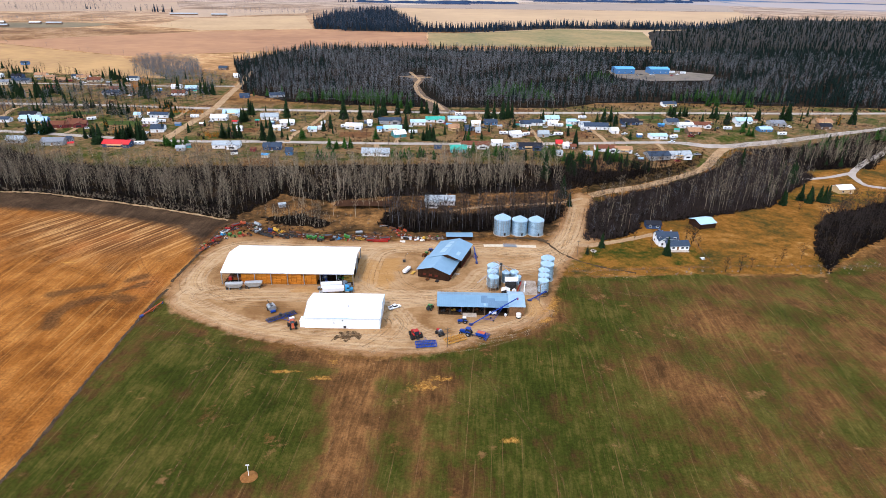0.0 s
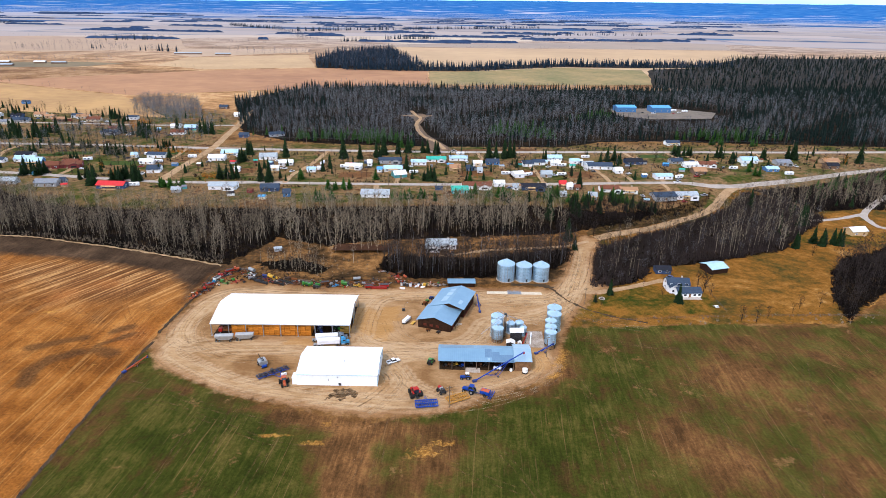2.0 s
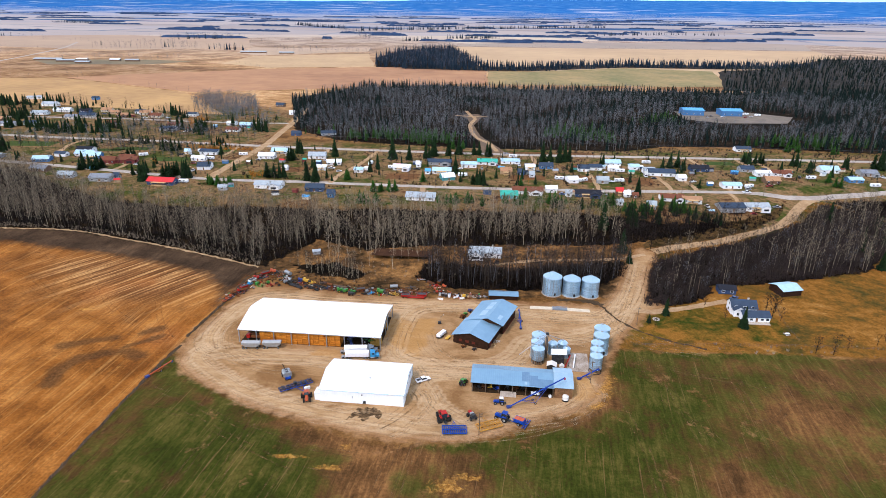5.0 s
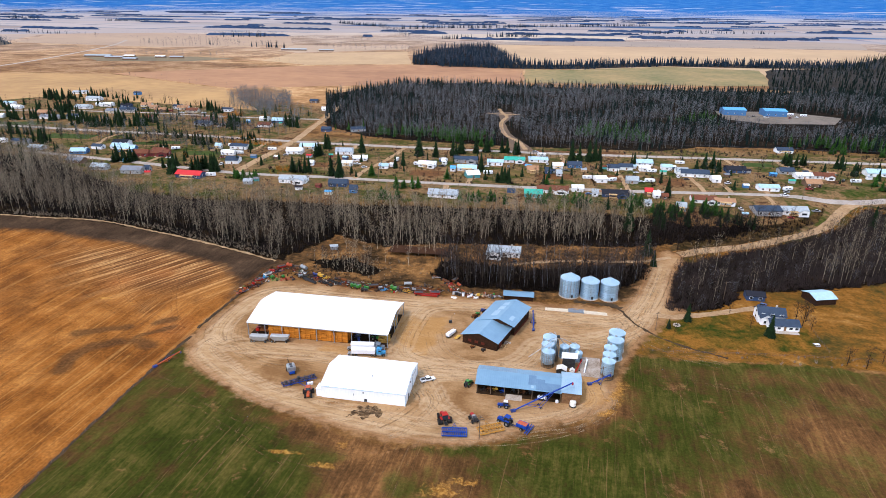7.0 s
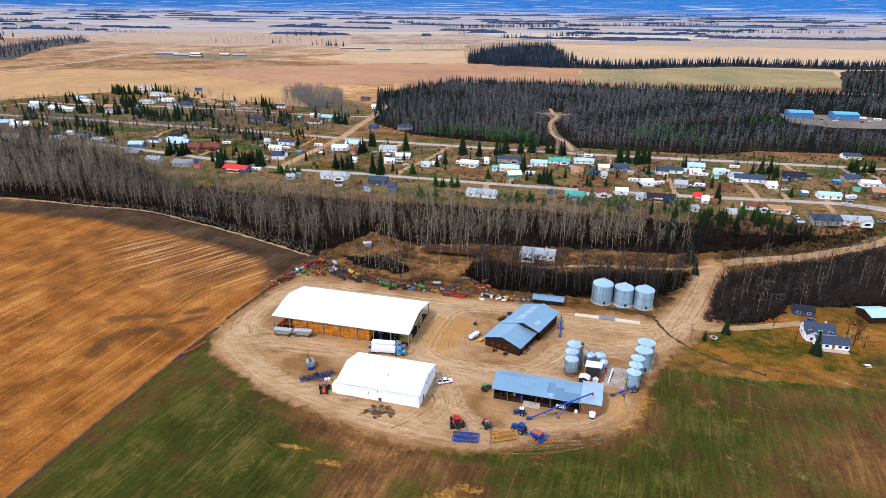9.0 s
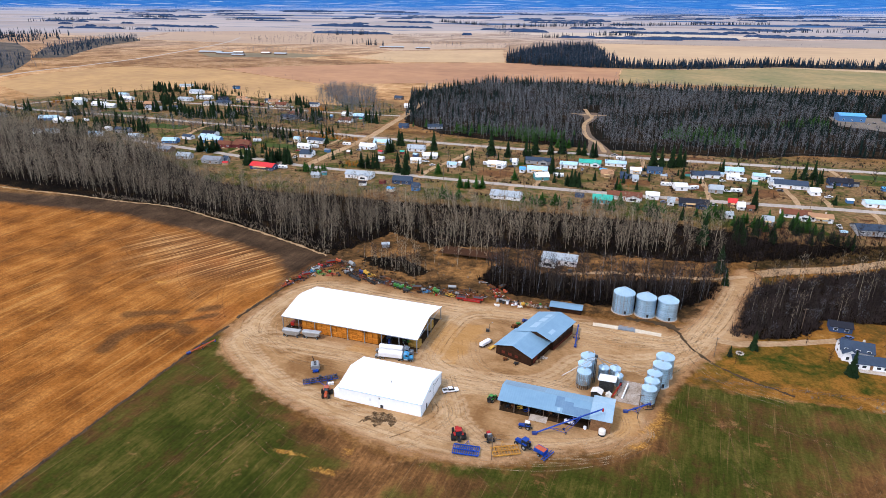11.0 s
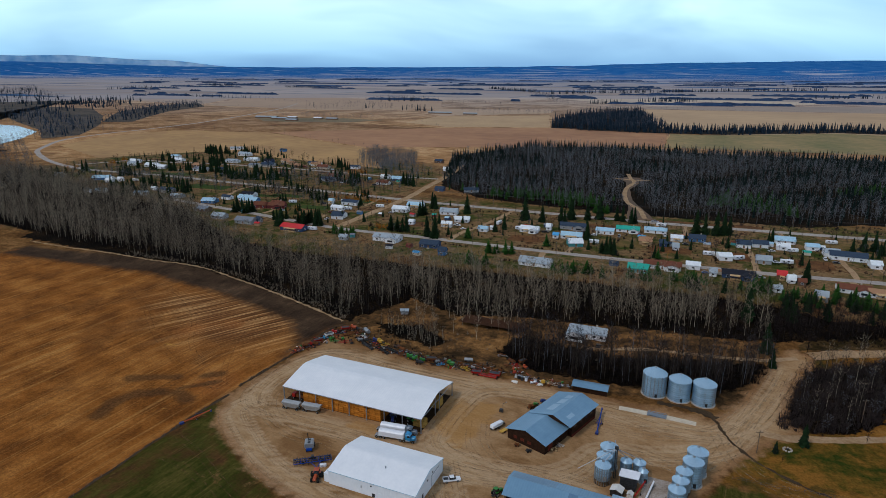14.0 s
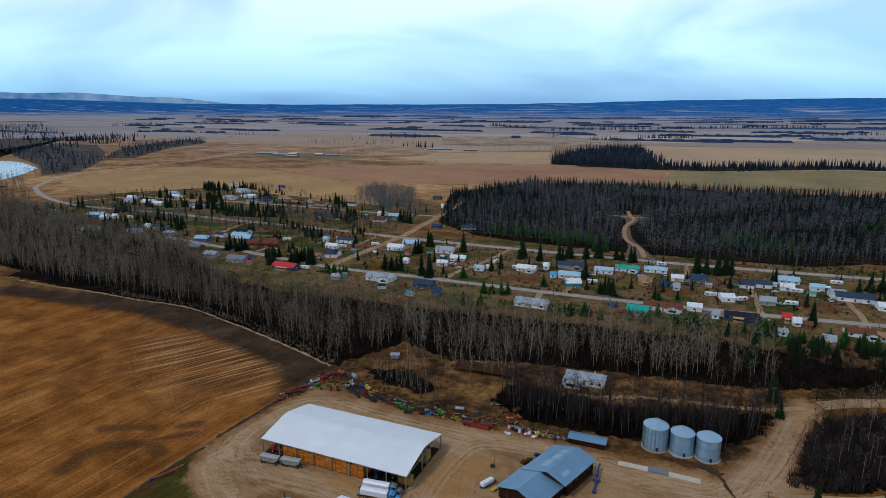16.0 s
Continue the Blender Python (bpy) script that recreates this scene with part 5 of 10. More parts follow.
stand("spruce_wood", "dark spruces and brush round a roadside cabin", SPRUCE, strewn(WOOD_S, 7.0, 121, [CABIN_LOT], 0.9), [M["bark_dark"], M["needles"]], 121, size=(5, 11), slim=0.3)

off = [([(22, 566), (4, 630), (-2, 704), (-6, 803)], 9)]
spots = strewn(FOREST, 6.2, 8, GAPS, 0.22)
sx_, sy_ = spots[:, 0], spots[:, 1]
lot = np.random.default_rng(9).random(len(spots))
drifts = np.sin(sx_ * 0.021 + 1.9 * np.sin(sy_ * 0.013)) * np.sin(sy_ * 0.026 + 1.4 * np.sin(sx_ * 0.017 + 1))
share = 0.05 + 0.55 * smooth(0.35, 0.8, drifts) + 0.75 * smooth(960, 1040, sy_) + 0.75 * smooth(-150, -215, sx_) + 0.36 * smooth(60, 360, sx_) + 0.35 * smooth(480, 640, sx_)
dark = lot < share
stand("far_bare_wood", "wide grey wood of bare aspens behind the village", ASPEN_FAR, spots[~dark], [M["stem_far"], M["twig_far"]], 8, size=(0.55, 1.0))
stand("far_spruce_wood", "dark spruces scattered through a bare wood", SPRUCE_FAR, spots[dark], [M["bark_dark"], M["needles_far"]], 9, size=(6, 13.5), slim=0.35)
stand("young_pines", "fresh green young pines along the wood's edge", PINE, strewn([(-185, 640), (-135, 606), (-30, 588), (-6, 590), (-6, 640), (-110, 640)], 6.5, 10, clumpy=0.9), [M["bark_dark"], M["needles_bright"]], 10, size=(5, 12))
stand("young_pines", "fresh green young pines inside a bare wood", PINE, np.concatenate([strewn([(70, 640), (150, 610), (150, 680), (90, 690)], 8, 11), strewn([(250, 620), (330, 600), (420, 620), (360, 660)], 9, 12), strewn([(180, 740), (250, 720), (250, 790)], 9, 13)]), [M["bark_dark"], M["needles_bright"]], 11, size=(6, 12))


def tree_line(name, label, path, width, gap, seed, mats, shapes=None, size=(8, 16)):
    rng = np.random.default_rng(seed)
    q = np.array([(c.x, c.y) for c in curve_through(path, gap)])
    rows = max(1, int(width / gap))
    q = np.repeat(q, rows, 0)
    q += rng.uniform(-0.5, 0.5, q.shape) * [width, width]
    q = q[rng.random(len(q)) > 0.12]
    return stand(name, label, shapes or SPRUCE_FAR, q, mats, seed, size=size, slim=0.3)


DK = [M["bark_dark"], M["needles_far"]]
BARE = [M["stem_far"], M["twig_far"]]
# far rows take the needles and twigs with haze painted in
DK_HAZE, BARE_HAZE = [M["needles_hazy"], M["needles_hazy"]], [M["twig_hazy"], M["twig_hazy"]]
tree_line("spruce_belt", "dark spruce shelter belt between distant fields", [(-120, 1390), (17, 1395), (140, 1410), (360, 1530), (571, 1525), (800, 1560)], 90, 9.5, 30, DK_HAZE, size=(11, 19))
WOOD_FAR = [(439, 1085), (571, 1440), (700, 1500), (1021, 1870), (1500, 1900), (1250, 1060)]
fr = strewn(WOOD_FAR, 12.5, 130, clumpy=0.25)
half_ = np.random.default_rng(130).random(len(fr)) < 0.55
stand("far_spruce_wood", "dark spruce wood reaching back to distant fields", SPRUCE_FAR, fr[half_], DK, 130, size=(9, 18), slim=0.4)
stand("far_bare_wood", "grey bare wood reaching back to distant fields", ASPEN_FAR, fr[~half_], BARE, 131, size=(0.7, 1.1))
sp = strewn(CLUMP, 10, 31, clumpy=0.3)
mix_ = np.random.default_rng(31).random(len(sp)) < 0.5
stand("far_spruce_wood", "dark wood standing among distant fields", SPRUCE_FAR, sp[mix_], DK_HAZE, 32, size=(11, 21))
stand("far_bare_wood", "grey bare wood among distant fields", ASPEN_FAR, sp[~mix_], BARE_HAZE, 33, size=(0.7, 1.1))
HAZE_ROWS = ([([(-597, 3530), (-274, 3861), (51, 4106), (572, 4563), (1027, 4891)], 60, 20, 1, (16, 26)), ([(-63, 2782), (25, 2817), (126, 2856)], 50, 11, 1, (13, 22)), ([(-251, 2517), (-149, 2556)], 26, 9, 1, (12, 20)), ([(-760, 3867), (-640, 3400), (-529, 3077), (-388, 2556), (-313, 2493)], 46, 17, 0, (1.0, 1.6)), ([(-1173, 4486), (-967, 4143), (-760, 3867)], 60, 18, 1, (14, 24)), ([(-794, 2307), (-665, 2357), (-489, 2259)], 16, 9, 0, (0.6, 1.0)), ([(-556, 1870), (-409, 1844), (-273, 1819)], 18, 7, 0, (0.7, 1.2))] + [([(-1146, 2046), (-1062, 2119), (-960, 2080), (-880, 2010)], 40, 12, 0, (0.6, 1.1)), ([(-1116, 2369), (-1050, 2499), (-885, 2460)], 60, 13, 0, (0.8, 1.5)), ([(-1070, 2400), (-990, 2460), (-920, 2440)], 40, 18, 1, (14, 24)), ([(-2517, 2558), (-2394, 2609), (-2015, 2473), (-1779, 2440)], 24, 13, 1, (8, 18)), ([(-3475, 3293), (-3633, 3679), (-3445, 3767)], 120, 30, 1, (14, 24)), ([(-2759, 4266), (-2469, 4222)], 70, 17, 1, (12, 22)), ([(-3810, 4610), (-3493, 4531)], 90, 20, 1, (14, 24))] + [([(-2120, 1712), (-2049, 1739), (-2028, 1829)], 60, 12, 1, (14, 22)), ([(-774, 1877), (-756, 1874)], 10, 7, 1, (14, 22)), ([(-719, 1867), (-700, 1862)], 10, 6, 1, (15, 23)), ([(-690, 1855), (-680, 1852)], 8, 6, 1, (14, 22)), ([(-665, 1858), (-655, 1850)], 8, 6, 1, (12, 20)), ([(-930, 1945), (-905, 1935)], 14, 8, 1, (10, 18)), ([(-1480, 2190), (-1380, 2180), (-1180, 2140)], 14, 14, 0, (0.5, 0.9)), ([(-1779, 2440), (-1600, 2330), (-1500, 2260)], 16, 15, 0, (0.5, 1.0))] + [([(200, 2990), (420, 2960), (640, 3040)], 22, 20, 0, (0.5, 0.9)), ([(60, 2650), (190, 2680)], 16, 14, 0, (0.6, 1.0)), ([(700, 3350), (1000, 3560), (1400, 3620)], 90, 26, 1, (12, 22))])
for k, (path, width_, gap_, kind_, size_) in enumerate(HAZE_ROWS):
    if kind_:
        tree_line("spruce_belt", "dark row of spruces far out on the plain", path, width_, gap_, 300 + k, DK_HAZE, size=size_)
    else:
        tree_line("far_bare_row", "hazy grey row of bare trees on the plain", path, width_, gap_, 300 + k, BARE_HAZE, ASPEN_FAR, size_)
STRIP = [(-1243, 1166), (-1186, 1203), (-1286, 1357), (-1405, 1555), (-1485, 1805), (-1652, 1975), (-1700, 1900), (-1640, 1700), (-1500, 1450), (-1431, 1370)]
OPENING = [(-1960, 1660), (-1700, 1660), (-1333, 1290), (-1300, 1200), (-1423, 1230), (-1882, 1500)]
VALLEYWOOD = [(-1500, 1085), (-1804, 1302), (-2043, 1632), (-2300, 1950), (-2980, 2395), (-4200, 3300), (-4400, 1900), (-1750, 1020)]
for poly_, gap_, k_ in ((WESTWOOD, 14, 160), (STRIP, 12.5, 150), (VALLEYWOOD, 36, 152)):
    flat_patch("forest_floor", "dark litter under woods above a river", poly_, (0.03, 0.028, 0.027), (0.12, 0.095, 0.07), 0.02, Z1 + 0.35, "litter")
    at_ = strewn(poly_, gap_, k_, [OPENING], clumpy=0.55)
    some = np.random.default_rng(k_).random(len(at_)) < 0.3
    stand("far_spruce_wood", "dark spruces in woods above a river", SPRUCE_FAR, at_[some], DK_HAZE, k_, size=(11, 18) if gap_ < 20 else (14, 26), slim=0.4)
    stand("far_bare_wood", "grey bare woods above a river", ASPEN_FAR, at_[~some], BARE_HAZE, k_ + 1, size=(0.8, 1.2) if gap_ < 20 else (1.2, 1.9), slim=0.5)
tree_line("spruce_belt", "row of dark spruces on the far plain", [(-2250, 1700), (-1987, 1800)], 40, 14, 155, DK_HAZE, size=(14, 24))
BANKWOOD = [(-1074, 816), (-1032, 838), (-1000, 850), (-1085, 985), (-1201, 1075), (-1149, 951)]
LOWERWOOD = [(-1010, 750), (-1020, 790), (-925, 740), (-862, 690), (-775, 636), (-680, 570), (-560, 455), (-900, 470)]
stand("far_bare_wood", "bare scrub along a river bank", ASPEN_FAR, strewn(BANKWOOD, 9, 156, clumpy=0.4), [M["bark_mid"], M["twig_far"]], 156, size=(0.5, 0.9))
stand("far_bare_wood", "dense bare woods inside a road bend", ASPEN_FAR, strewn(LOWERWOOD, 8, 157, clumpy=0.3), [M["bark_mid"], M["twig_far"]], 157, size=(0.7, 1.1))
stand("far_bare_wood", "grey copse at the village edge", MAPLE, strewn([(-352, 770), (-375, 860), (-290, 830), (-255, 735), (-290, 730)], 5.5, 158, clumpy=0.15), [M["stem_far"], M["twig_far"]], 158, size=(0.7, 1.35))
tree_line("spruce_belt", "dark wood on a distant river bank", [(-1750, 1500), (-1950, 1800), (-2250, 2100)], 220, 34, 43, DK_HAZE, size=(14, 24))
stand("far_bare_wood", "dark bare woods along a river", ASPEN_FAR, strewn(RIVERWOOD, 8, 44, clumpy=0.2), [M["bark_mid"], M["twig_far"]], 44, size=(0.7, 1.1))
stand("far_bare_wood", "bare scrub above a river bend", ASPEN_FAR, strewn(RIVERWOOD2, 15, 45, clumpy=0.5), BARE, 45, size=(0.5, 0.9))


for k, path in enumerate([[(-720, 1100), (-430, 935)], [(-1000, 1480), (-700, 1560), (-430, 1320)], [(-560, 1650), (-300, 1880)], [(-880, 1790), (-680, 1990), (-300, 2050)], [(-1540, 1880), (-985, 1790)], [(40, 1398), (30, 1140)], [(-20, 1850), (-49, 2200), (1200, 2260)], [(8, 2400), (842, 2937)], [(-430, 2890), (-140, 2550)], [(-1930, 2690), (-870, 2545)], [(-960, 1100), (-700, 1120), (-640, 1300)]]):
    tree_line("hedgerow", "thin broken hedgerow between distant fields", path, 8, 16, 60 + k, [M["bark_mid"], M["twig_far"]], ASPEN_FAR, (0.25, 0.6))


def distant_woods():
    """Low bumpy canopies in strips over the far plain, as one mesh."""
    rnd_ = random.Random(77)
    strips = []
    for k in range(150):
        y = 2500 + 7500 * rnd_.random() ** 1.2
        strips.append((rnd_.uniform(-1.0, 0.6) * y - 100, y, rnd_.uniform(90, 900) * rnd_.random() ** 0.6 * (y / 4000) ** 0.5, rnd_.uniform(8, 26) * y / 2600))
    vs, fs = [], []
    for x, y, L, W in strips:
        nx, ny = max(8, int(L / 18)), max(4, int(W / 18))
        tilt = rnd_.uniform(-0.12, 0.12)
        base = len(vs)
        for j in range(ny + 1):
            for i in range(nx + 1):
                edge_ = min(i, nx - i, j, ny - j)
                ragged = 1 + 0.35 * math.sin(i * 0.9 + x) * (0.5 + 0.5 * math.sin(i * 0.23 + y))
                h_ = -1 if edge_ == 0 else rnd_.uniform(5, 12) * (0.8 if edge_ == 1 else 1)
                u, w_ = (i / nx - 0.5) * L, (j / ny - 0.5) * W * ragged
                vs.append((x + u, y + w_ + u * tilt, h_))
        for j in range(ny):
            for i in range(nx):
                a = base + j * (nx + 1) + i
                fs += [(a, a + 1, a + nx + 2), (a, a + nx + 2, a + nx + 1)]
    vs = np.array(vs)
    x, y, z, k = drawn_in(vs[:, 0], vs[:, 1])
    vs = np.stack([x, y, z + vs[:, 2] * k], -1)
    # canopy blue stands for haze, put straight into the colour
    ob = new("distant_woods", tri_mesh("distant_woods", vs, np.array(fs), np.zeros(len(fs)), [surf("haze_tinted_far_canopy", (0.016, 0.034, 0.076), (0.036, 0.068, 0.135), 0.01, 1.0, 0.0, space="World")]))
    tagged(ob, "strips of dark woods, tinted with blue haze, across the far plain", "trees", kind="stuff")


distant_woods()
tree_line("far_bare_row", "grey copse behind village gardens", [(-300, 740), (-280, 700), (-250, 690)], 50, 6, 48, BARE, ASPEN_FAR, (0.8, 1.2))
tree_line("far_bare_row", "bare trees along the cross street", [(-222, 590), (-225, 640), (-232, 720)], 14, 6, 49, BARE, ASPEN_FAR, (0.6, 1.0))
tree_line("far_bare_row", "bare trees along the main road", [(-420, 610), (-330, 598), (-260, 590)], 16, 6, 50, BARE, ASPEN_FAR, (0.5, 0.9))
tree_line("far_bare_row", "bare garden trees among village lots", [(-620, 560), (-520, 575), (-430, 570), (-330, 550)], 34, 8, 51, BARE, ASPEN_FAR, (0.5, 0.9))


def lone(name, shape, size, mats, label, category="tree"):
    """A single tree with a trunk and a crown of its own; returns its Empty, at the origin."""
    v, f, s = shape
    v = v * size
    root = new(name)
    tagged(root, label, category)
    for k, nm in ((0, "trunk"), (1, "crown")):
        ob = new(nm, tri_mesh(nm, v, f[s == k], np.zeros(int((s == k).sum()), np.int32), [mats[k]]))
        ob.parent = root
    return root


def plant(master, x, y, scale, turn):
    ob = copy_thing(master, pose(x, y, lie1(x, y), 0, 0, turn))
    ob.scale = (scale * 1.15, scale * 1.15, scale)
    return ob


def drop_master(master):
    for o in (*master.children_recursive, master):
        bpy.data.objects.remove(o)


# ---------------------------------------------------------------- farm buildings
def slab(bm, p, q, y0, y1, t=0.12, axis="X"):
    """A sloping sheet between two profile points (u, z), drawn out from y0 to y1 along an axis."""
    (u1, z1), (u2, z2) = p, q
    prism(bm, [(u1, z1), (u2, z2), (u2, z2 + t), (u1, z1 + t)], axis, y0, y1)


def roof_of(bm, profile, a, b, axis="X", t=0.14):
    """One folded roof shell over a profile of (u, z) points."""
    top = [(u, z + t) for u, z in profile]
    prism(bm, profile + top[::-1], axis, a, b)


def bales(parent_xyz, rz, nx, nz, ny, mat, label, seed, bx=2.35, bz=0.88, by=1.15, ragged=True):
    rnd = random.Random(seed)
    st = thing("straw_bale_stack", label, "bales", *parent_xyz, rz)
    bm = bmesh.new()
    v = box(bm, 0, 0, 0, bx - 0.05, by - 0.04, bz - 0.04)
    bmesh.ops.bevel(bm, geom=bm.edges[:], offset=0.07, segments=1, affect="EDGES")
    me = link_mesh("bale", bm, mat)
    for i in range(nx):
        for k in range(nz):
            for j in range(ny):
                front, topmost = j == 0, k == nz - 1
                if not (front or topmost or i in (0, nx - 1)):
                    continue
                if ragged and topmost and rnd.random() < 0.18 and i > nx - 4:
                    continue
                ob = new("bale", me)
                ob.parent = st
                ob.matrix_basis = pose((i + 0.5) * bx + rnd.uniform(-.06, .06), (j + 0.5) * by + rnd.uniform(-.08, .08), (k + 0.5) * bz, 0, rnd.uniform(-1, 1), rnd.uniform(-2, 2))
    return st


def hay_shed():
    L, W = 62.2, 30.6
    s = thing("hay_shed", "open-fronted pole shed with a broad white metal roof", "shed", -73.5, 241.9, 0, -3.5)
    bm = bmesh.new()
    roof_of(bm, [(-W / 2, 6.0), (-W / 4, 7.75), (-1.2, 9.0), (1.2, 9.0), (W / 4, 7.75), (W / 2, 6.0)], -L / 2, L / 2)
    part("roof", bm, M["white_metal"], s, "broad white ribbed metal roof")
    bm = bmesh.new()
    box(bm, 0, -W / 2 + 0.12, 5.85, L, 0.16, 0.35)
    box(bm, 0, W / 2 - 0.12, 5.85, L, 0.16, 0.35)
    part("eave_beam", bm, M["steel"], s)
    pm = bmesh.new()
    box(pm, 0, 0, 2.95, 0.32, 0.32, 5.9)
    box(pm, 0, 0, 0.1, 0.6, 0.6, 0.2)
    me = link_mesh("post", pm, M["steel"])
    spots = [(-L / 2 + 0.4 + k * (L - 0.8) / 8, -W / 2 + 0.3) for k in range(9)] + [(-L / 2 + 0.4 + k * (L - 0.8) / 8, W / 2 - 0.3) for k in range(9)]
    for x, y in spots:
        o = new("post", me)
        o.parent, o.matrix_basis = s, pose(x, y, 0)
    tall = bmesh.new()
    box(tall, 0, 0, 4.1, 0.3, 0.3, 8.2)
    me = link_mesh("gable_post", tall, M["steel"])
    for x in (-L / 2 + 0.4, L / 2 - 0.4):
        for y in (-2.0, 2.0):
            o = new("gable_post", me)
            o.parent, o.matrix_basis = s, pose(x, y, 0)
    for k in range(9):
        tm = bmesh.new()
        for a, b in (((0, -W / 2 + 0.3, 5.7), (0, -W / 4, 7.5)), ((0, -W / 4, 7.5), (0, 0, 8.7)), ((0, 0, 8.7), (0, W / 4, 7.5)), ((0, W / 4, 7.5), (0, W / 2 - 0.3, 5.7)), ((0, -W / 2 + 0.3, 5.6), (0, W / 2 - 0.3, 5.6))):
            rod(tm, a, b, 0.12, 4)
        o = part("truss", tm, M["steel"], s)
        o.matrix_basis = pose(-L / 2 + 0.4 + k * (L - 0.8) / 8, 0, 0)
    # added floor slab; its dark colour stands for shade under the roof
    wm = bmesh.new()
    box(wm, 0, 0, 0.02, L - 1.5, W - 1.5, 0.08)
    part("floor", wm, M["shed_floor"], s, "trodden earth floor darkened for shade under the roof")
    wm = bmesh.new()
    box(wm, -6, W / 2 - 0.55, 2.6, L - 14, 0.12, 5.2)
    part("back_wall", wm, M["barn_wood"], s)
    return s


hay_shed()
bales((-96.2, 228.8, 0), -3.5, 15, 6, 7, M["straw"], "tall stack of orange square straw bales under a shed roof", 3)
bales((-50.5, 243.5, 0), -3.5, 3, 4, 4, M["straw_pale"], "pale straw bales at the end of a shed", 5)
bales((-48.6, 228.6, 0), -3.5, 2, 3, 3, M["straw_pale"], "small block of yellowish hay bales", 6)


def workshop():
    L, W = 31.2, 20.6
    s = thing("workshop_hall", "large white metal hall with a low gable roof", "hall", -45.0, 197.6, 0, -4.0)
    bm = bmesh.new()
    prism(bm, [(-W / 2, 0), (W / 2, 0), (W / 2, 5.0), (0, 7.4), (-W / 2, 5.0)], "X", -L / 2, L / 2)
    part("wall", bm, M["white_wall"], s, "white ribbed metal walls")
    bm = bmesh.new()
    roof_of(bm, [(-W / 2 - 0.3, 4.98), (-0.5, 7.42), (0.5, 7.42), (W / 2 + 0.3, 4.98)], -L / 2 - 0.25, L / 2 + 0.25)
    part("roof", bm, M["white_metal"], s, "white ribbed metal roof")
    bm = bmesh.new()
    for sy in (-1, 1):
        rod(bm, (L / 2 + 0.27, sy * (W / 2 + 0.3), 5.0), (L / 2 + 0.27, 0, 7.5), 0.09, 4)
        rod(bm, (-L / 2 - 0.27, sy * (W / 2 + 0.3), 5.0), (-L / 2 - 0.27, 0, 7.5), 0.09, 4)
        rod(bm, (-L / 2 - 0.25, sy * (W / 2 + 0.32), 5.0), (L / 2 + 0.25, sy * (W / 2 + 0.32), 5.0), 0.08, 4)
        rod(bm, (L / 2 + 0.03, sy * (W / 2 + 0.03), 0), (L / 2 + 0.03, sy * (W / 2 + 0.03), 5.0), 0.07, 4)
    part("trim", bm, M["blue_trim"], s, "pale blue edge trim")
    for nm, args, mt in (("big_door", (L / 2 + 0.03, 4.5, 2.1, 0.08, 5.6, 4.2), "white"), ("door", (L / 2 + 0.04, -5.2, 1.05, 0.1, 1.0, 2.1), "dark_steel"), ("door", (3.2, -W / 2 - 0.03, 1.05, 1.0, 0.1, 2.1), "white"),
                         ("door_hole", (1.0, -W / 2 - 0.03, 0.7, 1.1, 0.1, 1.2), "dark_steel"), ("vent", (0.2, -W / 2 - 0.05, 3.8, 0.5, 0.12, 0.4), "dark_steel"), ("vent", (-3.4, -W / 2 - 0.05, 2.6, 0.25, 0.12, 0.9), "steel"),
                         ("window", (L / 2 + 0.04, -1.6, 4.6, 0.08, 0.7, 0.5), "glass"), ("window", (L / 2 + 0.04, 2.2, 5.2, 0.08, 0.7, 0.5), "glass"), ("window", (L / 2 + 0.04, 6.4, 4.2, 0.08, 0.6, 0.5), "glass")):
        bm = bmesh.new()
        box(bm, *args)
        part(nm, bm, M[mt], s)
    bm = bmesh.new()
    box(bm, L / 2 + 0.05, 1.55, 2.1, 0.1, 0.18, 4.3)
    box(bm, L / 2 + 0.05, 4.5, 4.3, 0.1, 6.2, 0.16)
    part("door_rail", bm, M["steel"], s)
    bm = bmesh.new()
    box(bm, -L / 2 - 1.1, -W / 2 + 2.2, 1.5, 2.0, 3.6, 3.0)
    box(bm, -L / 2 - 1.1, -W / 2 + 2.2, 3.05, 2.2, 3.9, 0.12)
    part("annex", bm, M["white"], s, "small white lean-to box")
    bm = bmesh.new()
    rod(bm, (2, -4, 6.4), (2, -4, 7.3), 0.12)
    rod(bm, (2, -4, 7.3), (2, -4, 7.45), 0.25)
    part("flue", bm, M["steel"], s)


workshop()


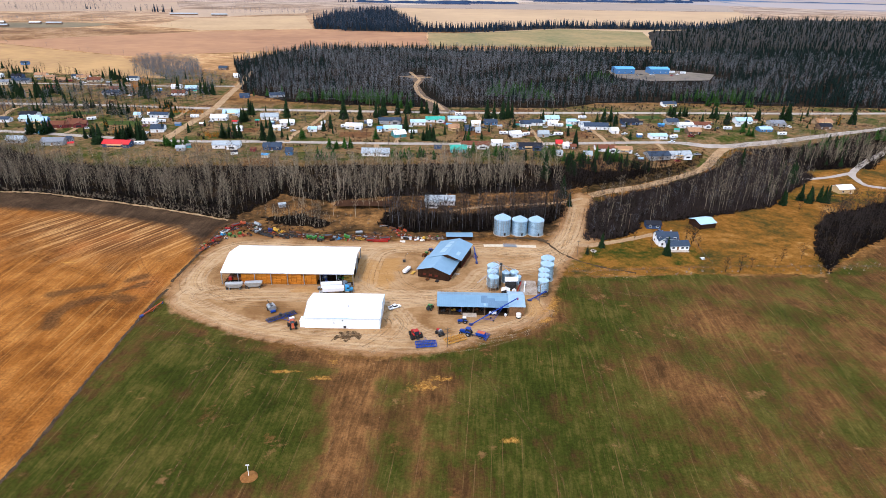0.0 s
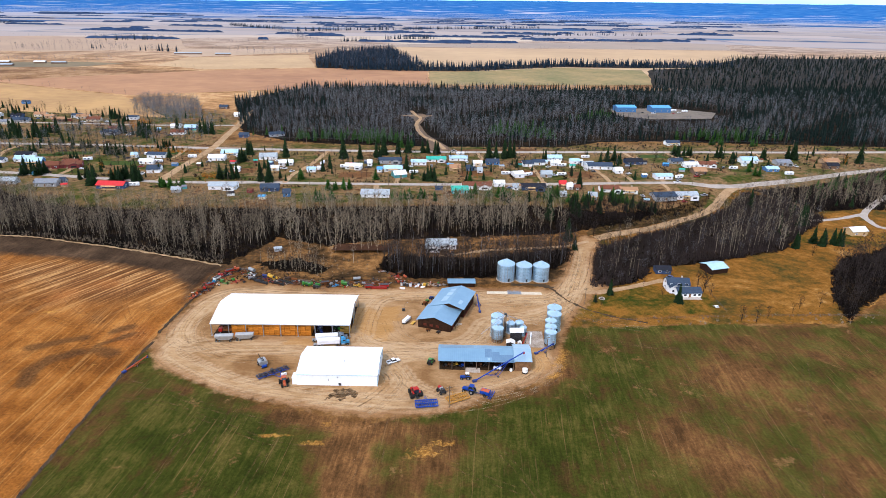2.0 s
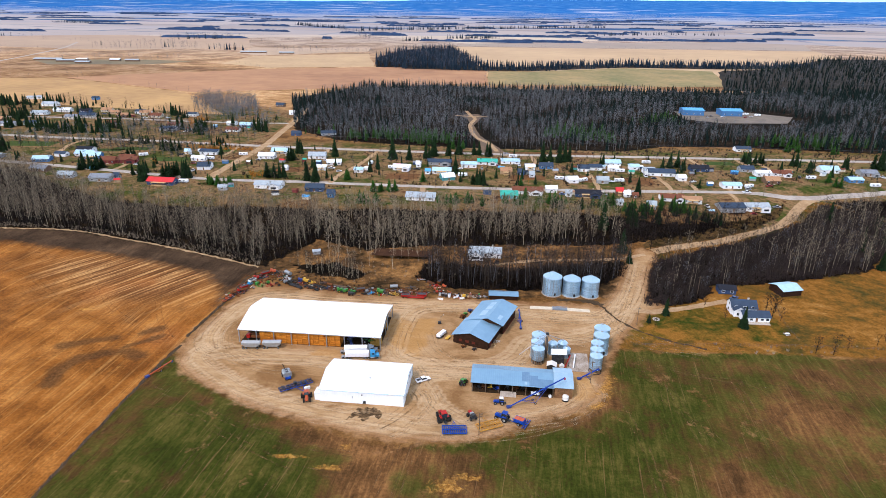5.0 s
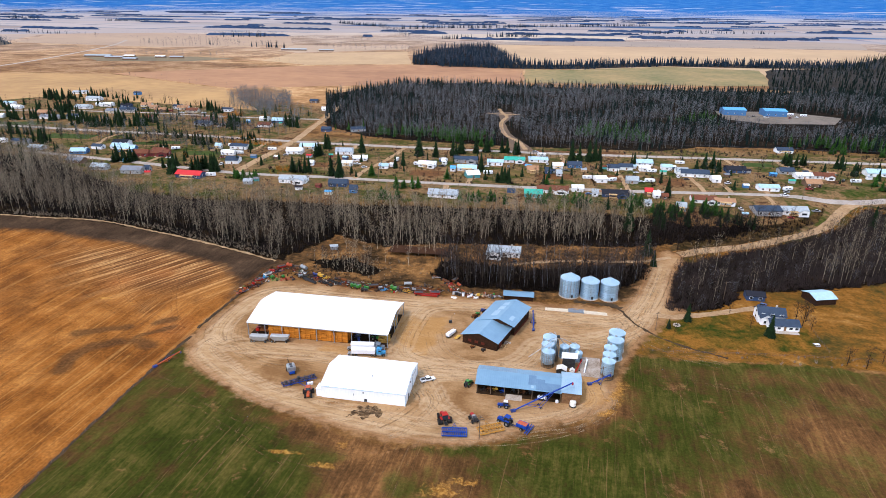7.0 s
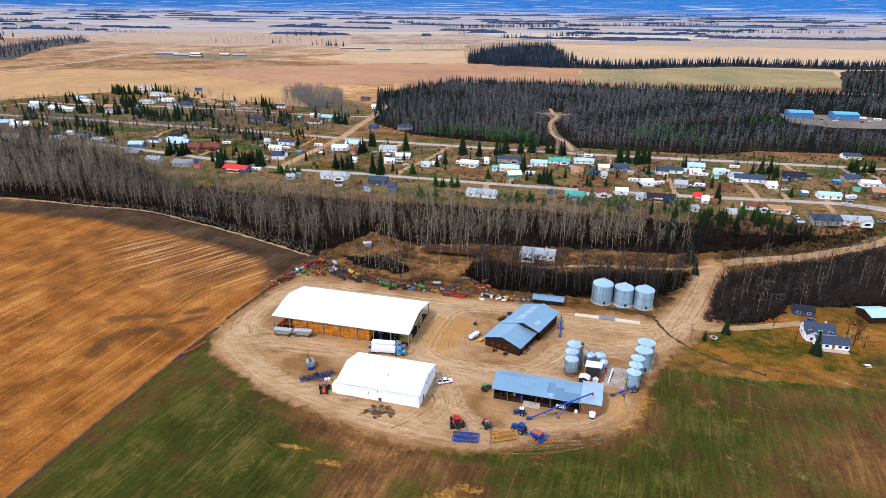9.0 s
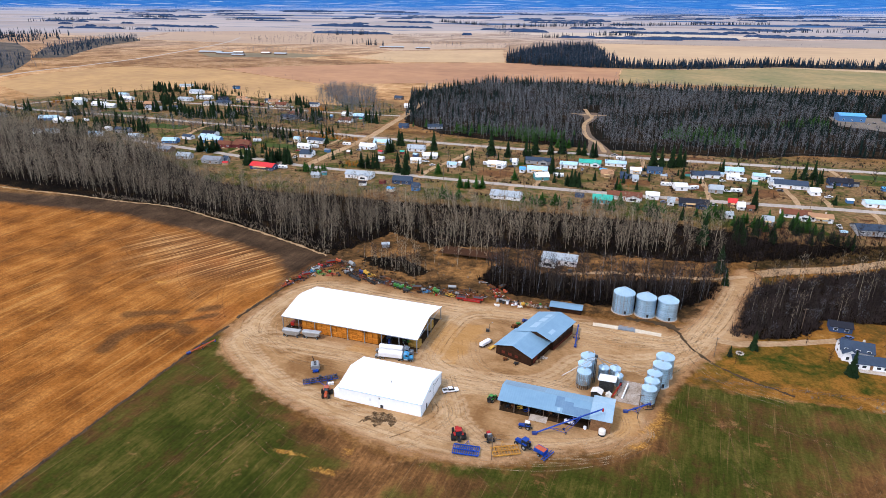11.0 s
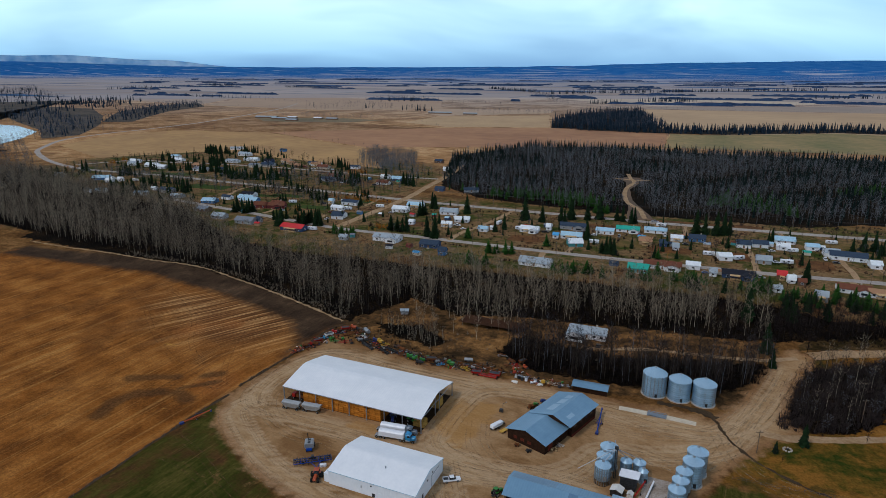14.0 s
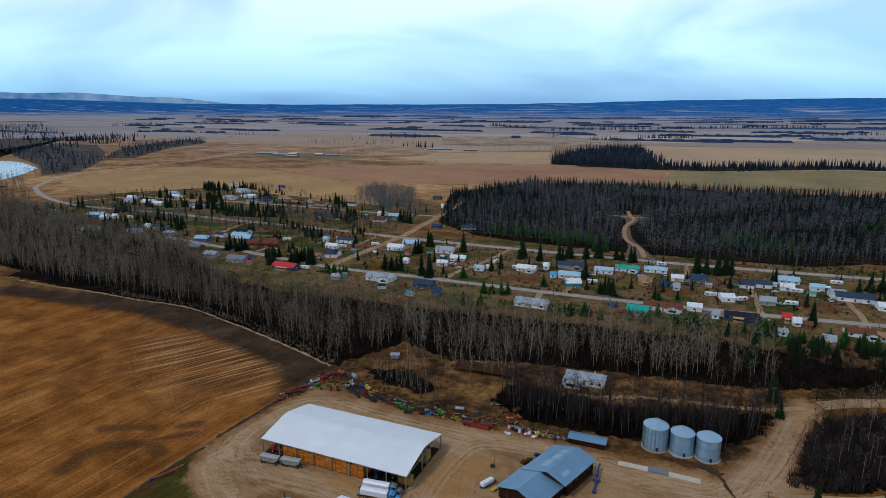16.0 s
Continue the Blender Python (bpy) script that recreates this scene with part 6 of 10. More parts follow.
def machine_barn():
    s = thing("machine_barn", "old dark wooden barn with a stepped blue-grey metal roof", "barn", -5.7, 230.4, 0, -22)
    bm = bmesh.new()
    prism(bm, [(-7.9, 0), (7.9, 0), (7.9, 4.0), (0, 6.4), (-7.9, 4.0)], "Y", 0, 15.8)
    part("front_wall", bm, M["barn_wood"], s, "dark boarded front bay")
    bm = bmesh.new()
    prism(bm, [(-6.9, 0), (9.4, 0), (9.4, 5.5), (2.8, 7.55), (-6.9, 4.6)], "Y", 15.8, 33.6)
    part("rear_wall", bm, M["barn_wood"], s, "dark boarded rear bay")
    bm = bmesh.new()
    prism(bm, [(9.0, 5.3), (2.8, 7.4), (-2.0, 6.0)], "Y", 13.3, 15.7)
    part("clerestory", bm, M["barn_wood"], s)
    bm = bmesh.new()
    roof_of(bm, [(-8.7, 3.85), (0, 6.5), (8.7, 3.85)], -0.7, 16.2, "Y")
    part("front_roof", bm, M["steel_roof"], s)
    bm = bmesh.new()
    roof_of(bm, [(-7.6, 4.45), (2.8, 7.7), (10.2, 5.4)], 13.0, 34.3, "Y")
    part("rear_roof", bm, M["steel_roof"], s)
    for y0, y1, u0, u1 in ((17, 22.5, -2.6, 0.4), (23.2, 27.4, -2.0, 1.0), (28, 31.0, -1.6, 1.2)):
        bm = bmesh.new()
        sl = (7.7 - 4.45) / 10.4
        slab(bm, (u0, 4.45 + (u0 + 7.6) * sl + 0.145), (u1, 4.45 + (u1 + 7.6) * sl + 0.145), y0, y1, 0.02, "Y")
        part("roof_sheet", bm, M["roof_patch"], s, "pale replaced roofing sheet")
    bm = bmesh.new()
    sl = (7.7 - 5.4) / 7.4
    slab(bm, (6.2, 7.7 - 3.4 * sl + 0.145), (7.8, 7.7 - 5.0 * sl + 0.145), 16.5, 20.5, 0.02, "Y")
    part("roof_sheet", bm, M["roof_patch"], s, "pale replaced roofing sheet")
    for y in (3.5, 8.0, 12.0):
        bm = bmesh.new()
        box(bm, 7.95, y, 1.6, 0.12, 2.8, 3.2)
        part("door", bm, M["barn_wood"] if y != 3.5 else M["red_wood"], s)
    bm = bmesh.new()
    for x in (-4.5, -1.5, 1.5):
        box(bm, x, -0.05, 1.9, 1.5, 0.1, 1.1)
    part("window_boards", bm, M["red_wood"], s)
    bm = bmesh.new()
    box(bm, 9.47, 24.5, 0.5, 0.1, 17.5, 1.0)
    part("skirting", bm, M["red_wood"], s, "faded red lower boards")
    for y in (18, 22, 26, 30):
        bm = bmesh.new()
        box(bm, 9.45, y, 3.9, 0.1, 1.6, 0.9)
        part("window", bm, M["glass"], s)


machine_barn()


def long_shed():
    s = thing("machine_shed", "long open-front machine shed with a blue-grey metal roof", "shed", 10.3, 202.0, 0, -4.6)
    L = 31.0
    bm = bmesh.new()
    roof_of(bm, [(-6.6, 4.3), (0, 6.4), (5.8, 4.6)], -L / 2 - 0.3, L / 2)
    part("roof", bm, M["steel_roof"], s, "weathered blue-grey ribbed roof")
    for x0, x1, u0, u1, mt in ((3.4, 6.2, -4.4, -0.2, "roof_stain"), (6.2, 9.4, -6.4, -1.6, "roof_stain"), (9.4, 15.0, -6.4, -3.0, "roof_stain"), (4.4, 5.4, -5.9, -4.6, "roof_patch"), (-15, -1, 0.6, 5.2, "steel_roof_dark")):
        sl = 2.1 / 6.6 if u0 < 0 else -1.8 / 5.8
        z = (lambda u: 4.3 + (u + 6.6) * sl) if u0 < 0 else (lambda u: 6.4 + u * sl)
        bm = bmesh.new()
        lift = 0.145 if mt != "roof_patch" else 0.166
        slab(bm, (u0, z(u0) + lift), (u1, z(u1) + lift), x0, x1, 0.018)
        part("roof_sheet", bm, M[mt], s)
    bm = bmesh.new()
    box(bm, 0, 5.4, 2.3, L, 0.14, 4.6)
    part("back_wall", bm, M["barn_wood"], s)
    # dark slab added so that the open front reads as shaded
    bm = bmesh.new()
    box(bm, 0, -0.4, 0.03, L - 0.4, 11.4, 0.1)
    part("floor", bm, M["shed_floor"], s, "trodden earth floor darkened for shade under the roof")
    for x in (-L / 2, L / 2 - 0.1):
        bm = bmesh.new()
        prism(bm, [(-3.4, 0), (5.4, 0), (5.4, 4.6), (0, 6.3), (-3.4, 5.2)], "X", x, x + 0.14)
        part("end_wall", bm, M["barn_wood"], s)
    for k in range(7):
        bm = bmesh.new()
        rod(bm, (0, 0, 0), (0, 0, 4.4), 0.15, 6)
        o = part("post", bm, M["wood_pole"], s)
        o.matrix_basis = pose(-L / 2 + 0.4 + k * (L - 0.8) / 6, -5.6, 0)
    bm = bmesh.new()
    box(bm, 0, -5.6, 4.35, L, 0.15, 0.3)
    part("header_beam", bm, M["wood_pole"], s)
    bm = bmesh.new()
    prism(bm, [(-6.0, 0), (6.2, 0), (6.2, 5.0), (0.2, 6.6), (-6.0, 4.7)], "X", L / 2 + 0.15, L / 2 + 6.6)
    part("end_bay_wall", bm, M["brown_wood"], s, "brown plank end bay")
    bm = bmesh.new()
    roof_of(bm, [(-6.6, 4.7), (0.2, 6.85), (6.8, 4.95)], L / 2 - 0.25, L / 2 + 7.0)
    part("end_bay_roof", bm, M["roof_patch"], s, "paler blue-grey roof of the end bay")
    for k in range(8):
        bm = bmesh.new()
        box(bm, L / 2 + 3.4, -6.05, 0.35 + k * 0.56, 6.4, 0.06, 0.5)
        part("plank", bm, M["brown_wood"], s)
    bm = bmesh.new()
    box(bm, -1.5, -6.2, 0.08, 6.0, 3.4, 0.16)
    part("slab", bm, M["concrete"], s)


long_shed()


def grain_bin(x, y, r, eave, apex, label, ribs=22, ringed=0.0, legs=0.0, stiff=False, turn=0):
    s = thing("grain_bin", label, "grain bin", x, y, 0, turn, group="grain bins")
    z0 = legs
    bm = bmesh.new()
    bmesh.ops.create_cone(bm, cap_ends=True, segments=36, radius1=r - 0.06, radius2=r - 0.06, depth=eave - z0, matrix=pose(0, 0, (eave + z0) / 2))
    wall = part("wall", bm, M["dark_steel"], s, "corrugated galvanised wall")
    rings = max(5, round((eave - z0) / 0.9))
    ring_h = (eave - z0) / rings
    for i in range(rings):
        bm = bmesh.new()
        bmesh.ops.create_cone(bm, cap_ends=False, segments=36, radius1=r - 0.03, radius2=r, depth=ring_h - 0.02)
        part("sheet_ring", bm, M["galv"], wall).matrix_basis = pose(0, 0, z0 + ring_h * (i + 0.5))
    bm = bmesh.new()
    k = 0.09
    bmesh.ops.create_cone(bm, cap_ends=True, segments=36, radius1=r + 0.12, radius2=0.45, depth=apex - eave, matrix=pose(0, 0, (eave + apex) / 2))
    roof = part("roof", bm, M["galv_roof"], s, "ribbed conical roof")
    bm = bmesh.new()
    rod(bm, (r + 0.1, 0, eave + 0.05), (0.45, 0, apex + 0.04), 0.05, 3)
    me = link_mesh("rib", bm, M["galv_roof"])
    for i in range(ribs):
        o = new("rib", me)
        o.parent, o.matrix_basis = roof, pose(0, 0, 0, 0, 0, 360 * i / ribs)
    bm = bmesh.new()
    rod(bm, (0, 0, apex - 0.1), (0, 0, apex + 0.22), 0.5, 12)
    rod(bm, (0, 0, apex + 0.22), (0, 0, apex + 0.4), 0.2, 8)
    part("cap", bm, M["silver"], s)
    bm = bmesh.new()
    for i in (-0.22, 0.22):
        rod(bm, (i, -r - 0.18, z0 + 0.3), (i, -r - 0.18, eave), 0.035, 4)
    for i in range(int((eave - z0) / 0.8)):
        rod(bm, (-0.22, -r - 0.18, z0 + 0.5 + i * 0.8), (0.22, -r - 0.18, z0 + 0.5 + i * 0.8), 0.03, 4)
    part("ladder", bm, M["steel"], s)
    bm = bmesh.new()
    box(bm, 0.9, -r * 0.97, z0 + 1.3, 0.9, 0.25, 1.5)
    part("hatch", bm, M["dark_steel"] if legs == 0 else M["silver"], s)
    if stiff:
        for i in range(20):
            a = 2 * math.pi * i / 20
            bm = bmesh.new()
            rod(bm, ((r + 0.06) * math.cos(a), (r + 0.06) * math.sin(a), 0.1), ((r + 0.06) * math.cos(a), (r + 0.06) * math.sin(a), eave), 0.09, 4)
            part("stiffener", bm, M["silver"], s)
    if legs:
        bm = bmesh.new()
        bmesh.ops.create_cone(bm, cap_ends=True, segments=20, radius1=0.4, radius2=r, depth=legs * 0.85, matrix=pose(0, 0, legs * 0.57))
        part("hopper", bm, M["steel"], s)
        for i in range(8):
            a = 2 * math.pi * i / 8
            bm = bmesh.new()
            rod(bm, (r * math.cos(a), r * math.sin(a), 0), (r * 0.98 * math.cos(a), r * 0.98 * math.sin(a), legs + 0.3), 0.09, 5)
            part("leg", bm, M["dark_steel"], s)
        bm = bmesh.new()
        bmesh.ops.create_cone(bm, cap_ends=False, segments=24, radius1=r + 0.05, radius2=r + 0.05, depth=0.25, matrix=pose(0, 0, 0.12))
        part("base_ring", bm, M["dark_steel"], s)
    else:
        bm = bmesh.new()
        bmesh.ops.create_cone(bm, cap_ends=True, segments=36, radius1=r + 0.35, radius2=r + 0.35, depth=0.3, matrix=pose(0, 0, 0.15))
        part("base_ring", bm, M["concrete"], s)
    return s


grain_bin(36.3, 285.2, 4.7, 9.5, 12.0, "tall galvanised grain bin with vertical stiffeners, beside bare trees", stiff=True)
grain_bin(46.0, 284.4, 4.4, 8.7, 11.0, "galvanised grain bin with a red mark below its eave", ringed=1)
grain_bin(55.3, 283.9, 4.4, 8.7, 11.0, "galvanised grain bin with paler patched sheets")
grain_bin(21.9, 219.4, 2.5, 6.5, 7.8, "hopper-bottom grain bin beside a grain dryer", 14, legs=1.6, stiff=True)
grain_bin(21.9, 223.8, 2.5, 7.2, 8.5, "round galvanised grain bin in a tight cluster", 14)
grain_bin(23.0, 228.4, 2.9, 7.8, 9.4, "taller round grain bin behind smaller ones", 16)
grain_bin(28.9, 226.4, 1.9, 5.0, 6.2, "small galvanised grain bin behind a dryer", 12)
grain_bin(33.0, 227.0, 2.0, 5.0, 6.2, "small galvanised grain bin beside a concrete pad", 12)
grain_bin(34.4, 224.0, 1.5, 4.0, 5.0, "very small galvanised grain bin", 10)
grain_bin(44.2, 213.4, 2.5, 7.4, 8.8, "hopper-bottom grain bin on black steel legs", 16, legs=2.0)
grain_bin(45.3, 218.4, 2.5, 7.4, 8.8, "hopper-bottom grain bin second in a row", 16, legs=1.8)
grain_bin(46.4, 223.0, 2.5, 7.8, 9.1, "slim galvanised grain bin in a row", 16, legs=1.0)
grain_bin(49.2, 228.4, 3.2, 8.4, 9.9, "broad galvanised grain bin with a ribbed roof in a row", 20)
grain_bin(50.8, 234.6, 3.3, 8.4, 10.0, "broad galvanised grain bin at the far end of a row", 20)

bm = bmesh.new()
prism(bm, [(33.0, 213.2), (42.2, 212.4), (43.5, 226.6), (36.0, 227.2)], "Z", -0.1, 0.14)
solo("concrete_pad", bm, surf("stained_concrete", (0.22, 0.16, 0.11), (0.48, 0.42, 0.36), 0.3, 0.9, 0.2), "stained concrete pad beside grain bins", "slab", kind="structure")


def dryer():
    s = thing("grain_dryer", "dark grain dryer with a white flat roof among bins", "dryer", 30.2, 219.6, 0, -8)
    bm = bmesh.new()
    box(bm, 0, 0, 2.4, 5.0, 3.4, 4.8)
    for k in range(6):
        box(bm, 0, -1.75, 0.9 + k * 0.65, 4.8, 0.12, 0.3)
    part("body", bm, M["dark_steel"], s, "dark louvred body")
    bm = bmesh.new()
    box(bm, 0.2, -0.2, 5.0, 6.2, 4.2, 0.3, ry=-4)
    part("roof", bm, M["white"], s, "flat white roof")
    for x in (-2.3, 2.3):
        bm = bmesh.new()
        box(bm, x, -1.4, 0.3, 0.3, 0.3, 0.6)
        part("foot", bm, M["dark_steel"], s)
    for nm, x, y, w, d, h in (("feed_hut", 27.0, 214.6, 3.6, 3.0, 2.0), ("pump_box", 31.0, 214.2, 1.6, 1.6, 1.6)):
        h_ = thing(nm, "small pale hut beside a grain dryer", "hut", x, y, 0, -12)
        bm = bmesh.new()
        box(bm, 0, 0, h / 2, w, d, h)
        part("wall", bm, M["dark_steel"] if nm == "feed_hut" else M["cream"], h_)
        bm = bmesh.new()
        roof_of(bm, [(-w / 2 - .2, h), (0, h + 0.8), (w / 2 + .2, h)], -d / 2 - .2, d / 2 + .2, "Y", 0.1)
        part("roof", bm, M["cream"], h_)
    leg = thing("grain_elevator", "tall thin bucket elevator with sloping spouts", "elevator", 25.6, 222.6, 0)
    bm = bmesh.new()
    box(bm, -0.25, 0, 5.6, 0.3, 0.35, 11.2)
    box(bm, 0.25, 0, 5.6, 0.3, 0.35, 11.2)
    part("leg_casing", bm, M["dark_steel"], leg)
    bm = bmesh.new()
    box(bm, 0, 0, 11.5, 1.2, 0.7, 0.9)
    part("head", bm, M["dark_steel"], leg)
    for q in ((-3.0, -2.2, 7.6), (-3.0, 2.6, 8.4), (-1.0, 7.4, 9.4), (3.2, 3.6, 6.4), (-11.5, -4.5, 4.0), (7.0, 4.0, 6.5)):
        bm = bmesh.new()
        rod(bm, (0, 0, 11.2), q, 0.12, 6)
        part("spout", bm, M["steel"], leg)
    a = thing("red_auger", "short red grain auger leaning by a concrete pad", "auger", 33.6, 217.0, 0, -30)
    bm = bmesh.new()
    rod(bm, (0, -2.5, 0.5), (0, 3.2, 3.4), 0.22, 8)
    part("tube", bm, M["red"], a)
    bm = bmesh.new()
    disc(bm, (-0.7, -0.2, 0.35), 0.35, 0.2, "X")
    disc(bm, (0.7, -0.2, 0.35), 0.35, 0.2, "X")
    rod(bm, (-0.7, -0.2, 0.35), (0, 1.0, 2.3), 0.06, 4)
    rod(bm, (0.7, -0.2, 0.35), (0, 1.0, 2.3), 0.06, 4)
    part("carriage", bm, M["black"], a)
    c = thing("conveyor", "white grain conveyor lying on concrete", "conveyor", 36.8, 219.0, 0.14, -14)
    bm = bmesh.new()
    box(bm, 0, 0, 0.9, 0.5, 9.0, 0.35, rx=6)
    part("belt_box", bm, M["white"], c)
    bm = bmesh.new()
    for y in (-3, 3):
        box(bm, 0, y, 0.35, 0.9, 0.15, 0.7)
    part("stand", bm, M["steel"], c)


dryer()


def weighbridge():
    s = thing("truck_scale", "long truck scale with pale concrete ramps", "scale", 38.0, 267.4, 0, -4.5)
    for x0, x1 in ((-14.3, -3.6), (3.6, 14.3)):
        bm = bmesh.new()
        prism(bm, [(x0, 0), (x1, 0), (x1, 0.35 if x0 < 0 else 0.08), (x0, 0.08 if x0 < 0 else 0.35)], "Y", -1.4, 1.4)
        part("ramp", bm, surf("pale_ramp_concrete", (0.50, 0.42, 0.30), (0.66, 0.58, 0.45), 0.5, 0.9, 0.1), s, "pale concrete ramp")
    bm = bmesh.new()
    box(bm, 0, 0, 0.2, 7.1, 2.7, 0.4)
    part("deck", bm, M["steel"], s, "grey steel deck")
    for y in (-1.45, 1.45):
        bm = bmesh.new()
        box(bm, 0, y, 0.7, 7.1, 0.1, 0.12)
        for k in range(5):
            box(bm, -3.4 + k * 1.7, y, 0.35, 0.1, 0.1, 0.7)
        part("rail", bm, M["steel_roof_dark"], s)


weighbridge()


def gable(name, label, category, x, y, rz, L, W, h, rh, wall, roof, z=None, group="", windows=3, door=True, chimney=False, sides=1, win_z=None, over=0.45, wing=None, porch=False, storeys=1, wing_h=None):
    """A house or shed with its long side along local x; (x, y) is its middle."""
    s = thing(name, label, category, x, y, lie1(x, y) if z is None else z, rz, group)
    bm = bmesh.new()
    prism(bm, [(-W / 2, -0.6), (W / 2, -0.6), (W / 2, h), (0, h + rh), (-W / 2, h)], "X", -L / 2, L / 2)
    part("wall", bm, wall, s)
    bm = bmesh.new()
    k = rh / (W / 2)
    roof_of(bm, [(-W / 2 - over, h - over * k + 0.02), (0, h + rh + 0.02), (W / 2 + over, h - over * k + 0.02)], -L / 2 - over, L / 2 + over, "X", 0.16)
    part("roof", bm, roof, s)
    for lvl in range(storeys):
        zc = (win_z or 1.5) + lvl * 2.7
        n = windows
        for i in range(n):
            if door and lvl == 0 and i == n // 2:
                continue
            xw = -L / 2 + L * (i + 0.5) / n
            bm = bmesh.new()
            box(bm, xw, -W / 2 - 0.03, zc, 1.6, 0.1, 1.25)
            fr = part("window", bm, M["white"], s)
            bm = bmesh.new()
            box(bm, xw, -W / 2 - 0.09, zc, 1.36, 0.04, 1.02)
            part("pane", bm, M["glass"], fr)
        for sx in ((1, -1)[:sides]):
            bm = bmesh.new()
            box(bm, sx * (L / 2 + 0.03), 0, zc, 0.1, 1.5, 1.2)
            fr = part("window", bm, M["white"], s)
            bm = bmesh.new()
            box(bm, sx * (L / 2 + 0.09), 0, zc, 0.04, 1.26, 0.98)
            part("pane", bm, M["glass"], fr)
    if door:
        xw = -L / 2 + L * (windows // 2 + 0.5) / max(windows, 1)
        bm = bmesh.new()
        box(bm, xw, -W / 2 - 0.03, 1.05, 1.0, 0.1, 2.1)
        part("door", bm, M["brown_wood"], s)
        bm = bmesh.new()
        box(bm, xw, -W / 2 - 0.7, 0.1, 1.8, 1.3, 0.3)
        part("step", bm, M["concrete"], s)
    if chimney:
        bm = bmesh.new()
        box(bm, L * 0.22, W * 0.1, h + rh * 0.8 + 0.4, 0.7, 0.7, 1.6)
        part("chimney", bm, M["concrete"], s)
    if wing:
        wx, wl, ww, wrh = wing
        h = wing_h or h
        bm = bmesh.new()
        prism(bm, [(wx - ww / 2, -0.6), (wx + ww / 2, -0.6), (wx + ww / 2, h), (wx, h + wrh), (wx - ww / 2, h)], "Y", -W / 2 - wl, 0)
        part("wing_wall", bm, wall, s)
        bm = bmesh.new()
        k = wrh / (ww / 2)
        roof_of(bm, [(wx - ww / 2 - over, h - over * k + .03), (wx, h + wrh + .03), (wx + ww / 2 + over, h - over * k + .03)], -W / 2 - wl - over, 0, "Y", 0.16)
        part("wing_roof", bm, roof, s)
        bm = bmesh.new()
        box(bm, wx, -W / 2 - wl - 0.04, 1.4, ww * 0.5, 0.1, 1.3)
        fr = part("window", bm, M["glass"], s)
    if porch:
        bm = bmesh.new()
        box(bm, 0, -W / 2 - 1.2, 0.25, L * 0.5, 2.4, 0.5)
        for i in (-0.24, 0, 0.24):
            box(bm, L * i, -W / 2 - 2.3, 1.3, 0.14, 0.14, 2.2)
        box(bm, 0, -W / 2 - 1.3, 2.45, L * 0.54, 2.7, 0.14, rx=6)
        part("porch", bm, M["pale_wood"], s)
    return s


def paint(name, c, rough=0.7):
    return surf(name, tuple(v * 0.86 for v in c), tuple(min(v * 1.1, 0.85) for v in c), 0.5, rough, 0.1)


WALL = {"white": paint("white_siding", (0.80, 0.80, 0.79)), "cream": paint("cream_siding", (0.58, 0.50, 0.38)), "navy": paint("dark_blue_siding", (0.02, 0.05, 0.12)), "red": paint("dark_red_siding", (0.17, 0.02, 0.02)),
        "brown": paint("brown_siding", (0.14, 0.075, 0.04)), "grey": paint("grey_siding", (0.30, 0.30, 0.30)), "blue": paint("mid_blue_siding", (0.04, 0.14, 0.30)), "tan": paint("tan_siding", (0.40, 0.26, 0.14)), "teal": paint("teal_siding", (0.05, 0.25, 0.26))}
ROOF = {"white": paint("white_roofing", (0.74, 0.78, 0.80), 0.5), "pale blue": paint("pale_blue_roofing", (0.36, 0.55, 0.66), 0.5), "pale grey": paint("pale_grey_shingles", (0.34, 0.39, 0.42), 0.8), "slate": paint("slate_blue_shingles", (0.04, 0.06, 0.092), 0.8),
        "black": paint("black_shingles", (0.022, 0.024, 0.032), 0.8), "red": paint("bright_red_roofing", (0.55, 0.012, 0.012), 0.5), "teal": paint("teal_green_roofing", (0.015, 0.36, 0.27), 0.5), "brown": paint("brown_shingles", (0.16, 0.06, 0.035), 0.8),
        "tan": paint("tan_shingles", (0.36, 0.20, 0.11), 0.8), "blue": paint("bright_blue_roofing", (0.06, 0.33, 0.62), 0.5), "grey": paint("grey_shingles", (0.20, 0.22, 0.25), 0.8)}

# the farmhouse, its garage and barn, the white house in the trees, the small yard shed
farmhouse = gable("farmhouse", "white farmhouse with slate-grey roofs beside a spruce", "house", 126.2, 271.0, -6, 11.5, 7.6, 4.0, 2.5, WALL["white"], ROOF["slate"], windows=3, door=False, chimney=True, storeys=2, sides=2, wing=(-2.6, 2.2, 5.0, 1.7), wing_h=3.4)
annex = gable("annex", "", "", 129.0, 263.6, 0, 12.5, 6.6, 2.6, 1.8, WALL["white"], ROOF["slate"], windows=5, win_z=1.4)
move = farmhouse.matrix_basis.inverted() @ annex.matrix_basis
for o in list(annex.children):
    o.parent = farmhouse
    o.matrix_basis = move @ o.matrix_basis
bpy.data.objects.remove(annex)
bm = bmesh.new()
prism(bm, [(124.6, 257.8), (134.4, 257.4), (134.6, 260.0), (124.4, 260.0)], "Z", lie1(131, 259) - 0.2, lie1(131, 259) + 0.14)
solo("patio", bm, M["concrete"], "pale concrete patio in front of a farmhouse", "patio", kind="structure")
gable("garage", "small dark garage with a dark roof", "garage", 127.5, 293, -6, 8.4, 6, 2.6, 1.4, WALL["navy"], ROOF["black"], windows=2, door=False)
gable("hay_barn", "low dark barn with a pale blue metal roof", "barn", 158, 293.5, 14, 11.0, 10, 3.2, 1.5, M["barn_wood"], ROOF["pale blue"], windows=0, door=False, sides=0)
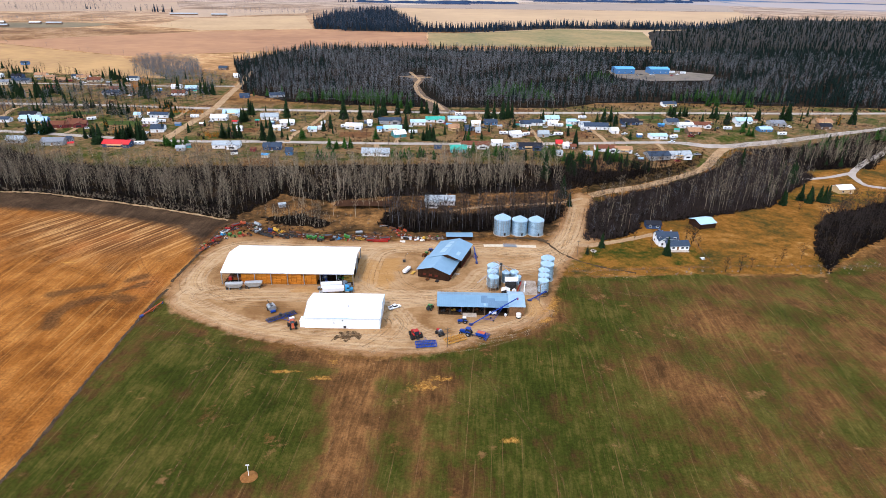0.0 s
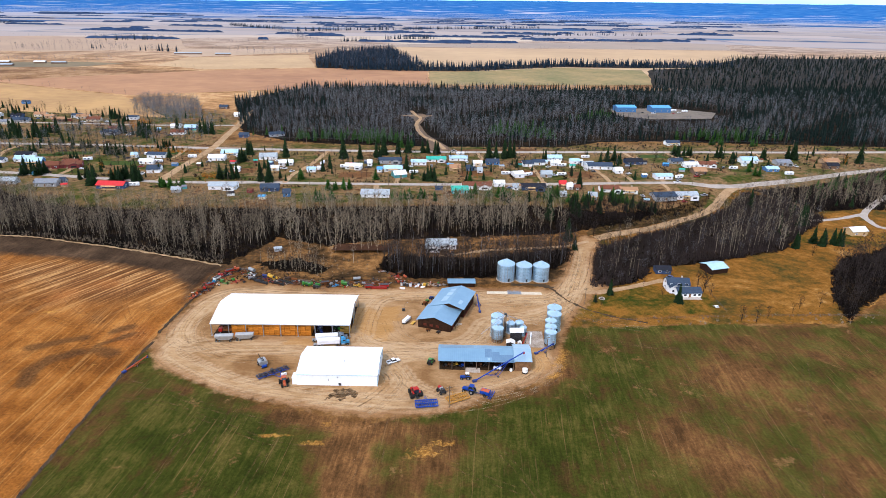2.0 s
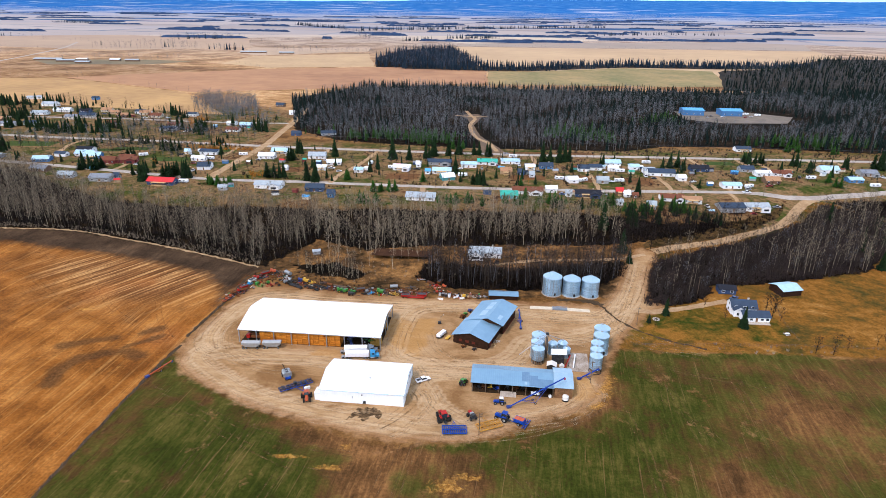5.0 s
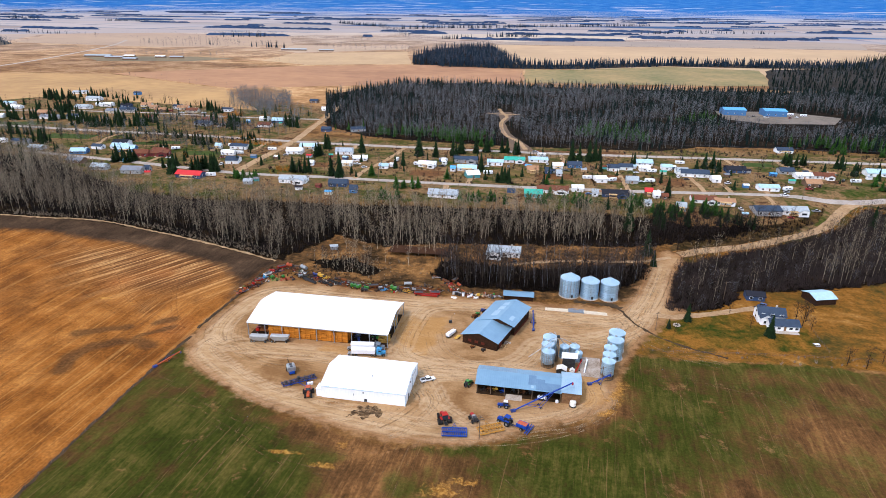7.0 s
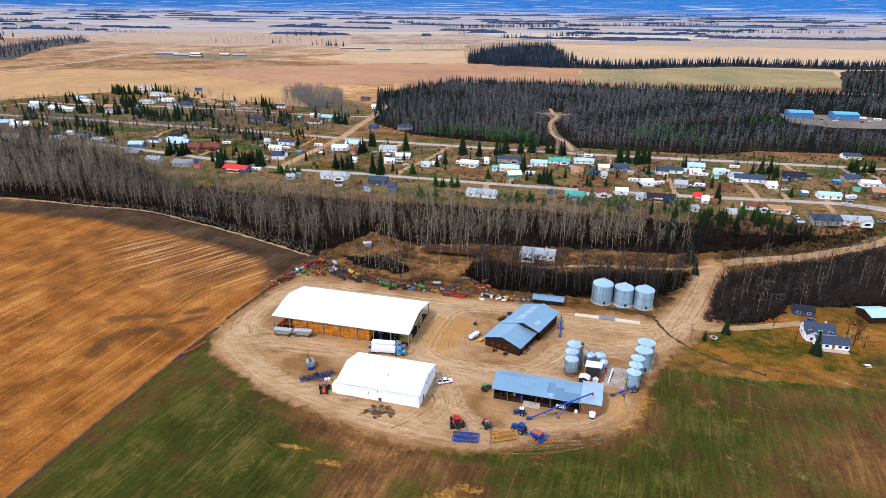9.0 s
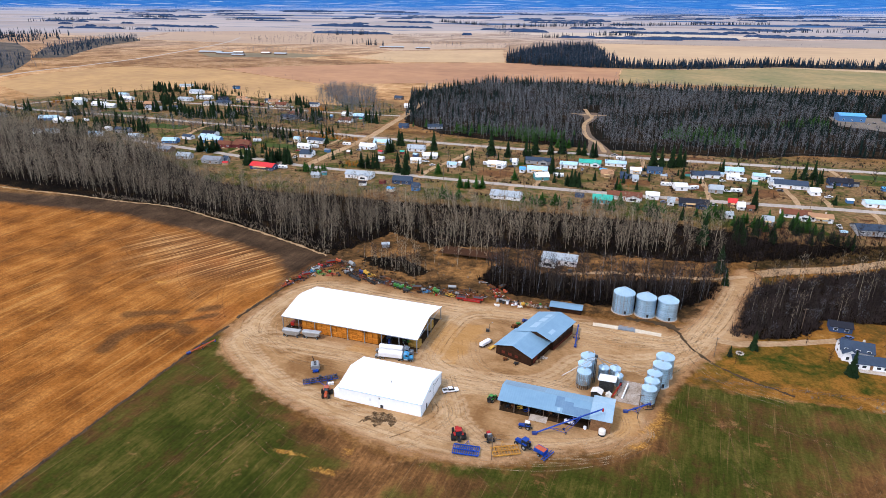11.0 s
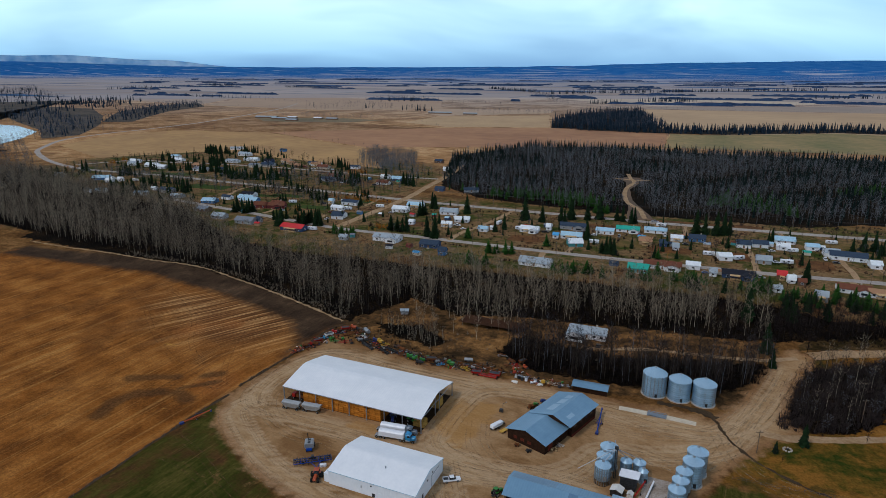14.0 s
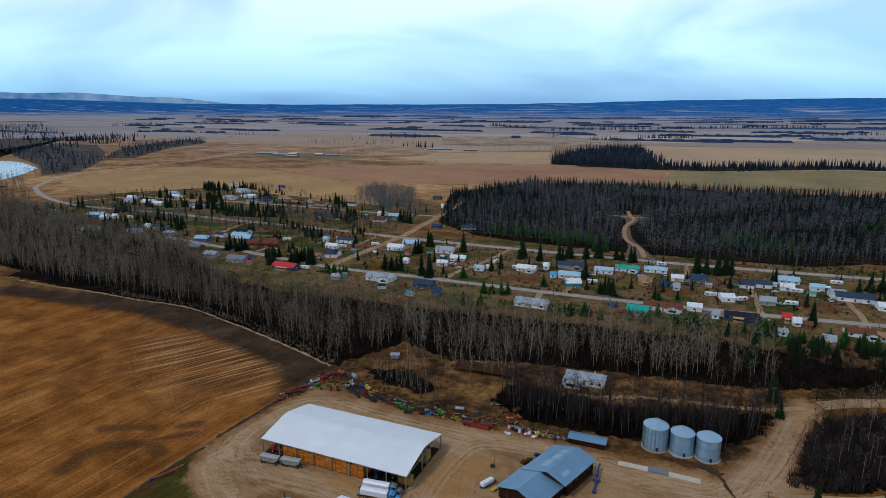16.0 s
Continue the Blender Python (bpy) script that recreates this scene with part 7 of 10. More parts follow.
gable("bungalow", "white L-shaped bungalow with grey-blue roofs among bare trees", "house", 4, 331, -3, 18, 9, 2.9, 2.0, WALL["white"], ROOF["pale grey"], windows=5, wing=(-5.5, 5.0, 8.0, 2.0), chimney=True)
gable("store_shed", "low dark shed with a pale blue metal roof", "shed", 11.3, 278.4, -2, 14, 5.2, 2.4, 0.7, M["barn_wood"], M["steel_roof"], windows=0, door=False, sides=0)
gable("cabin", "small log cabin with a white metal roof", "cabin", 286, 352, 8, 12, 8, 3.2, 2.0, M["pale_wood"], ROOF["white"], windows=2)
gable("shed", "small open shed beside a woodpile", "shed", -94, 327, 20, 4, 3, 2.0, 0.5, WALL["grey"], ROOF["pale grey"], windows=0, door=False, sides=0)
for x, y in ((285, 811), (333, 810)):
    gable("blue_workshop", "large blue workshop with a blue metal roof on a gravel lot", "workshop", x, y, -1, 26, 20, 6.5, 2.0, WALL["blue"], ROOF["blue"], windows=3, door=False, win_z=2.4)

# village: x, y of the front middle, length, depth, turn, walls, roof
WEST_STREET = [(-432, 731, 12, 9, 0, "tan", "tan"), (-410, 710, 14, 8, 0, "brown", "tan"), (-392, 728, 13, 8, 10, "white", "tan"), (-372, 711, 15, 9, 0, "cream", "brown"), (-359, 511, 10, 6, -6, "white", "slate"), (-348, 528, 14, 9, 0, "white", "black"), (-340, 514, 16, 9, 0, "white", "pale blue"), (-329, 504, 15, 10, 10, "blue", "pale blue"), (-325, 655, 12, 8, 0, "brown", "brown"), (-321, 634, 18, 9, -8, "grey", "slate"), (-313, 443, 12, 7, 0, "grey", "pale grey"), (-306, 490, 12, 7, 6, "red", "brown"), (-298, 505, 12, 7, -1, "red", "brown"), (-295, 493, 21, 9, 14, "red", "brown"), (-282, 436, 16, 9, 0, "grey", "grey"), (-273, 443, 4, 4, -5, "grey", "slate"), (-267, 671, 10, 8, 0, "white", "white"), (-255, 529, 5, 4, -1, "white", "pale blue")]
MILL_LANE = [(-253, 635, 14, 8, 0, "white", "brown"), (-248, 661, 12, 8, 0, "navy", "pale blue"), (-236, 529, 16, 8, -4, "white", "slate"), (-236, 506, 12, 5, -6, "white", "white"), (-233, 430, 20, 9, -5, "navy", "red"), (-220, 476, 10, 12, 8, "white", "slate"), (-183, 420, 6, 4, 4, "grey", "pale grey"), (-182, 621, 9, 8, 0, "navy", "slate"), (-181, 518, 14, 8, 0, "white", "white"), (-175, 538, 15, 8, 0, "white", "pale blue"), (-154, 480, 4, 4, -6, "white", "white"), (-152, 427, 20, 9, 0, "white", "pale grey"), (-150, 627, 15, 7, 20, "grey", "slate"), (-138, 523, 15, 9, 4, "white", "pale grey"), (-125, 482, 8, 5, 4, "white", "white"), (-119, 501, 12, 8, 10, "white", "white"), (-117, 422, 13, 9, 2, "navy", "slate"), (-102, 408, 5, 5, 0, "blue", "slate")]
CORNER = [(-94, 478, 7, 6, 0, "white", "pale blue"), (-60, 488, 14, 8, -4, "white", "white"), (-47, 500, 4, 4, -4, "white", "white"), (-39, 406, 20, 10, -3, "white", "pale grey"), (-38, 478, 4, 4, -2, "white", "blue"), (-30, 508, 20, 8, 0, "grey", "slate"), (-27, 480, 15, 8, 0, "white", "pale blue"), (-22, 460, 10, 9, 20, "teal", "white"), (-5, 502, 13, 8, 0, "white", "pale blue"), (11, 514, 17, 9, 0, "white", "teal"), (23, 415, 12, 9, 0, "teal", "teal"), (25, 482, 9, 6, 1, "tan", "tan"), (31, 518, 16, 9, 0, "white", "pale blue"), (37, 427, 22, 9, 0, "white", "brown"), (37, 481, 5, 4, 6, "navy", "slate"), (45, 475, 4, 4, 4, "white", "pale grey"), (46, 499, 8, 8, 0, "white", "white"), (55, 433, 8, 5, 0, "white", "white")]
MIDDLE = [(60, 503, 11, 9, 0, "blue", "slate"), (66, 423, 4, 4, -5, "white", "pale grey"), (75, 460, 8, 10, 10, "white", "white"), (80, 423, 18, 10, -2, "navy", "black"), (90, 497, 9, 9, 0, "white", "slate"), (98, 461, 9, 4, 0, "grey", "pale grey"), (98, 405, 4, 4, 6, "white", "pale grey"), (101, 502, 10, 8, 0, "white", "slate"), (104, 431, 5, 4, -4, "brown", "red"), (108, 425, 4, 4, 5, "white", "white"), (113, 422, 4, 4, -2, "brown", "brown"), (115, 500, 8, 5, -1, "white", "white"), (119, 519, 13, 9, 0, "white", "pale blue"), (119, 402, 6, 4, -6, "grey", "pale grey"), (134, 506, 8, 7, 0, "white", "pale blue"), (138, 417, 16, 9, -4, "white", "brown"), (143, 494, 9, 8, 0, "white", "pale grey"), (151, 487, 21, 8, -4, "white", "slate")]
SCHOOL_ROW = [(151, 415, 13, 8, -4, "white", "tan"), (163, 473, 6, 9, 0, "white", "white"), (176, 407, 17, 11, 6, "grey", "slate"), (188, 505, 15, 9, 0, "navy", "black"), (194, 454, 14, 8, 0, "white", "pale blue"), (196, 414, 17, 8, 4, "white", "pale grey"), (228, 507, 11, 9, 0, "grey", "slate"), (232, 470, 11, 9, 0, "brown", "tan"), (235, 493, 12, 8, 0, "white", "white"), (251, 495, 15, 9, -6, "white", "brown"), (258, 586, 14, 9, 0, "white", "slate"), (297, 509, 15, 9, 0, "white", "pale blue"), (301, 479, 11, 8, 0, "blue", "pale blue"), (325, 501, 13, 10, 0, "grey", "grey"), (362, 488, 11, 8, 0, "brown", "black"), (373, 506, 15, 9, 0, "tan", "tan")]
VILLAGE = WEST_STREET + MILL_LANE + CORNER + MIDDLE + SCHOOL_ROW
FAR_END = [(-452, 497, 12, 8, 20, "white", "pale blue"), (-440, 519, 15, 9, 0, "grey", "slate"), (-364, 491, 13, 9, 12, "blue", "pale blue"), (-564, 552, 19, 8, 20, "blue", "pale blue"), (-542, 543, 8, 6, 0, "white", "white"), (-503, 644, 23, 9, 0, "white", "grey"), (-513, 715, 19, 8, 0, "white", "pale grey"), (-542, 779, 19, 9, 0, "white", "pale grey"), (-602, 836, 18, 12, 20, "white", "pale grey"), (-568, 641, 20, 9, 8, "white", "white"), (-460, 690, 13, 9, 0, "cream", "grey"), (-628, 550, 11, 8, 0, "grey", "pale grey"), (-502, 496, 11, 7, 10, "white", "pale blue"), (-480, 650, 14, 9, 0, "white", "slate"), (-590, 700, 13, 9, 0, "white", "white"), (-530, 668, 12, 8, 0, "brown", "tan"), (-334, 724, 12, 8, 0, "white", "slate"), (-395, 660, 13, 8, 0, "tan", "brown")]
FAR_GARDENS = [(-470, 735, 12, 8, 0, "navy", "black"), (-620, 650, 11, 8, 0, "white", "pale grey"), (-410, 500, 12, 8, 0, "grey", "pale grey"), (-345, 460, 13, 8, 0, "brown", "grey"), (-635, 668, 14, 9, 0, "white", "white"), (-587, 649, 18, 9, 5, "white", "white"), (-621, 728, 13, 8, 2, "white", "pale blue"), (-499, 736, 20, 9, 6, "white", "white"), (-450, 705, 18, 9, 6, "grey", "slate"), (-447, 742, 13, 8, -1, "cream", "tan"), (-517, 840, 9, 6, -3, "blue", "slate"), (-547, 553, 4, 4, -6, "white", "white"), (-536, 553, 6, 4, 6, "white", "white"), (-511, 489, 7, 4, 0, "white", "grey"), (-460, 524, 6, 4, 2, "white", "white"), (-402, 736, 12, 7, -4, "white", "slate"), (-251, 808, 11, 7, -6, "brown", "slate"), (-220, 749, 6, 4, -4, "white", "white")]
VILLAGE_FAR = FAR_END + FAR_GARDENS
WORD = {"navy": "dark blue", "teal": "teal-green"}
for k, (x, y, L, W, rz, wl_, rf) in enumerate(VILLAGE + VILLAGE_FAR):
    near = k < len(VILLAGE)
    small = L < 9
    nm = "garden_shed" if small else "house"
    lab = f"{WORD.get(wl_, wl_)} {'outbuilding' if small else 'bungalow'} with a {rf} roof on a village lot"
    gable(nm, lab, "shed" if small else "house", x, y + W / 2, rz, L, W, 2.5 + 0.25 * (k % 3), 1.5 + 0.3 * (k % 4), WALL[wl_], ROOF[rf], group="village houses", windows=3 if L > 10 else 1, door=near and not small, chimney=near and k % 3 == 0, sides=1 if near else 0,
          wing=(L * 0.25, 3.0, L * 0.38, 1.4) if near and L > 12 and k % 4 == 1 else None, porch=near and k % 5 == 2)
for x, y, L, W in ((-964, 1433, 60, 16), (-905, 1404, 40, 14), (-847, 1370, 30, 12), (-814, 1442, 22, 12), (-771, 1436, 30, 10), (-595, 1758, 70, 10), (-500, 1750, 40, 10), (-890, 1440, 24, 12)):
    gable("farm_shed", "long metal-roofed shed of a distant farm", "shed", x, y, 8, L, W, 3.4, 2.0, WALL["brown"], ROOF["pale grey" if L > 25 else "white"], windows=0, door=False, sides=0)

# single conifers: group middle, count, spread, height
master = [lone("spruce", SPRUCE[k], 10.0, [M["bark_dark"], M["needles"]], "dark green spruce beside village houses") for k in range(4)]
pines = [lone("young_pine", PINE[k], 7.0, [M["bark_dark"], M["needles_bright"]], "bushy fresh green young pine") for k in range(3)]
CONIFERS_A = [(-680, 560, 6, 16, 12), (-640, 600, 5, 14, 11), (-615, 713, 2, 3, 15), (-613, 702, 2, 4, 12), (-605, 795, 14, 16, 11), (-600, 520, 6, 18, 11), (-595, 695, 2, 3, 14), (-590, 634, 3, 3, 13), (-588, 785, 12, 18, 11), (-568, 596, 5, 8, 9), (-563, 629, 4, 4, 16), (-560, 585, 6, 16, 10), (-560, 810, 12, 20, 11), (-549, 648, 4, 6, 9), (-546, 684, 2, 4, 10), (-540, 705, 3, 5, 10), (-536, 631, 3, 5, 9), (-536, 722, 3, 5, 10), (-520, 690, 10, 14, 9)]
CONIFERS_B = [(-519, 644, 4, 6, 10), (-487, 636, 5, 8, 10), (-485, 757, 2, 3, 10), (-484, 512, 10, 16, 9), (-483, 539, 5, 6, 10), (-482, 564, 4, 6, 13), (-474, 495, 10, 12, 10), (-473, 525, 5, 8, 11), (-471, 739, 4, 8, 11), (-470, 560, 5, 14, 11), (-470, 640, 8, 20, 10), (-454, 758, 2, 6, 11), (-434, 622, 15, 23, 8), (-430, 530, 5, 12, 11), (-419, 648, 7, 10, 11), (-415, 614, 12, 16, 9), (-400, 470, 4, 12, 11), (-388, 622, 10, 16, 9), (-387, 622, 6, 8, 9)]
CONIFERS_C = [(-384, 639, 8, 18, 9), (-359, 736, 5, 5, 13), (-354, 730, 5, 8, 12), (-350, 590, 5, 20, 9), (-338, 712, 4, 6, 15), (-312, 643, 3, 4, 13), (-310, 570, 6, 10, 9), (-309, 472, 6, 9, 12), (-305, 476, 4, 5, 10), (-299, 525, 4, 7, 7), (-291, 642, 5, 5, 11), (-289, 634, 7, 10, 8), (-283, 544, 3, 4, 10), (-278, 618, 4, 5, 12), (-274, 544, 4, 5, 10), (-268, 673, 3, 4, 9), (-267, 492, 2, 5, 7), (-264, 460, 5, 8, 9), (-250, 441, 2, 3, 13)]
CONIFERS_D = [(-248, 575, 5, 8, 7), (-230, 453, 8, 13, 10), (-229, 456, 9, 9, 11), (-228, 650, 8, 6, 11), (-222, 640, 5, 6, 11), (-158, 515, 4, 4, 11), (-156, 460, 6, 7, 12), (-156, 544, 3, 4, 12), (-129, 451, 1, 1, 15), (-124, 534, 1, 1, 14), (-122, 449, 1, 1, 16), (-85, 482, 1, 1, 12), (-80, 491, 1, 1, 12), (-72, 529, 1, 1, 18), (-57, 526, 1, 1, 14), (-42, 531, 2, 4, 12), (-36, 544, 2, 3, 17), (-23, 546, 1, 1, 17), (-18, 482, 2, 3, 13)]
CONIFERS_E = [(-12, 551, 2, 3, 15), (1, 550, 2, 4, 14), (4, 451, 6, 7, 11), (13, 546, 2, 4, 13), (32, 452, 1, 1, 8), (43, 456, 2, 3, 6), (60, 530, 1, 1, 17), (60, 398, 4, 12, 8), (66, 528, 1, 1, 16), (74, 528, 1, 1, 16), (77.7, 256.5, 1, 1, 4), (80, 372, 1, 1, 17), (81, 533, 2, 3, 15), (85, 340, 1, 1, 13), (86, 327, 1, 1, 10), (87.8, 264, 1, 1, 7.5), (95, 380, 3, 8, 10), (111, 523, 1, 1, 11), (112, 388, 8, 14, 9)]
CONIFERS_F = [(116, 429, 1, 1, 13), (120.5, 254.8, 1, 1, 11), (146, 394, 8, 16, 8), (170, 519, 4, 4, 12), (173, 508, 2, 3, 10), (245, 333, 4, 6, 11), (241, 405, 1, 1, 12), (247, 540, 6, 9, 10), (231, 327, 3, 4, 10), (279, 532, 2, 3, 11), (280, 509, 3, 4, 9), (257, 331, 3, 4, 10), (317, 526, 3, 4, 10), (258, 368, 3, 4, 14), (344, 526, 5, 7, 15), (402, 510, 1, 1, 16)]
CONIFERS = CONIFERS_A + CONIFERS_B + CONIFERS_C + CONIFERS_D + CONIFERS_E + CONIFERS_F
bushy = [lone("conifer", PINE[k], 8.5, [M["bark_dark"], M["needles"]], "bushy dark green conifer in a garden group") for k in range(3)]
rnd = random.Random(5)
beyond = []
for k, (x, y, n, r, h) in enumerate(CONIFERS):
    for i in range(n):
        px_, py_ = (x, y) if n == 1 else (x + rnd.uniform(-r, r), y + rnd.uniform(-r, r) * 0.45)
        if px_ < -330 or py_ > 600:
            beyond.append((px_, py_))
            continue
        plant(bushy[i % 3] if n > 3 and i % 2 else master[(k + i) % 4], px_, py_, h / 10 * rnd.uniform(0.95, 1.3), rnd.uniform(0, 360))
stand("garden_spruces", "dark green spruces in the gardens at the far end", SPRUCE, np.array(beyond), [M["bark_dark"], M["needles"]], 200, "trees", (9, 15), 0.25)
for k, (x, y, n, r) in enumerate(([(52, 408, 8, 9), (86, 404, 10, 10), (132, 404, 14, 14), (108, 398, 8, 10), (24, 404, 6, 8), (-191, 434, 12, 9), (-67, 427, 9, 8), (-75, 398, 8, 9), (-6, 402, 9, 11), (-22, 404, 4, 5), (-99, 458, 4, 4), (-41, 455, 2, 2), (34, 416, 2, 2), (34, 450, 1, 1), (279, 466, 2, 2), (278, 478, 2, 3), (330, 444, 9, 18), (367, 456, 9, 14), (400, 466, 8, 10), (250, 548, 6, 8), (304, 590, 4, 7)] + [(340, 583, 4, 6), (310, 634, 4, 7), (-10, 578, 6, 12)])):
    for i in range(n):
        plant(pines[i % 3], x + rnd.uniform(-r, r), y + rnd.uniform(-r, r) * 0.4, rnd.uniform(0.85, 1.4), rnd.uniform(0, 360))
for o in (*master, *pines, *bushy):
    drop_master(o)
# single bare trees along the edges and in gardens, and orange willows
bares = [lone("bare_tree", bare_tree(80 + k, h=11, limbs=30, twigs=7, low=0.16, wide=0.32, trunk=0.16, twig_w=0.15), 1.0, [M["twig_dark"], M["twig_red"]], "spreading leafless tree with reddish twigs") for k in range(3)]
for k, (x, y, s) in enumerate(([(139, 266, 1.1), (142, 270, 0.9), (138, 271, 0.8), (141, 262, 0.6), (142, 233, 0.7), (231, 314, 0.6), (110, 275, 0.5), (115, 262, 0.5), (149, 232, 0.8), (103, 345, 0.9), (112, 338, 0.6), (157, 236, 0.55), (77, 254, 0.35), (79, 251, 0.35), (178, 244, 0.6), (190, 246, 0.7), (200, 250, 0.8), (172, 240, 0.45), (70, 472, 0.9), (84, 486, 1.0), (30, 470, 0.8), (-45, 500, 0.8), (-8, 520, 0.8), (160, 450, 0.8), (118, 462, 0.7), (200, 470, 0.8), (215, 525, 0.9), (-70, 505, 0.8)] + [(-165, 490, 0.8), (-300, 560, 0.9), (-310, 600, 1.0), (-330, 610, 0.9), (150, 530, 1.0), (-185, 480, 0.6), (-140, 470, 0.5), (-260, 520, 0.6), (-345, 480, 0.9), (262, 478, 0.7), (340, 470, 0.9), (-20, 300, 0.9), (-8, 298, 1.0), (5, 296, 0.9), (24, 289, 1.0), (30, 292, 0.9), (44, 296, 1.0)])):
    plant(bares[k % 3], x, y, s, k * 77)
willow = [lone("orange_willow", bare_tree(95, h=6, limbs=26, twigs=6, low=0.08, wide=0.4, trunk=0.1, twig_w=0.16), 1.0, [M["orange_leaf"], M["orange_leaf"]], "bushy orange-twigged willow in a garden")]
for k, (x, y, s) in enumerate([(-268, 478, 0.9), (-262, 482, 1.0), (-300, 668, 1.6), (-306, 660, 1.4), (-222, 558, 0.75), (-227, 558, 0.8), (-232, 558, 0.75), (-237, 559, 0.8), (-242, 559, 0.75), (-247, 560, 0.8), (-252, 560, 0.75), (-257, 560, 0.8), (-262, 561, 0.75), (-267, 561, 0.8), (-272, 562, 0.7), (-170, 448, 0.5), (-176, 449, 0.5), (-640, 575, 1.8), (-632, 580, 1.5), (362, 500, 1.2), (40, 452, 0.8), (385, 505, 1.2)]):
    plant(willow[0], x, y, s, k * 61)
for o in (*bares, *willow):
    drop_master(o)


# ---------------------------------------------------------------- machines
M["old_yellow"] = surf("worn_yellow_paint", (0.28, 0.11, 0.012), (0.55, 0.26, 0.02), 1.5, 0.7)
TYRES = {}


def wheel(parent, x, y, r, w, rim="silver"):
    """A tyre with a rim, on an axle along local y."""
    key = (round(r, 2), round(w, 2), rim)
    if key not in TYRES:
        bm = bmesh.new()
        disc(bm, (0, 0, 0), r, w, "Y", 16)
        tyre = link_mesh("tyre", bm, M["black"])
        bm = bmesh.new()
        disc(bm, (0, 0, 0), r * 0.55, w * 1.04, "Y", 12)
        disc(bm, (0, 0, 0), r * 0.2, w * 1.14, "Y", 8)
        TYRES[key] = tyre, link_mesh("rim", bm, M[rim])
    t = new("wheel", TYRES[key][0])
    t.parent, t.matrix_basis = parent, pose(x, y, r)
    rm = new("rim", TYRES[key][1])
    rm.parent = t
    return t


def boxes(name, rows, mat, parent, label="", bevel=0.0):
    bm = bmesh.new()
    for r in rows:
        box(bm, *r)
    if bevel:
        bmesh.ops.bevel(bm, geom=bm.edges[:], offset=bevel, segments=1, affect="EDGES")
    return part(name, bm, mat, parent, label)


def rods(name, rows, mat, parent, label="", sides=6):
    bm = bmesh.new()
    for a, b, r in rows:
        rod(bm, a, b, r, sides)
    return part(name, bm, mat, parent, label)


def tractor(x, y, rz, col, label, k=1.0, roof=None, tracks=False):
    s = thing("tractor", label, "tractor", x, y, 0, rz)
    bm = bmesh.new()
    prism(bm, [(0.1 * k, 0.85 * k), (2.7 * k, 0.85 * k), (2.8 * k, 1.2 * k), (2.6 * k, 1.75 * k), (0.1 * k, 2.0 * k)], "Y", -0.5 * k, 0.5 * k)
    bmesh.ops.bevel(bm, geom=bm.edges[:], offset=0.08, segments=1, affect="EDGES")
    part("hood", bm, M[col], s)
    boxes("chassis", [(0.4 * k, 0, 0.8 * k, 4.4 * k, 0.6 * k, 0.5 * k)], M["dark_steel"], s)
    bm = bmesh.new()
    prism(bm, [(-1.45 * k, 1.5 * k), (0.2 * k, 1.5 * k), (0.35 * k, 2.1 * k), (0.05 * k, 3.0 * k), (-1.35 * k, 3.0 * k)], "Y", -0.78 * k, 0.78 * k)
    part("cab", bm, M["glass"], s)
    boxes("cab_roof", [(-0.65 * k, 0, 3.08 * k, 1.75 * k, 1.75 * k, 0.2 * k)], M[roof or col], s, bevel=0.06)
    rods("cab_frame", [((-1.4 * k, sy * 0.8 * k, 1.4 * k), (-1.3 * k, sy * 0.8 * k, 3.0 * k), 0.05) for sy in (-1, 1)] + [((0.2 * k, sy * 0.8 * k, 1.4 * k), (0.05 * k, sy * 0.8 * k, 3.0 * k), 0.05) for sy in (-1, 1)], M["dark_steel"], s, sides=4)
    for sy in (-1, 1):
        boxes("fender", [(-1.0 * k, sy * 1.05 * k, 1.95 * k, 1.5 * k, 0.6 * k, 0.12 * k)], M[col], s, bevel=0.04)
        if tracks:
            wheel(s, -1.0 * k, sy * 1.1 * k, 0.95 * k, 0.7 * k, "dark_steel")
            wheel(s, -1.0 * k, sy * 1.75 * k, 0.95 * k, 0.55 * k, "dark_steel")
            wheel(s, 1.9 * k, sy * 1.1 * k, 0.8 * k, 0.6 * k, "dark_steel")
        else:
            wheel(s, -1.0 * k, sy * 1.1 * k, 0.92 * k, 0.55 * k, "silver")
            wheel(s, 1.95 * k, sy * 0.95 * k, 0.66 * k, 0.4 * k, "silver")
    rods("exhaust", [((0.9 * k, 0.55 * k, 1.8 * k), (0.9 * k, 0.55 * k, 3.0 * k), 0.07)], M["dark_steel"], s)
    boxes("hitch", [(-2.2 * k, 0, 0.7 * k, 1.0 * k, 0.9 * k, 0.2 * k)], M["dark_steel"], s)
    return s


tractor(-66.4, 189.2, -75, "orange", "orange-red tractor with twin dark wheels hitched to a seed drill", 1.0, tracks=True)
tractor(-15.7, 179.6, 112, "red", "red tractor with twin rear wheels standing in a yard", 1.2, tracks=True)
tractor(5.4, 180.6, 150, "blue", "blue tractor with pale rims hitched to a seeder", 1.1)
tractor(4.8, 189.9, 178, "blue", "small blue tractor with a white cab roof beside an auger", 0.85, roof="white")
tractor(-8.6, 201.7, 60, "green", "bright green tractor beside a long shed", 0.85)
tractor(-49.6, 230.6, -20, "green", "green tractor parked under a shed roof", 1.0, roof="yellow")
tractor(-57.2, 229.6, -70, "blue_dark", "dark blue tractor parked under a shed roof", 0.95)


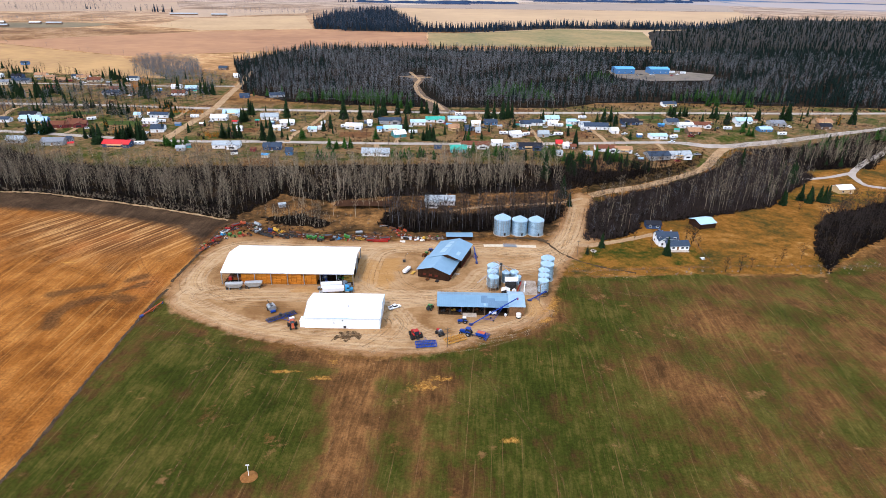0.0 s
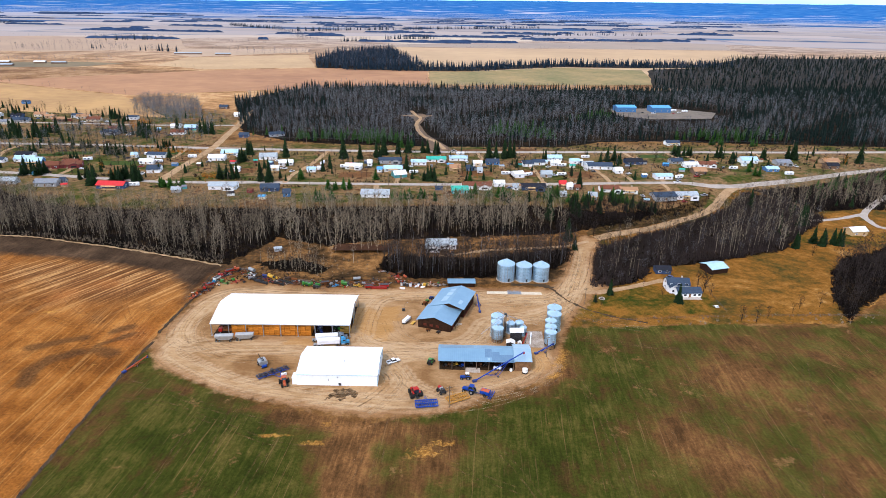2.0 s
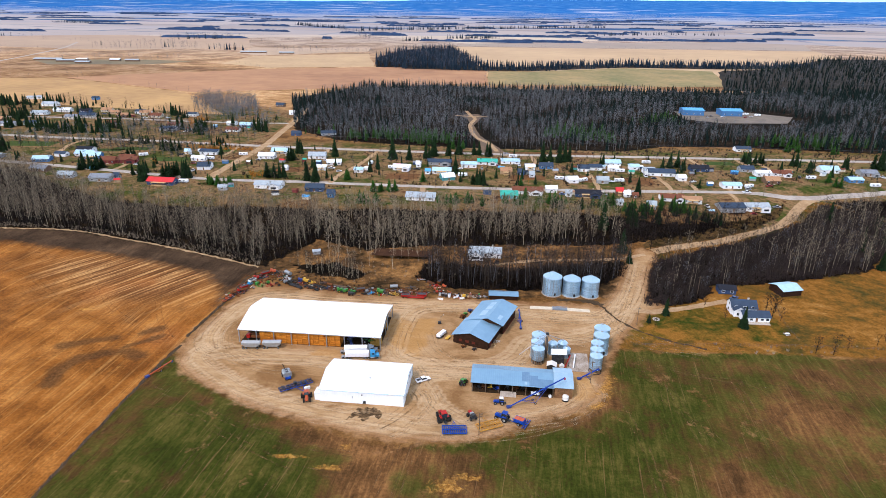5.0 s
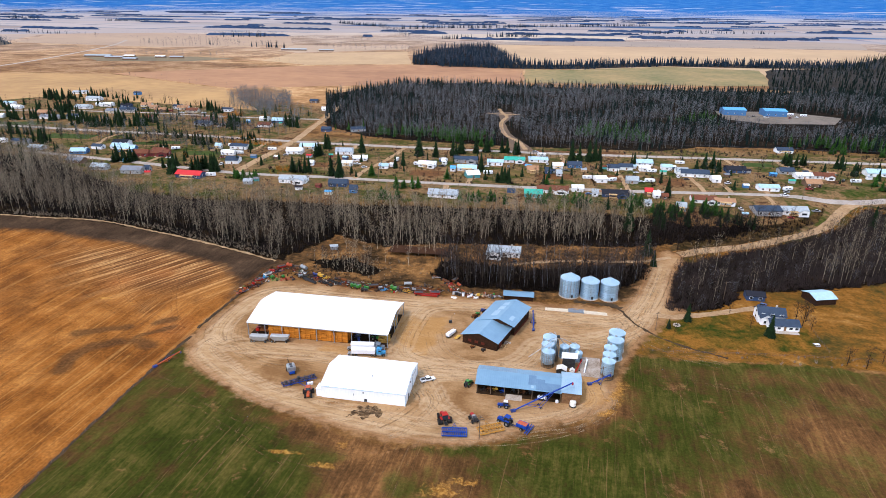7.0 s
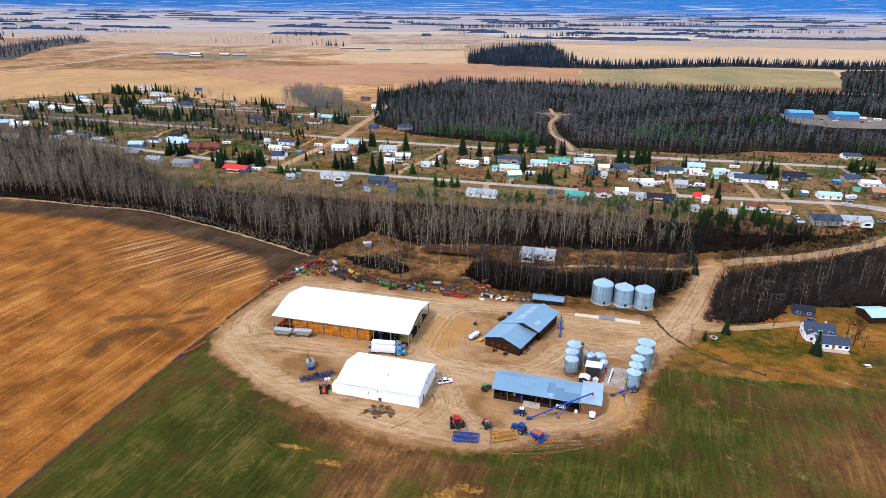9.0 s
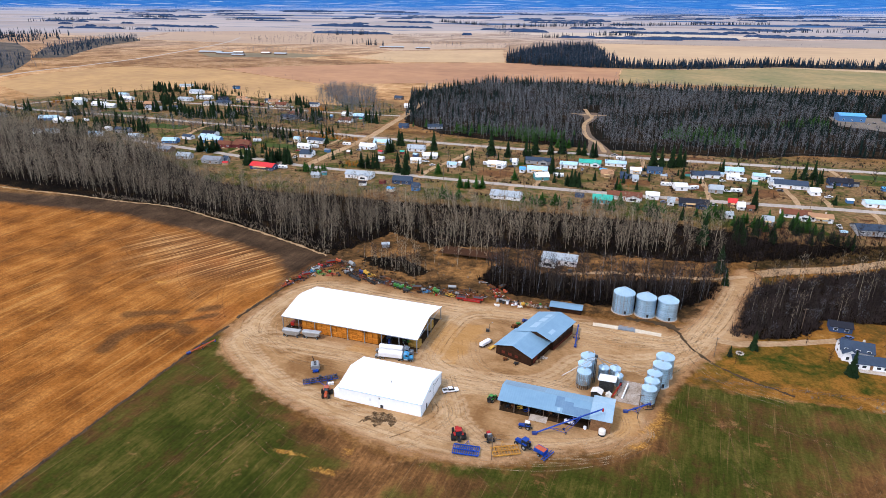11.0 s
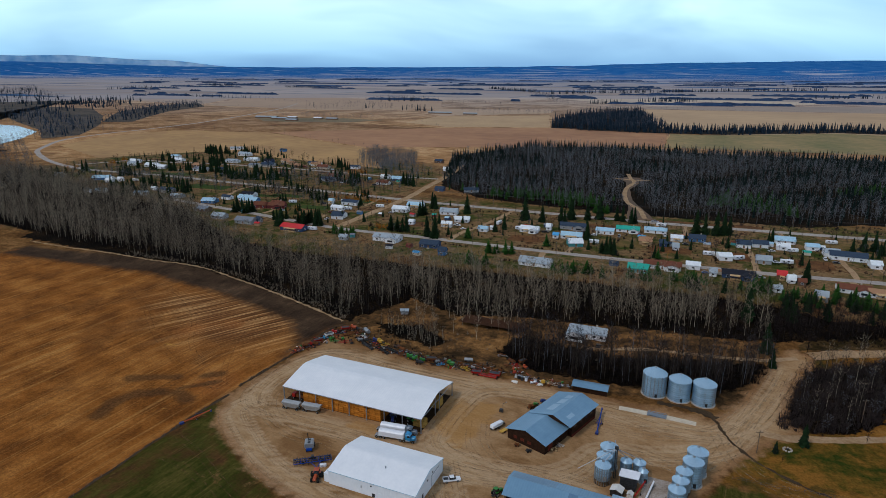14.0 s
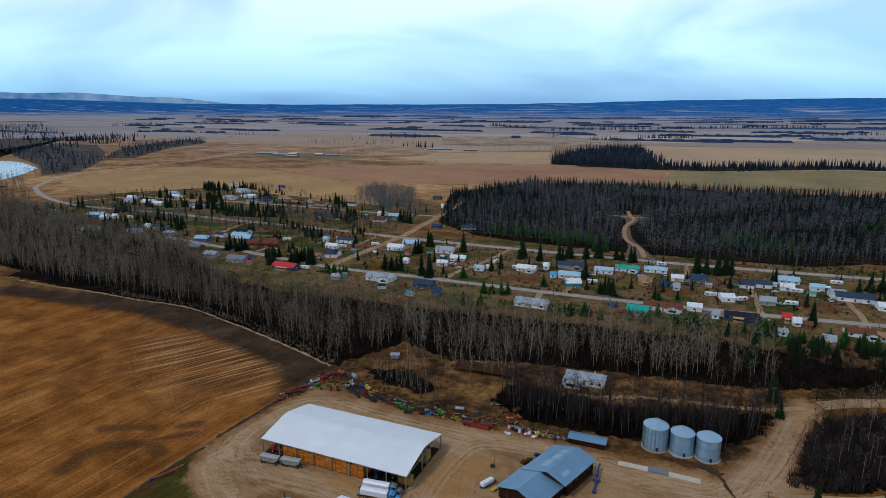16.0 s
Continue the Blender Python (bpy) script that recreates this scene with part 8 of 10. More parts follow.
def seed_drill():
    s = thing("seed_drill", "wide dark blue seed drill with rows of openers", "seed drill", -72.2, 196.4, 0, 33)
    boxes("frame", [(0, y, 0.95, 12.6, 0.2, 0.2) for y in (-1.3, 0, 1.3)] + [(x, 0, 0.95, 0.2, 2.8, 0.2) for x in (-6.3, -4, -2, 0, 2, 4, 6.3)], M["blue"], s)
    rods("draw_bar", [((-0.6, -1.3, 0.9), (1.2, -4.6, 0.7), 0.12), ((2.6, -1.3, 0.9), (1.4, -4.6, 0.7), 0.12)], M["blue"], s)
    for k in range(14):
        x = -6.2 + k * 0.95
        rods("opener", [((x, y, 1.0), (x + 0.1, y - 0.35, 0.15), 0.05) for y in (-1.3, 0, 1.3)], M["dark_steel"], s, sides=4)
    for k in range(8):
        wheel(s, -6.0 + k * 1.7, 1.9, 0.38, 0.25, "dark_steel")
    for x in (-3.2, 3.2):
        wheel(s, x, -0.6, 0.5, 0.3, "dark_steel")
    boxes("lift_arm", [(x, 0.4, 1.6, 0.25, 1.8, 0.25) for x in (-5, -2.5, 2.5, 5)] + [(0, 0.6, 1.7, 1.0, 1.2, 1.0)], M["dark_steel"], s)
    for i in range(14):
        boxes("row_unit", [(-6.2 + i * 0.95, 0.2, 1.25, 0.3, 2.2, 0.5)], M["dark_steel"], s)
    c = thing("seed_cart", "grey seed cart with blue frame and black hose", "seed cart", -77.6, 203.2, 0, 118)
    bm = bmesh.new()
    prism(bm, [(-1.6, 1.4), (-0.8, 0.7), (0.8, 0.7), (1.6, 1.4), (1.6, 2.5), (1.2, 2.9), (-1.2, 2.9), (-1.6, 2.5)], "X", -2.0, 1.6)
    part("hopper", bm, M["silver"], c, "dull grey hopper")
    boxes("frame", [(0, sy * 0.8, 0.75, 5.6, 0.2, 0.2) for sy in (-1, 1)] + [(-2.4, 0, 0.9, 1.0, 2.0, 0.6)], M["blue"], c)
    wheel(c, 0.9, 1.5, 0.85, 0.6)
    wheel(c, 0.9, -1.5, 0.85, 0.6)
    wheel(c, -2.2, 1.0, 0.5, 0.35)
    wheel(c, -2.2, -1.0, 0.5, 0.35)
    rods("hose", [((1.0, 0.3, 2.8), (2.6, 0.8, 4.4), 0.14)], M["black"], c)
    boxes("lid", [(-1.0, 0, 2.98, 1.0, 1.0, 0.14), (0.6, 0, 2.98, 1.0, 1.0, 0.14)], M["dark_steel"], c)


seed_drill()


def frame_tool(name, label, x, y, rz, L, W, col, teeth, z=0.7, cells=4):
    s = thing(name, label, name.replace("_", " "), x, y, 0, rz)
    boxes("frame", [(0, yy, z, L, 0.3, 0.3) for yy in (-W / 2, 0, W / 2)] + [(-L / 2 + L * k / cells, 0, z, 0.26, W, 0.26) for k in range(cells + 1)], M[col], s)
    for k in range(teeth):
        x_ = -L / 2 + 0.3 + k * (L - 0.6) / (teeth - 1)
        rods("tine", [((x_, yy, z), (x_ - 0.1, yy + 0.35, 0.08), 0.05) for yy in (-W / 2, 0, W / 2)], M["dark_steel"], s, sides=4)
    rods("draw_bar", [((-0.8, W / 2, z), (0, W / 2 + 2.6, 0.6), 0.1), ((0.8, W / 2, z), (0, W / 2 + 2.6, 0.6), 0.1)], M[col], s)
    for sx in (-0.3, 0.3):
        wheel(s, L * sx, 0.3, 0.42, 0.25, "dark_steel")
    boxes("wing_lift", [(sx * L * 0.25, 0, z + 0.5, 0.2, W * 0.8, 0.2) for sx in (-1, 1)] + [(0, 0, z + 0.75, L * 0.5, 0.14, 0.14)], M[col], s)
    return s


frame_tool("disc_harrow", "bright blue disc harrow on the edge of a field", -11.6, 173.4, 4, 8.2, 4.2, "blue", 16, 0.8, 12)
frame_tool("cultivator", "worn yellow folding cultivator frame beside a power pole", 0.4, 176.4, 24, 8.6, 4.0, "old_yellow", 12, 0.8, 9)


def air_seeder():
    s = thing("air_seeder", "blue air seeder with an orange hopper top", "seeder", 11.3, 178.6, 0, -28)
    bm = bmesh.new()
    prism(bm, [(-1.3, 1.2), (-0.6, 0.6), (0.6, 0.6), (1.3, 1.2), (1.3, 2.1), (-1.3, 2.1)], "X", -2.0, 1.6)
    part("hopper", bm, M["blue"], s)
    boxes("lid", [(-0.2, 0, 2.16, 3.3, 1.9, 0.14)], M["orange"], s, "orange lid", 0.04)
    boxes("frame", [(1.9, 0, 0.8, 0.25, 5.6, 0.25), (2.7, 0, 0.8, 0.25, 5.6, 0.25), (-0.2, 0.7, 0.6, 6.0, 0.18, 0.18), (-0.2, -0.7, 0.6, 6.0, 0.18, 0.18)], M["blue"], s)
    for k in range(9):
        rods("opener", [((2.7, -2.6 + k * 0.65, 0.8), (3.0, -2.6 + k * 0.65, 0.1), 0.06)], M["dark_steel"], s)
    wheel(s, 0.0, 1.5, 0.6, 0.4)
    wheel(s, 0.0, -1.5, 0.6, 0.4)
    m = thing("crop_sprayer", "old dark red self-propelled machine with hoses", "machine", -5.6, 181.0, 0, 118)
    boxes("body", [(0, 0, 1.3, 3.6, 1.5, 1.0), (-1.2, 0, 2.1, 1.2, 1.3, 0.9)], M["dark_steel"], m, bevel=0.08)
    boxes("engine_cover", [(1.1, 0, 2.0, 1.4, 1.2, 0.5)], M["red"], m, bevel=0.06)
    boxes("tank", [(-0.1, 0, 2.1, 0.9, 1.3, 0.7)], M["silver"], m, bevel=0.1)
    rods("boom", [((-2.2, -3.2, 1.4), (-2.2, 3.2, 1.4), 0.09), ((-2.2, 0, 1.0), (-1.6, 0, 1.4), 0.1)], M["dark_steel"], m)
    for sx in (-1.2, 1.2):
        for sy in (-1.0, 1.0):
            wheel(m, sx, sy, 0.7, 0.4, "dark_steel")


air_seeder()


def grain_auger(x, y, rz, length, rise, label, wheels=True, z0=0.5, col="blue"):
    s = thing("grain_auger", label, "auger", x, y, 0, rz)
    rods("tube", [((0, 0, z0), (length, 0, rise), 0.26)], M[col], s)
    k = 0.45
    if wheels:
        rods("strut", [((length * k, sy * 0.9, 0.4), (length * 0.7, 0, z0 + (rise - z0) * 0.7), 0.08) for sy in (-1, 1)] + [((length * k, sy * 0.9, 0.4), (length * 0.2, 0, z0 + (rise - z0) * 0.2), 0.08) for sy in (-1, 1)] + [((length * k, -1.1, 0.4), (length * k, 1.1, 0.4), 0.1)], M[col], s)
        wheel(s, length * k, 1.2, 0.4, 0.25)
        wheel(s, length * k, -1.2, 0.4, 0.25)
    boxes("intake", [(-0.3, 0, 0.45, 1.6, 1.1, 0.7)], M["blue_dark"], s)
    boxes("spout", [(length, 0, rise - 0.35, 0.5, 0.6, 0.9)], M["red" if length > 15 else "blue_dark"], s)
    rods("brace_cable", [((length * 0.25, 0, z0 + (rise - z0) * 0.25 + 0.2), (length * 0.5, 0, z0 + (rise - z0) * 0.5 + 1.0), 0.04), ((length * 0.5, 0, z0 + (rise - z0) * 0.5 + 1.0), (length * 0.8, 0, z0 + (rise - z0) * 0.8 + 0.2), 0.04)], M["blue"], s, sides=4)
    return s


grain_auger(8.3, 187.8, 21, 22.0, 8.2, "long blue grain auger reaching over a shed roof")
grain_auger(-131.2, 200.2, 62, 11.0, 1.5, "worn orange-red auger lying beside a field ditch", col="orange")
grain_auger(17.4, 247.2, 89, 14.5, 2.4, "blue grain auger folded down beside a barn")
grain_auger(37.2, 207.6, 18, 8.0, 3.4, "short blue auger under grain bins")


def pickup(x, y, z, rz, col, label, name="pickup_truck", category="pickup", group=""):
    s = thing(name, label, category, x, y, z, rz, group)
    bm = bmesh.new()
    bed = name == "pickup_truck"
    prof = [(-2.9, 0.55), (2.9, 0.55), (2.95, 1.0), (1.4, 1.12), (-2.9, 1.12)] if bed else [(-2.2, 0.45), (2.2, 0.45), (2.25, 0.8), (1.2, 0.95), (-2.2, 0.98)]
    prism(bm, prof, "Y", -0.98, 0.98)
    bmesh.ops.bevel(bm, geom=bm.edges[:], offset=0.06, segments=1, affect="EDGES")
    part("body", bm, col, s)
    bm = bmesh.new()
    prism(bm, [(-0.9, 1.1), (1.5, 1.1), (0.85, 1.82), (-0.8, 1.82)] if bed else [(-1.7, 0.95), (1.2, 0.95), (0.5, 1.45), (-1.2, 1.45)], "Y", -0.84, 0.84)
    part("cab_glass", bm, M["glass"], s)
    boxes("roof", [(0.0, 0, 1.85, 1.5, 1.6, 0.08)] if bed else [(-0.35, 0, 1.48, 1.6, 1.5, 0.07)], col, s, bevel=0.02)
    if bed:
        boxes("bed_liner", [(-1.95, 0, 1.125, 1.7, 1.6, 0.03)], M["dark_steel"], s)
        boxes("tailgate", [(-2.85, 0, 1.2, 0.1, 1.9, 0.5), (-1.9, 0.92, 1.25, 1.9, 0.1, 0.3), (-1.9, -0.92, 1.25, 1.9, 0.1, 0.3)], col, s)
    for sx in ((1.9, -1.8) if bed else (1.4, -1.4)):
        for sy in (-0.9, 0.9):
            wheel(s, sx, sy, 0.4 if bed else 0.33, 0.26)
    boxes("lamp", [((2.9 if bed else 2.2), sy * 0.7, 0.88 if bed else 0.72, 0.12, 0.35, 0.18) for sy in (-1, 1)], M["silver"], s)
    return s


pickup(-24.2, 203.0, 0, 30, M["white"], "white crew-cab pickup parked beside a white hall")


def semi(x, y, rz, col, label):
    s = thing("semi_truck", label, "truck", x, y, 0, rz)
    boxes("hood", [(7.0, 0, 1.6, 1.6, 1.7, 1.2)], M[col], s, bevel=0.15)
    boxes("cab", [(5.2, 0, 2.0, 2.0, 2.3, 2.4)], M[col], s, bevel=0.12)
    boxes("windscreen", [(6.2, 0, 2.6, 0.1, 1.9, 0.8), (5.5, 1.16, 2.6, 0.9, 0.06, 0.7), (5.5, -1.16, 2.6, 0.9, 0.06, 0.7)], M["glass"], s)
    boxes("wind_deflector", [(4.9, 0, 3.35, 1.4, 1.9, 0.5)], M[col], s, bevel=0.12)
    rods("stack", [((4.0, sy * 1.1, 1.2), (4.0, sy * 1.1, 3.9), 0.09) for sy in (-1, 1)], M["silver"], s)
    boxes("bumper", [(7.9, 0, 0.75, 0.2, 2.3, 0.45)], M["silver"], s)
    boxes("chassis", [(3.4, 0, 0.9, 6.0, 0.9, 0.3)], M["dark_steel"], s)
    for sx in (7.0, 3.6, 2.3):
        for sy in (-1.0, 1.0):
            wheel(s, sx, sy, 0.5, 0.34)
    rods("fuel_tank", [((4.4, sy * 1.0, 0.8), (5.9, sy * 1.0, 0.8), 0.32) for sy in (-1, 1)], M["silver"], s, sides=10)
    t = thing("grain_trailer", "white tarp-covered grain trailer behind a truck", "trailer", x, y, 0, rz)
    bm = bmesh.new()
    prism(bm, [(-1.25, 1.2), (1.25, 1.2), (1.25, 3.0), (0.8, 3.4), (0, 3.55), (-0.8, 3.4), (-1.25, 3.0)], "X", -6.0, 3.6)
    part("box", bm, M["white"], t, "white rounded box")
    boxes("frame", [(-2.2, 0, 1.05, 9.6, 1.0, 0.3), (-6.8, 0, 0.8, 1.8, 2.0, 0.2)], M["silver"], t)
    for sx in (-4.0, -5.3, -6.9):
        for sy in (-1.0, 1.0):
            wheel(t, sx, sy, 0.5, 0.34)
    boxes("landing_leg", [(1.5, sy * 0.8, 0.55, 0.15, 0.15, 1.1) for sy in (-1, 1)], M["steel"], t)
    rods("bow", [((x_, -1.26, 3.0), (x_, 1.26, 3.0), 0.04) for x_ in (-5.5, -3, -0.5, 2, 3.4)], M["silver"], t, sides=4)


semi(-51.2, 218.4, 3.5, "truck_blue", "bright blue semi truck standing in front of a hay shed")
semi(-52.4, 222.4, 3.5, "truck_grey", "slate grey semi truck standing beside another")


def hopper_trailer(x, y, rz, label):
    s = thing("hopper_trailer", label, "trailer", x, y, 0, rz, group="hopper trailers")
    bm = bmesh.new()
    prism(bm, [(-3.9, 3.0), (3.9, 3.0), (3.9, 2.4), (2.2, 1.1), (-2.2, 1.1), (-3.9, 2.4)], "Y", -1.25, 1.25)
    part("hopper", bm, M["silver"], s, "dull grey sloping hopper")
    bm = bmesh.new()
    prism(bm, [(-1.3, 3.0), (1.3, 3.0), (0.8, 3.28), (-0.8, 3.28)], "X", -3.9, 3.9)
    part("tarp", bm, surf("grey_tarp", (0.28, 0.29, 0.29), (0.38, 0.39, 0.39), 0.8, 0.7), s, "pale grey tarp")
    boxes("frame", [(0, sy * 0.5, 1.0, 8.2, 0.14, 0.22) for sy in (-1, 1)] + [(0, sy * 1.0, 1.0, 4.2, 0.1, 0.14) for sy in (-1, 1)], M["dark_steel"], s)
    for sx in (-3.3, -2.1, 2.6):
        for sy in (-1.0, 1.0):
            wheel(s, sx, sy, 0.5, 0.34)
    rods("rib", [((x_, sy * 1.27, 2.9), (x_, sy * 1.27, 1.6), 0.05) for x_ in (-2.5, -1.2, 0, 1.2, 2.5) for sy in (-1, 1)], M["silver"], s, sides=4)


hopper_trailer(-98.2, 223.7, 1, "grey hopper trailer with a pale tarp beside a hay shed")
hopper_trailer(-89.6, 224.6, 3, "grey hopper trailer with a pale tarp beside straw bales")
g = thing("grain_truck", "old dark red grain truck parked under a shed roof", "truck", -99.4, 231.2, 0, 178)
boxes("box", [(-1.2, 0, 1.9, 4.6, 2.2, 1.3)], M["rust"], g, bevel=0.05)
boxes("cab", [(2.3, 0, 1.7, 1.6, 2.0, 1.6)], M["red"], g, bevel=0.1)
boxes("windscreen", [(3.1, 0, 2.1, 0.1, 1.7, 0.6)], M["glass"], g)
for sx in (2.4, -1.6, -2.8):
    for sy in (-0.95, 0.95):
        wheel(g, sx, sy, 0.5, 0.35)
boxes("chassis", [(-0.2, 0, 0.9, 6.4, 0.9, 0.3)], M["dark_steel"], g)

tk = thing("tank_trailer", "long white tank trailer beside a dark barn", "trailer", -18.4, 238.0, 0, 60)
boxes("tank", [(0, 0, 1.5, 5.6, 1.9, 1.5)], M["white"], tk, bevel=0.25)
boxes("pump", [(3.4, 0.3, 0.9, 1.0, 1.2, 0.9)], M["silver"], tk, bevel=0.1)
boxes("frame", [(0.4, 0, 0.7, 7.0, 1.2, 0.2)], M["dark_steel"], tk)
for sx in (-1.2, 0.2):
    for sy in (-0.9, 0.9):
        wheel(tk, sx, sy, 0.42, 0.3)
yp = thing("yellow_trailer", "low yellow flat trailer beside a tank", "trailer", -15.4, 236.4, 0, 62)
boxes("deck", [(0, 0, 0.6, 3.4, 1.5, 0.18)], M["yellow"], yp)
for sy in (-0.85, 0.85):
    wheel(yp, 0, sy, 0.35, 0.22)


def drum(name, label, x, y, r, h, col, cap="cream", base=None):
    s = thing(name, label, "tank", x, y, lie1(x, y))
    bm = bmesh.new()
    rod(bm, (0, 0, 0), (0, 0, h), r, 18)
    rod(bm, (0, 0, h), (0, 0, h + r * 0.3), r, 18, r * 0.35)
    part("shell", bm, M[col], s)
    bm = bmesh.new()
    rod(bm, (0, 0, h + r * 0.28), (0, 0, h + r * 0.28 + 0.12), r * 0.25, 10)
    part("lid", bm, M[cap], s)
    if base:
        bm = bmesh.new()
        rod(bm, (0, 0, 0), (0, 0, h * 0.3), r * 1.02, 18)
        part("stand", bm, M[base], s)
    return s


drum("water_tank", "round white plastic tank with a black base beside a plank wall", 29.3, 193.2, 1.15, 2.0, "cream", "cream", "black")
drum("water_tank", "small round white tank beside a seed drill", -68.2, 195.4, 0.6, 0.9, "white")
drum("water_tank", "small round white tank beside another", -67.2, 195.9, 0.55, 0.9, "white")
for x, y in ((17.4, 196.6), (18.5, 196.4), (19.7, 196.2), (23.8, 194.6)):
    s = thing("seed_bag", "bulging white bulk seed bag under a shed eave", "bag", x, y, 0, 12)
    bm = bmesh.new()
    box(bm, 0, 0, 0.6, 1.0, 1.0, 1.2)
    bmesh.ops.bevel(bm, geom=bm.edges[:], offset=0.22, segments=2, affect="EDGES")
    part("sack", bm, M["white"], s)
    rods("loop", [((sx * 0.35, sy * 0.35, 1.1), (sx * 0.2, sy * 0.2, 1.45), 0.03) for sx in (-1, 1) for sy in (-1, 1)], M["cream"], s, sides=4)
for k, (x, y, rz, col) in enumerate([(-3.0, 199.2, 20, "dark_steel"), (-1.2, 199.4, 60, "rust"), (1.5, 199.6, 10, "yellow"), (4.0, 198.6, 30, "blue"), (8.0, 199.4, 70, "dark_steel"), (11.5, 199.2, 20, "rust"), (14.0, 199.0, 50, "dark_steel")]):
    s = thing("stored_implement", "small implement stored under a shed roof", "implement", x, y, 0, rz)
    boxes("frame", [(0, -0.5, 0.7, 2.0, 0.15, 0.15), (0, 0.5, 0.7, 2.0, 0.15, 0.15), (0.4, 0, 1.0, 0.8, 0.9, 0.6)], M[col], s)
    rods("tine", [((-0.8 + i * 0.4, 0.5, 0.7), (-0.8 + i * 0.4, 0.7, 0.02), 0.05) for i in range(5)], M["dark_steel"], s, sides=4)
    wheel(s, 0, -0.8, 0.4, 0.22, "rust")


def power_pole(x, y, h=10.0, label="weathered wooden power pole with a cross-arm", arm=0):
    s = thing("power_pole", label, "pole", x, y, lie1(x, y), arm, group="power poles")
    rods("mast", [((0, 0, -0.5), (0, 0, h), 0.14)], M["wood_pole"], s)
    boxes("cross_arm", [(0, 0, h - 0.7, 2.4, 0.14, 0.16)], M["wood_pole"], s)
    rods("insulator", [((i, 0, h - 0.6), (i, 0, h - 0.35), 0.06) for i in (-1.0, 0.4, 1.0)], M["silver"], s)
    return s


for x, y, h in ((-3.2, 172.0, 9), (40.8, 205.0, 10), (71.5, 254.0, 9), (84, 334, 10), (112, 290, 10), (-150, 438, 10), (-90, 439, 10), (-30, 434, 10), (30, 433, 10), (90, 432, 10), (150, 436, 10), (210, 438, 10), (-170, 574, 11), (-110, 569, 11), (-50, 565, 11), (10, 561, 11), (70, 560, 11), (130, 561, 11), (190, 562, 11), (250, 562, 11), (310, 562, 11), (370, 562, 11), (-260, 583, 11), (-330, 592, 11)):
    power_pole(x, y, h, arm=90 if y > 420 else 20)
for off_y in (-1.0, 0.4, 1.0):
    for (x1, x2) in zip(range(-170, 320, 60), range(-110, 380, 60)):
        bm = bmesh.new()
        y1, y2 = 574 - (x1 + 170) * 0.035, 574 - (x2 + 170) * 0.035
        mid = ((x1 + x2) / 2, (y1 + y2) / 2 + off_y, TERRACE + 9.3)
        rod(bm, (x1, y1 + off_y, TERRACE + 10.6), mid, 0.035, 3)
        rod(bm, mid, (x2, y2 + off_y, TERRACE + 10.6), 0.035, 3)
        solo("power_line", bm, M["dark_steel"], "thin sagging power line along the main road", "cable")
lp = thing("yard_lamp", "dark lamp on a bent post with a box", "lamp", -19.0, 249.6, 0)
rods("post", [((0, 0, 0), (0, 0, 3.6), 0.08), ((0, 0, 3.6), (1.1, 0.3, 4.5), 0.07)], M["dark_steel"], lp)
boxes("lamp_head", [(1.2, 0.3, 4.45, 0.5, 0.25, 0.2)], M["silver"], lp)
boxes("box", [(-0.6, 0, 0.6, 1.4, 1.0, 1.2)], M["dark_steel"], lp)


